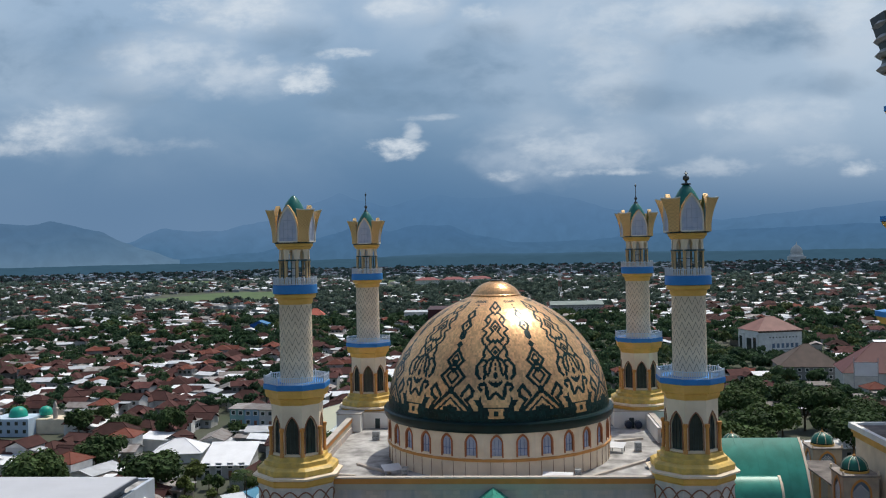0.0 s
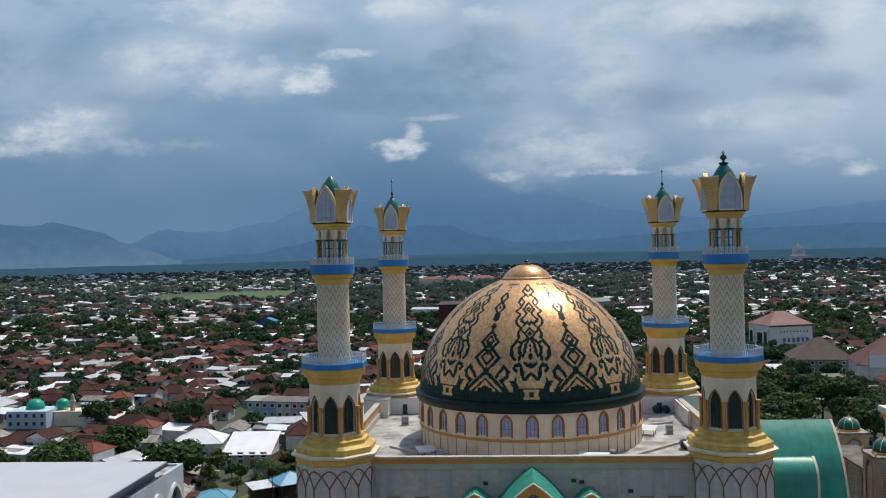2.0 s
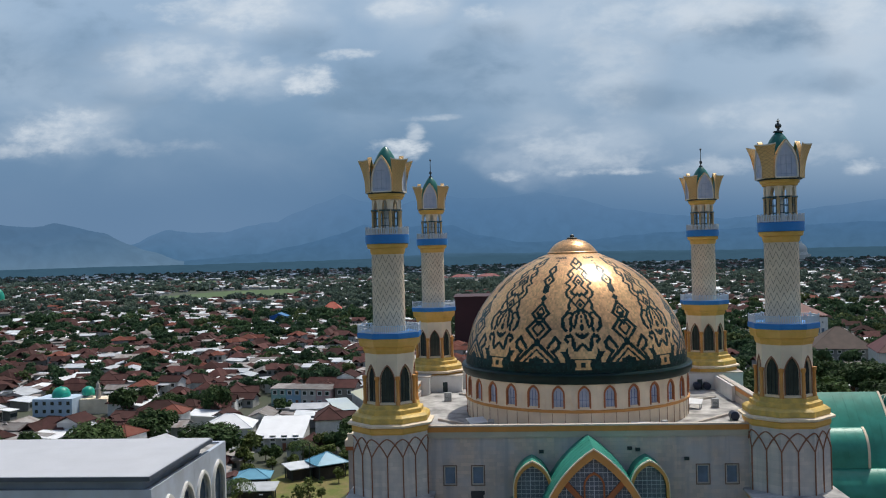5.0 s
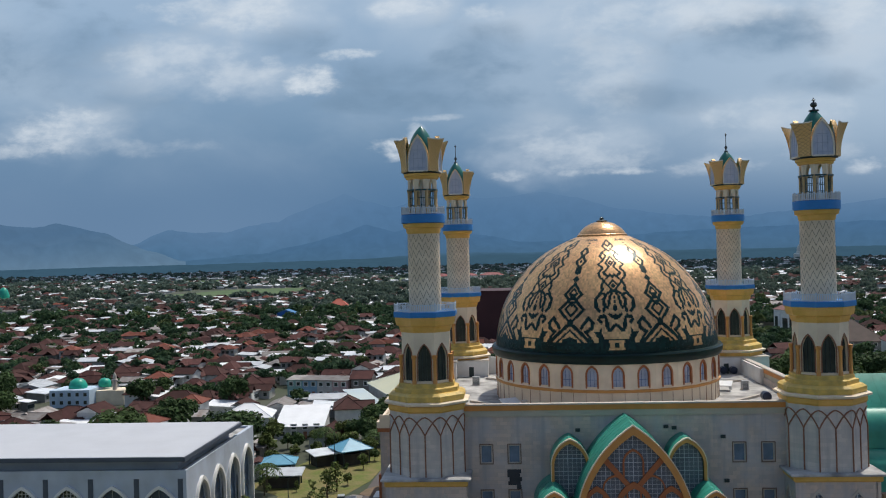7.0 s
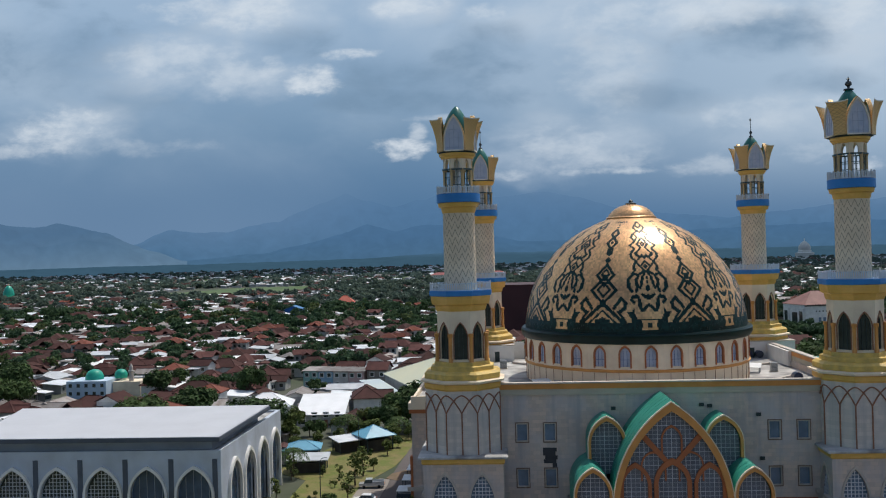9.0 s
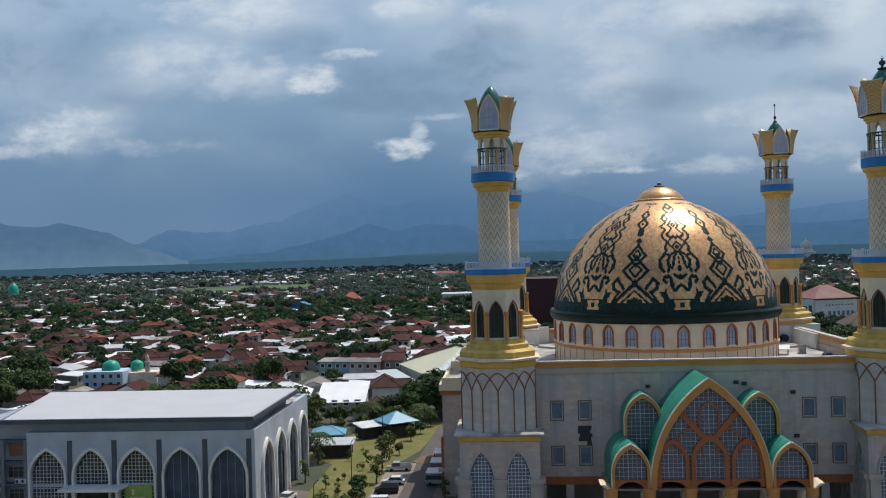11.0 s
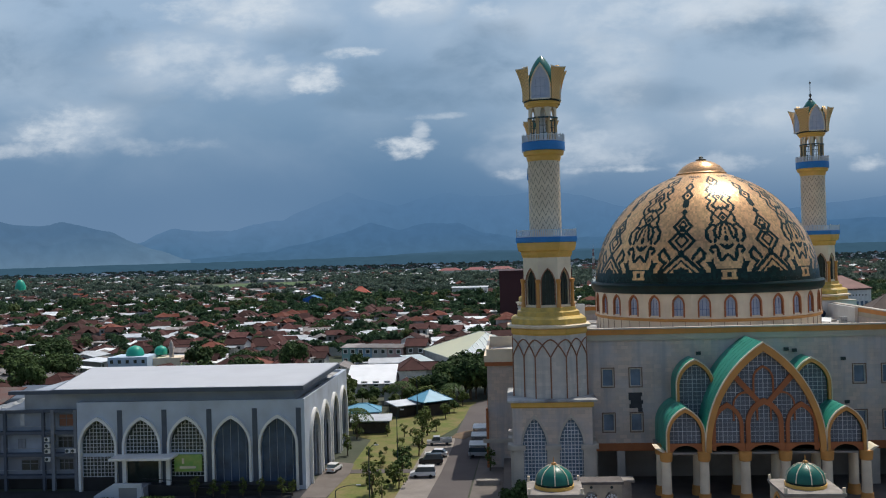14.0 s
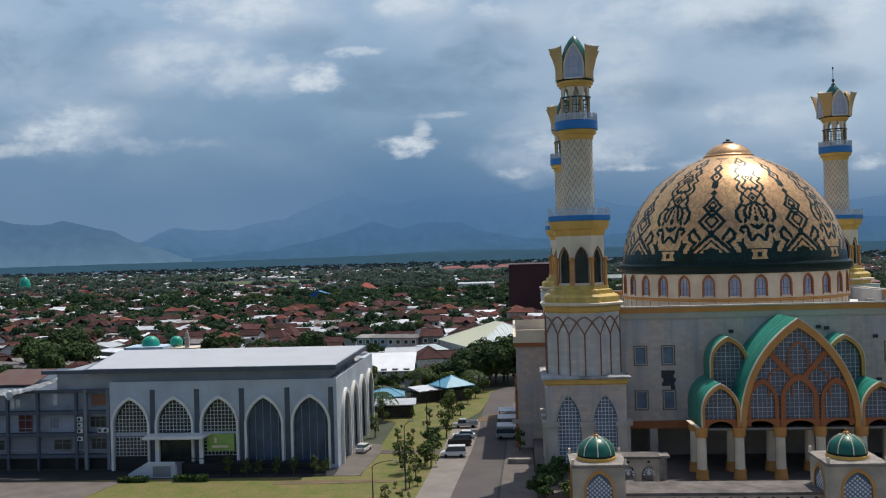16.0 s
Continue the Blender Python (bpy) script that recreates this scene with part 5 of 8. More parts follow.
def portico(m, FRONT=-40.5, BACK=-29.85, top=24.6):
    """Main pointed vault with lower side vaults and upper dormers, on columns."""
    th = thing("portico", "entrance porch with pointed green vaults, orange tracery and cream columns", "porch", group="mosque porches")
    vault(m, 0, 16.8, 9.0, 9.4, top, FRONT, BACK, th, "glossy green pointed vault roof")
    for s in (-1, 1):
        vault(m, s * 11.15, 5.4, 8.8, 11.4, 15.4, FRONT, BACK, th, "green side vault roof")
        vault(m, s * 8.45, 5.6, 15.4, 17.6, 21.6, FRONT + 5.9, BACK, th, "green upper dormer vault")
        screen(m, s * 11.15, 4.4, 11.4, 14.6, 10.1, FRONT + 0.7, th)
        screen(m, s * 8.45, 4.6, 17.6, 20.8, 13.0, FRONT + 6.6, th)
    screen(m, 0, 15.4, 9.4, top - 1.0, 10.0, FRONT + 0.75, th)
    # orange tracery
    for x, w, z0, zs, za, t in ((-5.15, 3.4, 9.2, 12.7, 15.3, 0.5), (0, 4.0, 9.2, 12.9, 15.7, 0.62), (5.15, 3.4, 9.2, 12.7, 15.3, 0.5), (-2.6, 3.1, 13.4, 15.6, 17.3, 0.2), (2.6, 3.1, 13.4, 15.6, 17.3, 0.2), (0, 2.5, 16.6, 19.2, 20.9, 0.24)):
        back = 0.0 if t > 0.3 else 0.14
        slab_arch(m, x, w, z0, zs, za, t, FRONT + 0.35 + back, FRONT + 0.72 - back * 0.3, th, M_ORANGE, "tracery_arch", "burnt orange tracery arch")
    for s in (-1, 1):
        bm = bmesh.new()
        sheet(bm, [(s * 0.35, 16.2), (s * 1.0, 15.9), (s * 4.85, 20.1), (s * 4.35, 20.8)], m, FRONT + 0.42, FRONT + 0.70)
        part("tracery_brace", bm, M_ORANGE, th, "burnt orange slanting brace")
    # lintel arches between the columns
    for x, w in ((-5.6, 5.2), (-0.0, 5.2), (5.6, 5.2), (-11.15, 4.4), (11.15, 4.4)):
        bm = bmesh.new()
        arch_wall(bm, m @ pose(x, 0, 0), w + 0.35, 8.3, 10.25, w - 0.5, 8.3, 8.5, 10.0, FRONT + 0.3, FRONT + 0.75, n=8)
        part("lintel_arch", bm, M_ORANGE, th)
    for x in (-13.9, -8.55, -2.8, 2.8, 8.55, 13.9):
        for y in (FRONT + 0.55, FRONT + 5.5):
            col = new("column", None)
            col.parent = th
            for nm, prof, mt in (("column_base", [(0.95, Z0), (0.95, 2.2), (0.86, 2.4), (0.86, 3.1), (0.7, 3.15)], M_OCHRE), ("column_shaft", [(0.72, 3.1), (0.66, 7.7)], M_CREAM), ("column_capital", [(0.68, 7.7), (0.85, 7.8), (0.95, 9.1), (0.6, 9.15)], M_OCHRE)):
                bm = bmesh.new()
                lathe(bm, prof, 16)
                bmesh.ops.transform(bm, matrix=m @ pose(x, y, 0), verts=bm.verts)
                part(nm, bm, mt, col, smooth=40)
    bm = bmesh.new()
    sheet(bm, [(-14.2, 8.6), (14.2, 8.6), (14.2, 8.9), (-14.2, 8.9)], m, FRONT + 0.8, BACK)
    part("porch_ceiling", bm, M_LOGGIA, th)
    for s in (-1, 1):
        bm = bmesh.new()
        sheet(bm, [(s * 14.2, 8.9), (s * 13.7, 8.9), (s * 14.9, 9.7), (s * 15.5, 9.7)], m, FRONT - 0.05, FRONT + 3.2)
        part("gutter_lip", bm, M_CREAM, th)
    return th


M_GRID = mat("grey_screen_grid", (0.62, 0.64, 0.67), 0.6, var=0.15, scale=0.5)
M_SCREEN = mat("screen_glass", (0.145, 0.165, 0.20), 0.25, var=0.15, scale=0.3, bump=0)
portico(pose(-0.45, 0, 0))
portico(pose(0, -3.0, 0, 0, 0, 90), -52.5, -31.05, 26.2)

# west wing
wing = thing("side_wing", "plain grey side wing with an orange cornice beside the minaret", "building wing")
bm = bmesh.new()
box(bm, -40.6, -31.1, -10, 30, 0, 18.2)
part("wing_wall", bm, M_CLAD, wing)
bm = bmesh.new()
box(bm, -41.0, -31.05, -10.4, 30.4, 18.2, 18.9)
part("wing_cornice", bm, M_ORANGE, wing)
for x0, x1, y0, y1 in ((-41.1, -40.6, -10.5, 30.4), (-40.6, -31.02, -10.5, -10.0), (-40.6, -31.02, 14.0, 14.5), (-31.6, -31.02, -10, 14)):
    bm = bmesh.new()
    box(bm, x0, x1, y0, y1, 18.9, 21.2 if x0 > -41 else 20.0)
    part("wing_parapet", bm, M_CREAM, wing)
bm = bmesh.new()
box(bm, -40.6, -31.6, -10, 30, 18.9, 19.1)
part("wing_roof", bm, M_ROOF_CONC, wing)
for y in (-9.6, 0.5, 10.0):
    bm = bmesh.new()
    box(bm, -41.0, -40.55, y - 0.6, y + 0.6, 0, 10.6)
    part("wing_pilaster", bm, M_ORANGE, wing)
bm = bmesh.new()
box(bm, -41.6, -31.1, -10.35, -9.99, 4.5, 5.2)
part("wing_ledge", bm, M_STONE, wing)

# ---- white hall with pointed arches ----
M_HALLWALL = mat("white_hall_paint", (0.50, 0.56, 0.65), 0.6, var=0.06, scale=0.25, fine=5, tint=(0.40, 0.44, 0.50))
M_GREYFRAME = mat("grey_concrete", (0.21, 0.23, 0.26), 0.8, var=0.15, scale=0.4, tint=(0.18, 0.19, 0.21))
M_FASCIA = mat("blue_grey_fascia", (0.085, 0.105, 0.14), 0.5, var=0.1)
M_INFILL = mat("grey_block_infill", (0.24, 0.265, 0.31), 0.8, var=0.15, scale=0.3, tint=(0.25, 0.26, 0.29))
M_CLEREST = mat("blue_grey_render", (0.36, 0.40, 0.46), 0.7, var=0.1, scale=0.3, tint=(0.28, 0.31, 0.36))
M_HALLGLASS = mat("navy_window_glass", (0.07, 0.115, 0.19), 0.2, var=0.25, scale=0.5, bump=0)
# dark plinth, its colour deepened to hold the shade at the hall's foot
M_PLINTH = mat("dark_plinth_tiles", (0.018, 0.020, 0.025), 0.5, var=0.2, scale=0.5)
M_BILL = mat("green_printed_banner", (0.22, 0.42, 0.10), 0.6, var=0.25, scale=0.8, tint=(0.45, 0.50, 0.14))
hall = thing("assembly_hall", "white assembly hall with tall pointed arches and flat white roof", "hall")
HY = -24.0
AX = [-105.95, -98.35, -90.6, -82.95, -75.05]
edges = [-109.6] + [(a + b) / 2 for a, b in zip(AX, AX[1:])] + [-70.6]
for c, x0, x1 in zip(AX, edges, edges[1:]):
    mid = (x0 + x1) / 2
    bm = bmesh.new()
    arch_wall(bm, pose(mid, 0, 0), x1 - x0, 0, 15.0, 5.9, 0.0, 7.6, 12.0, HY, HY + 0.8, n=10, xc=c - mid)
    bmesh.ops.remove_doubles(bm, verts=bm.verts, dist=0.002)
    part("front_bay", bm, M_HALLWALL, hall, "white front wall bay with a pointed arch")
mside = pose(-70.6, 0, 0, 0, 0, 90)
SY = (-17.0, -8.4, 0.4, 9.2)
for c in SY:
    bm = bmesh.new()
    arch_wall(bm, mside @ pose(c, 0, 0), 8.75 if c > -15 else 8.6, 0, 15.0, 6.2, 0.0, 7.6, 11.8, -0.001, 0.8, n=10)
    part("side_bay", bm, M_HALLWALL, hall, "sunlit white side wall bay with a pointed arch")
for y0, y1 in ((13.55, 14.6), (HY + 0.8, -21.31)):
    bm = bmesh.new()
    box(bm, -71.4, -70.6, y0, y1, 0, 15.0)
    part("corner_pier", bm, M_HALLWALL, hall)
bm = bmesh.new()
box(bm, -109.6, -108.8, HY + 0.8, 14.6, 0, 15.0)
box(bm, -108.8, -71.4, 13.8, 14.6, 0, 15.0)
part("back_wall", bm, M_HALLWALL, hall)
bm = bmesh.new()
box(bm, -108.8, -71.4, HY + 0.8, 13.8, 14.2, 14.6)
part("hall_deck", bm, M_ROOF_CONC, hall)
for i, c in enumerate(AX):
    mm = pose(c, 0, 0)
    bm = bmesh.new()
    trim_arch(bm, mm, 5.9, 0.0, 7.6, 12.0, 0.38, HY - 0.55, HY + 0.3, n=10)
    part("arch_surround", bm, M_WHITE, hall, "projecting white arch surround")
    bm = bmesh.new()
    sheet(bm, arch(5.9, 1.2, 7.6, 12.0, 10), mm, HY + 0.55, HY + 0.65)
    g = part("arch_window", bm, M_HALLGLASS if i > 2 else M_DGLASS, hall, "blue-grey glazed pointed window" if i > 2 else "dark pointed window behind a white square grid")
    bm = bmesh.new()
    step = 0.62 if i <= 2 else 1.3
    x = -2.95 + step
    while x < 2.9:
        top = 7.6 + 4.4 * (1 - (abs(x) / 2.95) ** 1.7) ** 0.85
        box(bm, x - 0.035, x + 0.035, HY + 0.42, HY + 0.54, 1.2 if i != 1 else 6.4, top - 0.05)
        x += step
    z = 2.4
    while z < 11.6 and i <= 2:
        hw = 2.95 if z < 7.6 else 2.95 * max(0, 1 - ((z - 7.6) / 4.4) ** 1.5)
        if hw > 0.2 and (i != 1 or z > 6.3):
            box(bm, -hw, hw, HY + 0.42, HY + 0.54, z - 0.035, z + 0.035)
        z += 0.62
    bmesh.ops.transform(bm, matrix=mm, verts=bm.verts)
    tagged(part("window_grid", bm, M_LATTICE if i <= 2 else M_CLEREST, g), kind="stuff")
for x in edges[1:-1] + [-71.6]:
    bm = bmesh.new()
    box(bm, x - 0.42, x + 0.42, HY - 0.1, HY + 0.02, 0.8, 13.6)
    part("wall_slot", bm, M_FASCIA, hall, "dark upright slot")
for c in SY:
    mm = mside @ pose(c, 0, 0)
    bm = bmesh.new()
    trim_arch(bm, mm, 6.2, 0.0, 7.6, 11.8, 0.45, -0.5, 0.3, n=10)
    part("arch_surround", bm, M_WHITE, hall, "projecting white arch surround")
    bm = bmesh.new()
    sheet(bm, arch(6.2, 0.3, 7.6, 11.8, 10), mm, 0.55, 0.65)
    part("arch_window", bm, M_HALLGLASS, hall, "blue-grey glazed pointed window")
for i in (0, 2):
    bm = bmesh.new()
    box(bm, AX[i] - 2.95, AX[i] + 2.95, HY + 0.36, HY + 0.56, 5.75, 6.35)
    part("spandrel", bm, M_HALLWALL, hall, "white band across the window")
    bm = bmesh.new()
    box(bm, AX[i] - 2.95, AX[i] + 2.95, HY + 0.30, HY + 0.56, 0.0, 2.3)
    part("window_foot", bm, M_PLINTH, hall)
# banner, canopy, stairs and ramp
bm = bmesh.new()
box(bm, -92.9, -88.2, HY - 0.02, HY + 0.4, 3.2, 6.0)
part("banner", bm, M_BILL, hall, "green and yellow printed banner")
bm = bmesh.new()
box(bm, -92.0, -89.2, HY - 0.03, HY - 0.025, 3.7, 4.1)
box(bm, -91.6, -91.2, HY - 0.03, HY - 0.025, 4.5, 5.4)
part("banner_print", bm, M_CREAM, hall, "pale bars of print")
bm = bmesh.new()
box(bm, -102.6, -92.2, -27.8, HY + 0.3, 5.85, 6.25)
bmesh.ops.bevel(bm, geom=bm.edges[:], offset=0.05, segments=1, affect="EDGES")
part("canopy", bm, M_WHITE, hall, "flat white entrance canopy")
for x in (-100.6, -93.2):
    bm = bmesh.new()
    box(bm, x - 0.3, x + 0.3, -26.2, -25.6, 0, 5.85)
    part("canopy_post", bm, M_WHITE, hall)
bm = bmesh.new()
box(bm, -100.6, -72.4, -26.6, HY - 0.02, 0.1, 1.5)
part("plinth", bm, M_PLINTH, hall, "dark tiled plinth terrace")
bm = bmesh.new()
box(bm, -100.9, -96.0, -29.2, -26.6, 0.1, 2.0)
part("stair_landing", bm, M_GREYFRAME, hall)
for i in range(8):
    bm = bmesh.new()
    box(bm, -101.2 - 0.32 * i, -100.9 - 0.32 * i, -29.2, -26.8, 0.1, 1.78 - 0.21 * i)
    part("stair_step", bm, M_GREYFRAME, hall)
bm = bmesh.new()
sheet(bm, [(-104.2, 0), (-96.0, 0), (-96.4, 2.6), (-101.0, 2.6), (-104.2, 0.7)], I4, -29.8, -29.2)
part("stair_cheek", bm, M_HALLWALL, hall, "white stair cheek wall")
bm = bmesh.new()
box(bm, -100.0, -97.0, -29.86, -29.79, 0.3, 2.0)
part("stair_store_door", bm, M_GREYFRAME, hall)
bm = bmesh.new()
sheet(bm, [(-97.0, 0), (-72.0, 0), (-72.0, 0.4), (-97.0, 2.0)], I4, -27.6, -27.2)
sheet(bm, [(-97.0, 2.9), (-72.0, 1.3), (-72.0, 1.4), (-97.0, 3.0)], I4, -27.6, -27.5)
part("ramp", bm, M_PLINTH, hall, "long access ramp with a rail")
# clerestory and roof
bm = bmesh.new()
box(bm, -119.5, -72.5, -22.6, 4.6, 13.5, 16.6)
part("clerestory", bm, M_CLEREST, hall, "blue-grey clerestory wall under the roof")
bm = bmesh.new()
top = [(-113.6, -25.0), (-70.4, -25.0), (-70.2, 5.5), (-121.0, 5.5)]
v0 = [bm.verts.new((x, y, 16.6)) for x, y in top]
v1 = [bm.verts.new((x, y, 17.3)) for x, y in top]
bm.faces.new(v0[::-1])
bm.faces.new(v1)
for i in range(4):
    bm.faces.new((v0[i], v0[(i + 1) % 4], v1[(i + 1) % 4], v1[i]))
part("roof_fascia", bm, M_FASCIA, hall, "blue-grey roof edge")
bm = bmesh.new()
box(bm, -121.0, -113.603, -25.0, -23.8, 16.6, 17.2)
part("edge_beam", bm, M_FASCIA, hall, "blue-grey beam carrying the roof edge on")
quad = [(-113.0, -24.8), (-70.6, -24.8), (-70.4, 5.3), (-120.6, 5.3)]
N = 110
for i in range(N):
    f0, f1 = i / N, (i + 0.97) / N
    pts = [Vector((*quad[0], 0)).lerp(Vector((*quad[1], 0)), f) for f in (f0, f1)] + [Vector((*quad[3], 0)).lerp(Vector((*quad[2], 0)), f) for f in (f1, f0)]
    zz = (17.32, 17.32, 17.45, 17.45)
    bm = bmesh.new()
    lo = [bm.verts.new((p.x, p.y, 17.31)) for p in pts]
    hi = [bm.verts.new((p.x, p.y, z + 0.05)) for p, z in zip(pts, zz)]
    bm.faces.new(hi)
    for k in range(4):
        bm.faces.new((lo[k], lo[(k + 1) % 4], hi[(k + 1) % 4], hi[k]))
    part("roof_sheet", bm, M_WHITEROOF, hall)
# unfinished wing
M_REDDOOR = mat("dark_red_door", (0.10, 0.022, 0.018), 0.6, var=0.15)
M_TORN = mat("torn_pale_sheet", (0.52, 0.54, 0.55), 0.7, var=0.2, scale=1.0, fine=6, tint=(0.36, 0.36, 0.35))
M_WINGWALL = mat("pale_block_wall", (0.36, 0.41, 0.49), 0.8, var=0.14, scale=0.35, fine=5, tint=(0.24, 0.27, 0.33))
frame_wing = thing("unfinished_wing", "grey three-storey wing with open concrete frame beside the hall", "building")
WZ = (0.0, 2.3, 6.0, 9.75)
for z in WZ[1:] + (13.45,):
    bm = bmesh.new()
    box(bm, -136, -109.62, -23.2, 8, z - 0.28, z + 0.28)
    part("floor_slab", bm, M_FASCIA, frame_wing, "dark concrete floor slab")
    bm = bmesh.new()
    tube(bm, [(-136, -23.1, z + 1.15), (-109.7, -23.1, z + 1.15)], 0.05, 5)
    if z < 13:
        part("balcony_rail", bm, M_STEEL, frame_wing)
    else:
        bm.free()
for x in (-135.4, -128.2, -122.8, -116.0, -114.3, -110.3):
    bm = bmesh.new()
    w = 0.28 if x > -115 else 0.22
    box(bm, x - w, x + w, -23.35, -22.75, 0, 13.7)
    part("frame_post", bm, M_FASCIA if x < -115 else M_GREYFRAME, frame_wing)
# infill darkens storey by storey downward, shade put into the wall colours
for z0, z1, mt in ((0.0, 2.0, M_PLINTH), (2.58, 5.72, M_INFILL), (6.28, 9.47, M_WINGWALL), (10.03, 13.17, M_WINGWALL)):
    bm = bmesh.new()
    box(bm, -136, -109.7, -22.0, -21.6, z0, z1)
    part("infill_wall", bm, mt, frame_wing, "block infill wall")
for x, z, w, h, mt in ((-112.4, 11.7, 2.5, 2.1, M_RIB), (-112.2, 8.0, 3.4, 1.8, M_DGLASS), (-112.1, 4.2, 3.3, 1.8, M_DGLASS), (-125.6, 7.9, 2.4, 2.9, M_REDDOOR), (-132.5, 7.9, 2.0, 2.4, M_DGLASS), (-120.4, 7.8, 1.2, 1.6, M_INFILL), (-131.0, 4.1, 3.0, 1.8, M_DGLASS), (-119.0, 4.1, 3.0, 1.8, M_DGLASS)):
    bm = bmesh.new()
    box(bm, x - w / 2, x + w / 2, -22.1, -21.95, z - h / 2, z + h / 2)
    win = part("wing_window", bm, mt, frame_wing)
    bm = bmesh.new()
    n = 4 if w > 3 else 2
    for k in range(n + 1):
        px = x - w / 2 + w * k / n
        box(bm, px - 0.05, px + 0.05, -22.16, -22.1, z - h / 2 - 0.05, z + h / 2 + 0.05)
    for pz in (z - h / 2, z + h / 2, z + h * 0.18):
        box(bm, x - w / 2, x + w / 2, -22.15, -22.1, pz - 0.05, pz + 0.05)
    part("window_frame", bm, M_GREYFRAME, win)
for x, z in ((-115.2, 8.35), (-115.2, 7.3), (-115.2, 6.35), (-115.2, 5.0), (-111.6, 6.4), (-110.6, 6.4)):
    bm = bmesh.new()
    box(bm, x - 0.45, x + 0.45, -23.55, -23.2, z, z + 0.72)
    unit = part("air_conditioner", bm, M_WHITE, frame_wing, "white outdoor air-conditioning unit")
    bm = bmesh.new()
    lathe(bm, [(0.27, 0), (0.27, 0.03)], 14)
    bmesh.ops.transform(bm, matrix=pose(x - 0.1, -23.56, z + 0.36, 90, 0, 0), verts=bm.verts)
    part("fan_grille", bm, M_DARKFRAME, unit)
# ragged white awning torn from the roof edge
bm = bmesh.new()
rag = random.Random(9)
grid = []
for k in range(31):
    f = k / 30
    x = -136 + 17.2 * f
    z = 13.75 + (0.25 if f < 0.55 else 0.25 + 1.9 * ((f - 0.55) / 0.45) ** 1.2)
    grid.append([bm.verts.new((x + rag.uniform(-0.15, 0.15), -23.5 - 0.45 * q + rag.uniform(-0.1, 0.1), z - (0.05 + 0.34 * q) + rag.uniform(-0.18, 0.12) - (0.9 if k in (15, 16) and q == 2 else 0))) for q in range(3)])
for a, b in zip(grid, grid[1:]):
    for q in range(2):
        bm.faces.new((a[q], b[q], b[q + 1], a[q + 1]))
r = bmesh.ops.extrude_face_region(bm, geom=bm.faces[:])
bmesh.ops.translate(bm, verts=[e for e in r["geom"] if isinstance(e, bmesh.types.BMVert)], vec=(0, 0.05, 0.06))
part("torn_awning", bm, M_TORN, frame_wing, "torn pale sheet hanging from the roof edge")
for x, z, h in ((-127.0, 10.6, 1.9), (-126.0, 10.9, 1.4), (-119.4, 11.2, 1.9)):
    bm = bmesh.new()
    box(bm, x - 0.35, x + 0.35, -23.62, -23.55, z, z + h)
    part("hanging_sheet", bm, M_TORN, frame_wing)
bm = bmesh.new()
v = [bm.verts.new(p) for p in ((-136, -19.6, 14.1), (-125.5, -19.6, 14.1), (-126.5, -9, 15.6), (-136, -9, 15.6))]
bm.faces.new(v)
r = bmesh.ops.extrude_face_region(bm, geom=bm.faces[:])
bmesh.ops.translate(bm, verts=[e for e in r["geom"] if isinstance(e, bmesh.types.BMVert)], vec=(0, 0, 0.15))
part("lean_to_roof", bm, mat("rusty_red_tin", (0.12, 0.055, 0.045), 0.8, var=0.3, scale=0.5, fine=3, tint=(0.11, 0.09, 0.08)), frame_wing, "rusty red lean-to roof")

# ---- pavilions and gallery before the mosque ----
M_WEATHER = mat("weathered_cream_render", (0.58, 0.485, 0.36), 0.7, var=0.1, scale=0.4, fine=5, tint=(0.34, 0.30, 0.25))
M_FLATROOF = mat("mottled_flat_roof", (0.20, 0.175, 0.16), 0.9, var=0.3, scale=0.35, fine=2.0, tint=(0.075, 0.066, 0.062))
M_LEDGE = mat("weathered_ledge", (0.36, 0.32, 0.28), 0.8, var=0.25, scale=0.6, tint=(0.20, 0.18, 0.165))
M_GDOME = mat("green_ribbed_dome", (0.012, 0.14, 0.105), 0.35, var=0.12, scale=0.6, fine=5)


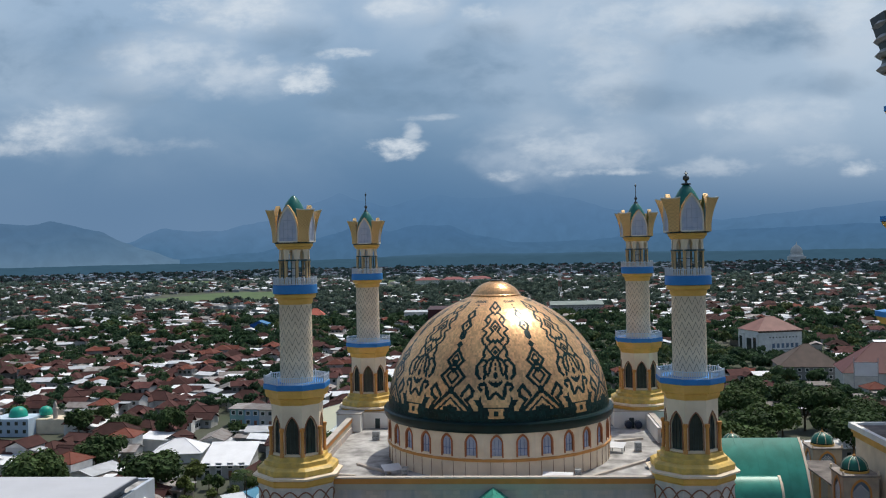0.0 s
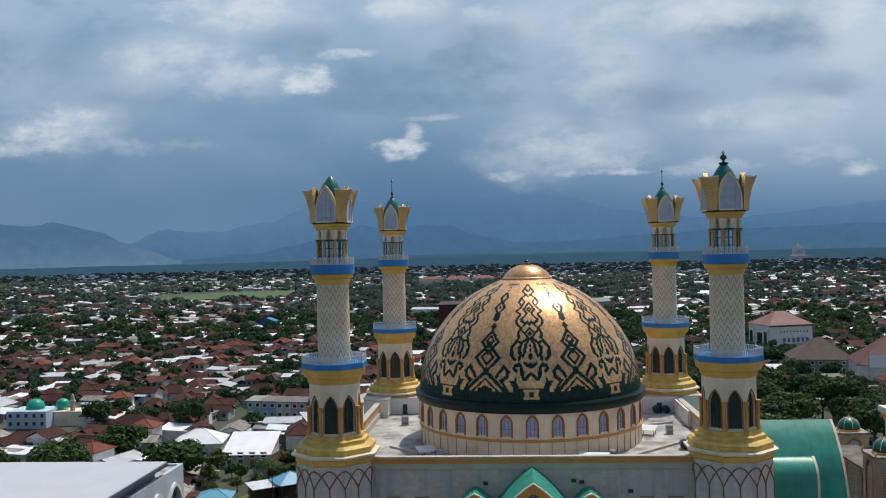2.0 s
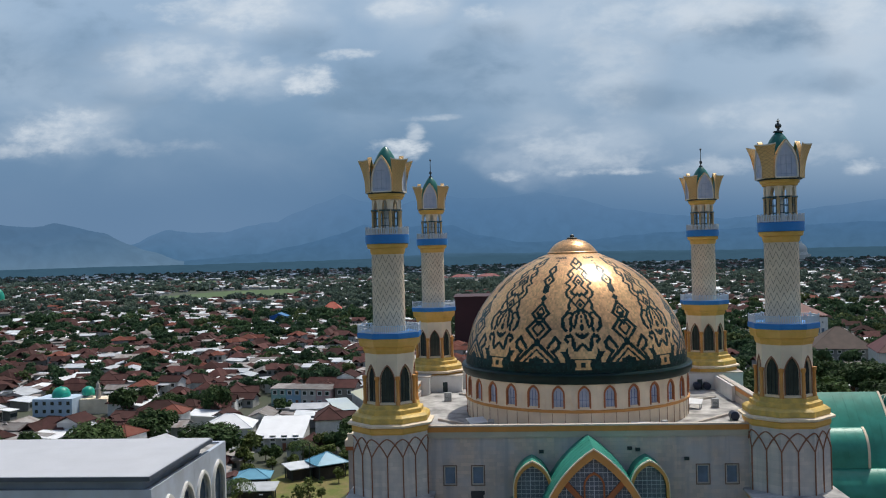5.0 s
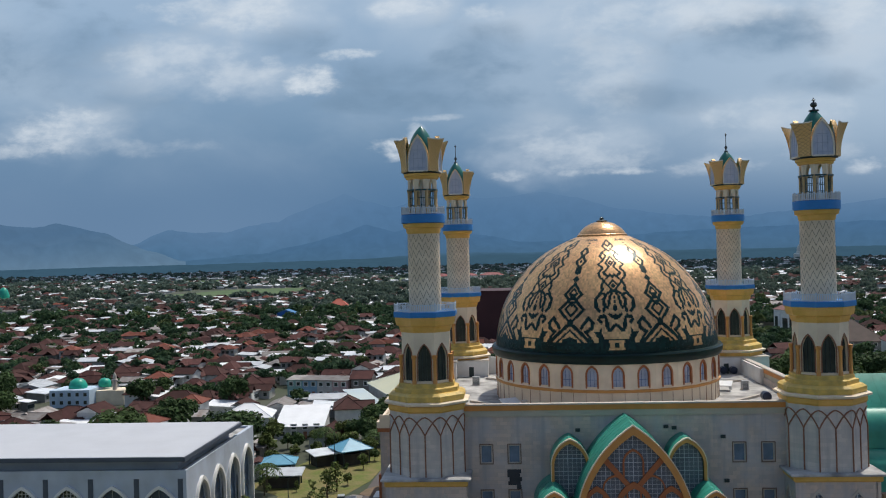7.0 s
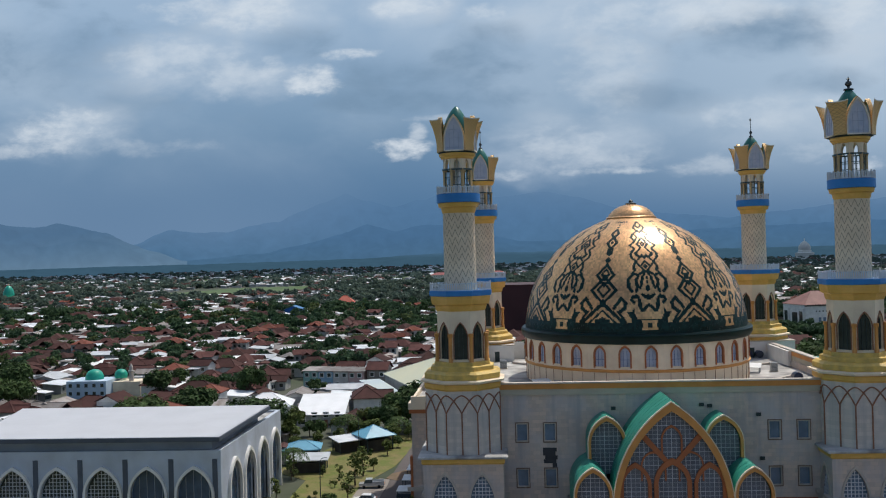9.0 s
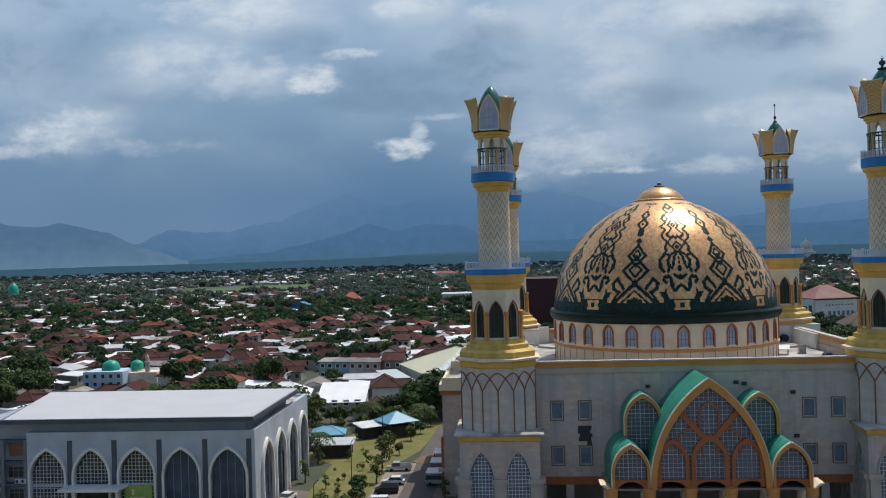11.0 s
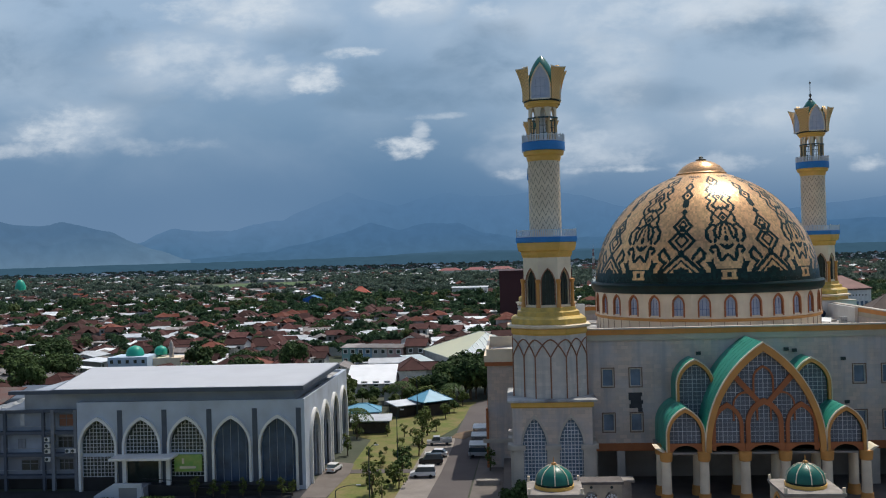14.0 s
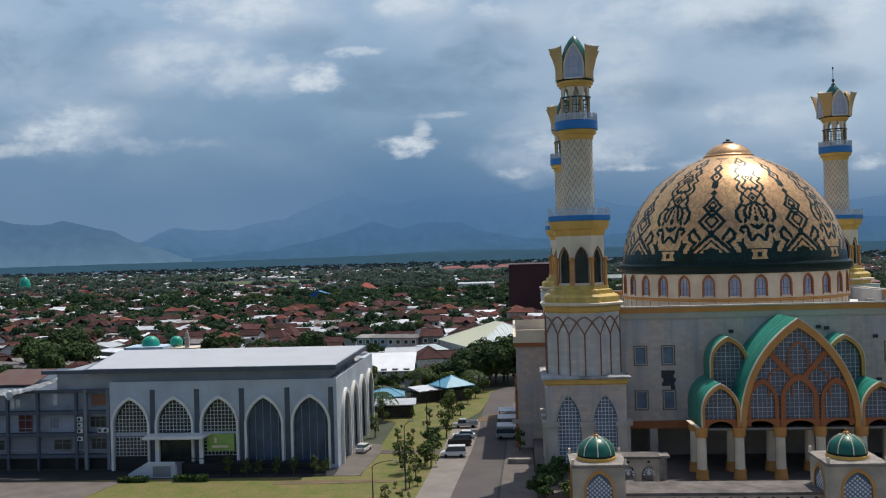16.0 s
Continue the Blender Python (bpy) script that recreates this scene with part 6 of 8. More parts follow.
def pavilion(x, y, w, top, scale=1.0, group="domed pavilions"):
    th = thing("domed_pavilion", "cream square pavilion with a green ribbed dome", "pavilion", (x, y, 0), group=group)
    h = w / 2
    body = top - 3.0 * scale
    bm = bmesh.new()
    for q in range(4):
        arch_wall(bm, facing(90 * q), w if q % 2 == 0 else w - 0.8, 0, body, w * 0.5, 1.6, body - 3.0, body - 0.9, -h, -h + 0.4)
    part("pavilion_wall", bm, M_WEATHER, th)
    for q in range(4):
        m = facing(90 * q)
        bm = bmesh.new()
        sheet(bm, arch(w * 0.5, 1.6, body - 3.0, body - 0.9), m, -h + 0.2, -h + 0.3)
        g = part("pavilion_lattice", bm, M_GLASSBLUE, th, "patterned blue-grey lattice")
        bm = bmesh.new()
        k = 0
        z = 1.9
        while z < body - 1.4:
            for i in range(6):
                xx = -w * 0.22 + w * 0.088 * i + (w * 0.044 if k % 2 else 0)
                top_here = body - 0.9 if abs(xx) < 0.5 else body - 1.4 - abs(xx) * 0.8
                if z < top_here and abs(xx) < w * 0.235:
                    sheet(bm, [(xx - 0.17, z), (xx, z - 0.17), (xx + 0.17, z), (xx, z + 0.17)], m, -h + 0.13, -h + 0.2)
            z += 0.26
            k += 1
        tagged(part("lattice_relief", bm, M_LATTICE, g), kind="stuff")
        bm = bmesh.new()
        trim_arch(bm, m, w * 0.5, 1.6, body - 3.0, body - 0.9, 0.3, -h - 0.1, -h + 0.1)
        part("arch_trim", bm, M_OCHRE, th)
    bm = bmesh.new()
    lathe(bm, [(h + 0.15, body - 0.25), (h + 0.25, body), (h + 0.25, body + 0.15), (h - 0.2, body + 0.2)], 4, math.pi / 4, flat=True)
    part("pavilion_ledge", bm, M_LEDGE, th)
    for cx, cy in ((-1, -1), (1, -1), (1, 1), (-1, 1)):
        bm = bmesh.new()
        box(bm, cx * h - 0.15, cx * h + 0.15, cy * h - 0.15, cy * h + 0.15, body + 0.15, body + 0.8)
        part("corner_post", bm, M_CREAM, th)
    r = 2.25 * scale
    z = body + 0.15
    bm = bmesh.new()
    lathe(bm, [(r + 0.12, z), (r + 0.15, z + 0.45 * scale), (r - 0.1, z + 0.5 * scale)], 32)
    part("dome_ring", bm, M_YELLOW, th, "yellow dome ring", smooth=40)
    bm = bmesh.new()
    lathe(bm, [(r + 0.06, z + 0.45 * scale), (r + 0.06, z + 0.68 * scale), (r - 0.1, z + 0.7 * scale)], 32)
    part("green_ring", bm, M_DGREEN, th, smooth=40)
    prof = [(r, z + 0.7 * scale), (r * 0.99, z + 1.1 * scale), (r * 0.9, z + 1.7 * scale), (r * 0.7, z + 2.2 * scale), (r * 0.4, z + 2.6 * scale), (0.0, z + 2.85 * scale)]
    bm = bmesh.new()
    lathe(bm, prof, 32)
    part("green_dome", bm, M_GDOME, th, smooth=60)
    for i in range(8):
        a = radians(45 * i + 22.5 + 67.5)
        bm = bmesh.new()
        tube(bm, [(q * 1.01 * math.cos(a), q * 1.01 * math.sin(a), zz) for q, zz in prof], 0.07 * scale, 5)
        part("dome_rib", bm, M_CREAM, th)
    bm = bmesh.new()
    lathe(bm, [(0.35, z + 2.8 * scale), (0.3, z + 3.0 * scale), (0.08, z + 3.1 * scale), (0.05, z + 3.6 * scale), (0, z + 3.8 * scale)], 8)
    part("finial", bm, M_OCHRE, th)
    return th


pavilion(-31.2, -60.6, 6.2, 12.3)
pavilion(-1.4, -60.9, 6.6, 12.3)
pavilion(28.5, -60.9, 6.2, 12.3)
pavilion(62.9, 0.0, 6.0, 22.4, 1.0, "east pavilions")
pavilion(68.3, 33.0, 6.0, 20.0, 1.0, "east pavilions")
pavilion(51.0, 40.0, 6.0, 18.4, 0.9, "east pavilions")


def gallery(x0, x1, y0, y1, top, n, label, holes=True):
    th = thing("gallery", label, "gallery", group="open galleries")
    w = (x1 - x0) / n
    bm = bmesh.new()
    box(bm, x0 - 0.2, x1 + 0.2, y0 - 0.2, y1 + 0.2, top - 0.35, top)
    part("gallery_roof", bm, M_FLATROOF, th, "flat weathered roof slab")
    for yy in (y0, y1 - 0.3):
        for i in range(n):
            bm = bmesh.new()
            arch_wall(bm, pose(x0 + w * (i + 0.5), yy, 0), w, 0.12, top - 0.35, w * 0.72, 0.12, top - 2.6, top - 1.2, 0, 0.3)
            part("gallery_arch", bm, M_WEATHER, th)
            if yy == y0:
                bm = bmesh.new()
                m = pose(x0 + w * (i + 0.5), yy, 0)
                for k in range(7):
                    a = math.pi * k / 6
                    cx, cz = w * 0.24 * math.cos(a), top - 2.55 + 0.75 * math.sin(a)
                    sheet(bm, [(cx - 0.15, cz), (cx, cz - 0.15), (cx + 0.15, cz), (cx, cz + 0.15)], m, 0.08, 0.2)
                sheet(bm, [(-0.3, top - 2.4), (0, top - 2.7), (0.3, top - 2.4), (0, top - 1.75)], m, 0.09, 0.19)
                part("arch_tracery", bm, M_LATTICE, th, "white pierced tracery in the arch")
                bm = bmesh.new()
                lathe(bm, [(0.2, 0), (0.2, 0.06)], 12)
                bmesh.ops.transform(bm, matrix=pose(x0 + w * (i + 0.5), yy + 0.01, top - 0.75, 90, 0, 0), verts=bm.verts)
                part("round_vent", bm, M_DARKFRAME, th)
    return th


gallery(-28.0, -4.8, -62.4, -57.2, 5.7, 14, "low cream gallery with a flat roof linking the pavilions")
gallery(2.0, 25.2, -62.4, -57.2, 5.7, 14, "low cream gallery with a flat roof linking the pavilions")
gallery(-27.0, -21.4, -46.0, -43.2, 6.4, 2, "small cream arcade with ornate tracery beside the steps")
gallery(62.0, 68.0, 8.0, 28.0, 15.0, 2, "cream wall linking the east pavilions")
bm = bmesh.new()
box(bm, -22.8, -19.0, -40.5, -38.0, 4.9, 5.2)
box(bm, -22.4, -19.4, -40.1, -38.4, Z0, 4.9)
solo("stair_kiosk", bm, M_LEDGE, "small grey kiosk with a slab roof beside the loggia", "kiosk")
bm = bmesh.new()
for k in range(6):
    box(bm, -18.5, 18.0, -47.0 - 0.45 * (k + 1), -47.0 - 0.45 * k, 0.1, Z0 - 0.27 * k - 0.02)
solo("steps", bm, M_STONE, "broad stone steps up to the porch", "steps", kind="structure")

# ---- roof clutter ----
M_TANK = mat("dark_blue_tank", (0.02, 0.03, 0.06), 0.35, var=0.1)
RF = ROOF
for x, y in ((26.2, 22.5), (28.2, 22.3), (25.6, -11.5)):
    th = thing("water_tank", "dark blue cylindrical water tank lying on the roof deck", "water tank", (x, y, RF), group="roof water tanks")
    bm = bmesh.new()
    lathe(bm, [(0.0, -0.95), (0.5, -0.95), (0.75, -0.8), (0.75, 0.8), (0.5, 0.95), (0.0, 0.95)], 20)
    bmesh.ops.transform(bm, matrix=pose(0, 0, 0.85, 90, 0, 0), verts=bm.verts)
    part("tank_body", bm, M_TANK, th, smooth=40)
    for s in (-0.5, 0.5):
        bm = bmesh.new()
        box(bm, -0.6, 0.6, s - 0.1, s + 0.1, 0, 0.35)
        part("tank_cradle", bm, M_STEEL, th)


def roof_unit(x, y, w, d, h):
    th = thing("air_handler", "grey metal cooling unit on the roof deck", "cooling unit", (x, y, RF), group="roof units")
    bm = bmesh.new()
    box(bm, -w / 2, w / 2, -d / 2, d / 2, 0.15, h)
    part("casing", bm, M_STEEL, th)
    bm = bmesh.new()
    for k in range(5):
        box(bm, -w / 2 + 0.1, w / 2 - 0.1, -d / 2 - 0.03, -d / 2 + 0.01, 0.3 + k * (h - 0.5) / 5, 0.36 + k * (h - 0.5) / 5)
    part("grille", bm, M_DARKFRAME, th)
    bm = bmesh.new()
    box(bm, -w / 2 - 0.1, w / 2 + 0.1, -d / 2 - 0.1, d / 2 + 0.1, 0, 0.15)
    part("unit_base", bm, M_STONE, th)


roof_unit(-24.4, 12.0, 1.4, 1.0, 1.7)
roof_unit(25.2, 1.0, 1.2, 1.0, 1.7)
roof_unit(-15.2, -17.4, 1.0, 1.0, 1.6)
roof_unit(13.0, -17.8, 1.0, 0.9, 1.3)


def roof_hatch(x, y, rz, w, d):
    th = thing("roof_shelter", "low tilted metal shelter over a roof hatch", "roof shelter", (x, y, RF), rz, group="roof shelters")
    for sx in (-1, 1):
        for sy in (-1, 1):
            bm = bmesh.new()
            box(bm, sx * w / 2 - 0.08, sx * w / 2 + 0.08, sy * d / 2 - 0.08, sy * d / 2 + 0.08, 0, 1.25 + 0.25 * sy)
            part("shelter_post", bm, M_STEEL, th)
    bm = bmesh.new()
    sheet(bm, [(-d / 2 - 0.3, 0.95), (d / 2 + 0.3, 1.55), (d / 2 + 0.3, 1.63), (-d / 2 - 0.3, 1.03)], pose(0, 0, 0, 0, 0, 90), -w / 2 - 0.3, w / 2 + 0.3)
    part("shelter_roof", bm, M_TIN, th)


roof_hatch(-17.6, -16.0, 25, 2.6, 1.6)
roof_hatch(9.5, -22.0, -10, 4.2, 1.8)
roof_hatch(21.4, 0.5, -20, 2.2, 1.8)
for x0, y0, x1, y1 in ((-24.5, -9.0, -18.0, -15.5), (-29.0, -16.0, -23.5, -17.5), (14.5, -19.0, 26.5, -6.0), (22.0, 9.0, 27.5, 11.5), (-22.5, 20.0, -16.0, 14.0)):
    bm = bmesh.new()
    d = Vector((x1 - x0, y1 - y0, 0))
    box(bm, 0, d.length, -0.3, 0.3, 0, 0.4)
    bmesh.ops.transform(bm, matrix=pose(x0, y0, RF, 0, 0, math.degrees(math.atan2(d.y, d.x))), verts=bm.verts)
    solo("roof_duct", bm, M_STONE, "low concrete duct kerb across the roof", "duct", group="roof ducts")
th = thing("roof_room", "low white stair-head room on the roof deck", "roof room", (-31.4, 22.0, 0))
bm = bmesh.new()
box(bm, -2.0, 2.6, -2.2, 2.2, ROOF, 26.6)
part("room_wall", bm, M_WHITE, th)
bm = bmesh.new()
box(bm, -2.2, 2.8, -2.4, 2.4, 26.6, 26.85)
part("room_roof", bm, M_STONE, th)
for x0, x1, y0, y1, z1 in ((-30.4, -20.0, 28.6, 29.3, 26.6), (20.5, 30.4, 28.6, 29.3, 26.8), (29.9, 30.5, 8.0, 28.6, 25.9)):
    bm = bmesh.new()
    box(bm, x0, x1, y0, y1, ROOF, z1)
    solo("roof_wall", bm, M_WHITE, "white upstand wall at the roof edge", "roof wall", kind="structure")

for x, y, side in ((-28.4, 30.0, 1), (29.55, 29.0, -1)):
    th = thing("tower_base", "white rendered base wall round the back minaret on the roof", "tower base", (x, y, 0), group="tower bases")
    bm = bmesh.new()
    box(bm, -6.15, 6.15, -6.15, 6.15, ROOF, 26.35)
    part("base_wall", bm, M_WHITE, th)
    bm = bmesh.new()
    box(bm, side * 2.6 - 0.5, side * 2.6 + 0.5, -6.2, -6.1, ROOF, 25.1)
    part("base_door", bm, M_DARKFRAME, th, "dark steel door")
    bm = bmesh.new()
    box(bm, -6.3, 6.3, -6.3, 6.3, 26.35, 26.5)
    part("base_coping", bm, M_STONE, th)
# ---- tall minaret and its block at the east ----
tall = thing("tall_minaret", "very tall cream minaret with blue and yellow balconies", "minaret", (82.5, 15, 0))
bm = bmesh.new()
lathe(bm, [(7.0, 0), (6.6, 44.0)], 8, math.pi / 8, flat=True)
part("lower_shaft", bm, M_CREAM, tall)
bm = bmesh.new()
lathe(bm, [(4.6, 47), (4.4, 92.5)], 8, math.pi / 8, flat=True)
part("upper_shaft", bm, M_CREAM, tall)
for z, r in ((44.0, 8.4), (62.5, 7.2), (84.0, 6.2)):
    bm = bmesh.new()
    lathe(bm, [(4.7, z - 0.5), (r - 1.0, z + 0.2), (r - 0.3, z + 1.2), (r - 0.2, z + 1.6)], 8, math.pi / 8, flat=True)
    part("cove", bm, M_YELLOW, tall)
    bm = bmesh.new()
    lathe(bm, [(r - 0.3, z + 1.6), (r, z + 1.7), (r, z + 2.7), (4.0, z + 2.8)], 8, math.pi / 8, flat=True)
    part("balcony", bm, M_BLUE, tall)
bm = bmesh.new()
lathe(bm, [(4.5, 92.4), (6.8, 93.5), (6.2, 96.0), (8.2, 104.0), (3.0, 105.0), (0, 112)], 8, math.pi / 8, flat=True)
part("crown", bm, M_DARKMETAL, tall, "dark ringed crown")
for k in range(4):
    bm = bmesh.new()
    lathe(bm, [(7.2 + 0.2 * k, 93.2 + 2.8 * k), (8.0 + 0.2 * k, 93.8 + 2.8 * k), (7.2 + 0.2 * k, 94.6 + 2.8 * k)], 16)
    part("crown_ring", bm, M_STEEL, tall)
blk = thing("east_block", "cream block with a yellow cornice and white roof kerb", "building")
bm = bmesh.new()
box(bm, 67.0, 100, -34, 10.5, 0, 23.6)
part("block_wall", bm, M_CREAM, blk)
for z0, z1, o, mt in ((23.6, 24.4, 0.3, M_YELLOW), (24.4, 25.1, 0.6, M_YELLOW), (25.1, 25.7, 0.95, M_WHITE)):
    bm = bmesh.new()
    box(bm, 67.0 - o, 100 + o, -34 - o, 10.5 + o, z0, z1)
    part("block_cornice", bm, mt, blk)
bm = bmesh.new()
box(bm, 66.9, 100, -33.6, 10.1, 25.7, 25.74)
part("block_roof", bm, M_FLATROOF, blk, "dark flat roof inside a white kerb")
for a, b, c, d in ((66.05, 66.9, -34.95, 11.45), (66.9, 100.9, 10.1, 11.45), (66.9, 100.9, -34.95, -33.6)):
    bm = bmesh.new()
    box(bm, a, b, c, d, 25.7, 26.15)
    part("roof_kerb", bm, M_WHITE, blk)

# ---- huts, cars and posts ----
M_BLUETIN = mat("sky_blue_metal_roof", (0.13, 0.36, 0.50), 0.45, var=0.08, scale=0.5)


# near-black hut bodies: the shade under the open roofs, put in as colour
M_HUTSHADE = mat("hut_shade_wall", (0.060, 0.052, 0.045), 0.85, var=0.2, scale=0.6)


def open_hut(x, y, w, d, eave, peak, rz, roof, kind, label):
    th = thing("hut", label, "hut", (x, y, 0), rz, group="lawn huts")
    for sx in (-1, 1):
        for sy in (-1, 1):
            bm = bmesh.new()
            box(bm, sx * (w / 2 - 0.3) - 0.12, sx * (w / 2 - 0.3) + 0.12, sy * (d / 2 - 0.3) - 0.12, sy * (d / 2 - 0.3) + 0.12, 0, eave)
            part("post", bm, M_DARKFRAME, th)
    # solid core, coloured as the shade inside the hut
    bm = bmesh.new()
    box(bm, -w / 2 + 0.5, w / 2 - 0.5, -d / 2 + 0.5, d / 2 - 0.5, 0, eave * 0.75)
    part("wall", bm, M_HUTSHADE, th)
    bm = bmesh.new()
    roof_mesh(bm, w, d, eave, peak - eave, kind, 0.5)
    part("roof", bm, roof, th)
    return th

# ---- trees ----
def leaf_crown(bm, rng, blobs, count, size):
    """Leaves as small bent quads, scattered through clumps (x, y, z, radius)."""
    total = sum(b[3] ** 2 for b in blobs)
    for bx, by, bz, r in blobs:
        for _ in range(int(count * r * r / total)):
            d = Vector((rng.gauss(0, 1), rng.gauss(0, 1), rng.gauss(0, 0.8) + 0.25)).normalized()
            p = Vector((bx, by, bz)) + d * r * (rng.uniform(0.55, 1.0)) * Vector((1, 1, 0.8)).length / 1.62
            nrm = (d + Vector((rng.uniform(-0.7, 0.7), rng.uniform(-0.7, 0.7), rng.uniform(0, 0.8)))).normalized()
            a = nrm.orthogonal().normalized()
            b = nrm.cross(a)
            s = size * rng.uniform(0.6, 1.25)
            ca, sa = math.cos(rng.uniform(0, 3.1)), math.sin(rng.uniform(0, 3.1))
            a, b = a * ca + b * sa, b * ca - a * sa
            q = [bm.verts.new(p + a * s * x + b * s * y + nrm * s * h) for x, y, h in ((-1, -0.7, -0.25), (1, -0.7, 0.1), (1.1, 0.7, -0.25), (-0.9, 0.8, 0.1))]
            bm.faces.new(q)


def tree_meshes(seed, height, spread, count, size, shape="round"):
    rng = random.Random(seed)
    bt, bc = bmesh.new(), bmesh.new()
    top = height * 0.62
    tube(bt, [(0, 0, -0.3), (rng.uniform(-0.2, 0.2), rng.uniform(-0.2, 0.2), top * 0.5), (rng.uniform(-0.4, 0.4), rng.uniform(-0.4, 0.4), top)], [height * 0.035, height * 0.026, height * 0.012], 7)
    blobs = []
    for i in range(7 if shape != "young" else 5):
        a = i * 2.4 + rng.uniform(-0.4, 0.4)
        rr = spread * (0.62 if i else 0.0) * rng.uniform(0.7, 1.1)
        z = height * (rng.uniform(0.52, 0.80) if i else 0.84)
        if shape == "umbrella":
            z = height * rng.uniform(0.72, 0.88)
        if shape == "young":
            z, rr = height * (0.35 + 0.14 * i), spread * rng.uniform(0.15, 0.5)
        c = (rr * math.cos(a), rr * math.sin(a), z)
        tube(bt, [(0, 0, height * 0.32), ((c[0]) * 0.5, c[1] * 0.5, (height * 0.35 + z) / 2), c], [height * 0.014, height * 0.009, height * 0.004], 5)
        blobs.append((*c, spread * rng.uniform(0.36, 0.56)))
    leaf_crown(bc, rng, blobs, count, size)
    return mesh("trunk", bt, M_BARK), mesh("crown", bc, TREE_MATS[seed % len(TREE_MATS)])


TREE_MATS = [mat("leaves_dark", (0.056, 0.095, 0.034), 0.65, var=0.3, scale=0.3, fine=2, bump=0, spec=0.1, tint=(0.026, 0.050, 0.018), island=0.45, leaf=0.18),
             mat("leaves_mid", (0.072, 0.116, 0.040), 0.65, var=0.3, scale=0.3, fine=2, bump=0, spec=0.1, tint=(0.040, 0.070, 0.022), island=0.45, leaf=0.18),
             mat("leaves_light", (0.105, 0.135, 0.040), 0.65, var=0.3, scale=0.3, fine=2, bump=0, spec=0.1, tint=(0.066, 0.095, 0.028), island=0.45, leaf=0.18)]
TREES = {k: [tree_meshes(s, h, w, n, z, shape) for s in seeds] for k, (seeds, h, w, n, z, shape) in {
    "big": ((0, 1, 3, 4, 6), 11.0, 5.6, 1500, 0.42, "round"), "rain": ((30, 33, 31), 13.0, 8.0, 2000, 0.45, "umbrella"), "small": ((10, 11, 14), 6.0, 2.6, 700, 0.26, "round"), "young": ((26, 23, 20), 4.6, 1.7, 300, 0.15, "young")}.items()}
LABELS = {"big": "broad dark green tree among the roofs", "rain": "wide spreading rain tree with a flat dense crown", "small": "small round garden tree", "young": "slim young tree on the lawn"}


def tree(kind, x, y, rng, scale=1.0, z=0.0):
    tr, cr = rng.choice(TREES[kind])
    th = thing("tree", LABELS[kind], "tree", (x, y, z), rng.uniform(0, 360), group=kind + " trees")
    for nm, me in (("trunk", tr), ("crown", cr)):
        ob = new(nm, me)
        ob.parent = th
        ob.scale = (scale * rng.uniform(0.85, 1.15), scale * rng.uniform(0.85, 1.15), scale) if nm == "crown" else (scale,) * 3
    return th


def palm(x, y, h=6.5, seed=0):
    rng = random.Random(seed)
    th = thing("palm_tree", "slender palm with drooping fronds beside the huts", "palm", (x, y, 0))
    bm = bmesh.new()
    tube(bm, [(0, 0, -0.2), (0.2, 0.1, h * 0.5), (0.1, 0.2, h)], [0.22, 0.17, 0.13], 7)
    part("trunk", bm, M_BARK, th)
    bm = bmesh.new()
    for i in range(22):
        a = i * 2.399
        rise = rng.uniform(0.2, 1.2)
        pts = [Vector((math.cos(a) * t * 3.7, math.sin(a) * t * 3.7, h + 1.2 * rise * t - 3.0 * t * t)) for t in (0, 0.3, 0.6, 0.85, 1.0)]
        side = Vector((-math.sin(a), math.cos(a), 0))
        for p, q in zip(pts, pts[1:]):
            for s in (-1, 1):
                for k in range(2):
                    r = p.lerp(q, 0.5 * k)
                    tip = r + side * s * 0.75 + (q - p) * 0.5 + Vector((0, 0, -0.35))
                    bm.faces.new([bm.verts.new(v) for v in (r, r.lerp(q, 0.4), tip)])
    part("crown", bm, TREE_MATS[1], th)


# ---- houses ----
M_ROOFS = [M_ROOFTILE, mat("dark_clay_tiles", (0.072, 0.034, 0.031), 0.85, var=0.2, scale=0.5, fine=6, tint=(0.050, 0.025, 0.021), island=0.4, spec=0.15),
           mat("bright_clay_tiles", (0.15, 0.062, 0.047), 0.85, var=0.2, scale=0.5, fine=6, tint=(0.14, 0.038, 0.024), island=0.35, spec=0.15), M_TIN,
           mat("rusty_metal_roof", (0.27, 0.26, 0.25), 0.7, var=0.3, scale=0.4, tint=(0.15, 0.115, 0.10), island=0.4), mat("blue_metal_roof", (0.05, 0.20, 0.42), 0.5, var=0.1, scale=0.4), mat("bright_white_roof", (0.82, 0.83, 0.84), 0.45, var=0.06, scale=0.3)]
M_WALLS = [M_HOUSE, mat("white_house_wall", (0.70, 0.69, 0.66), 0.8, var=0.1, scale=0.5, island=0.2), mat("pastel_house_wall", (0.46, 0.41, 0.365), 0.8, var=0.15, scale=0.4, island=0.4)]


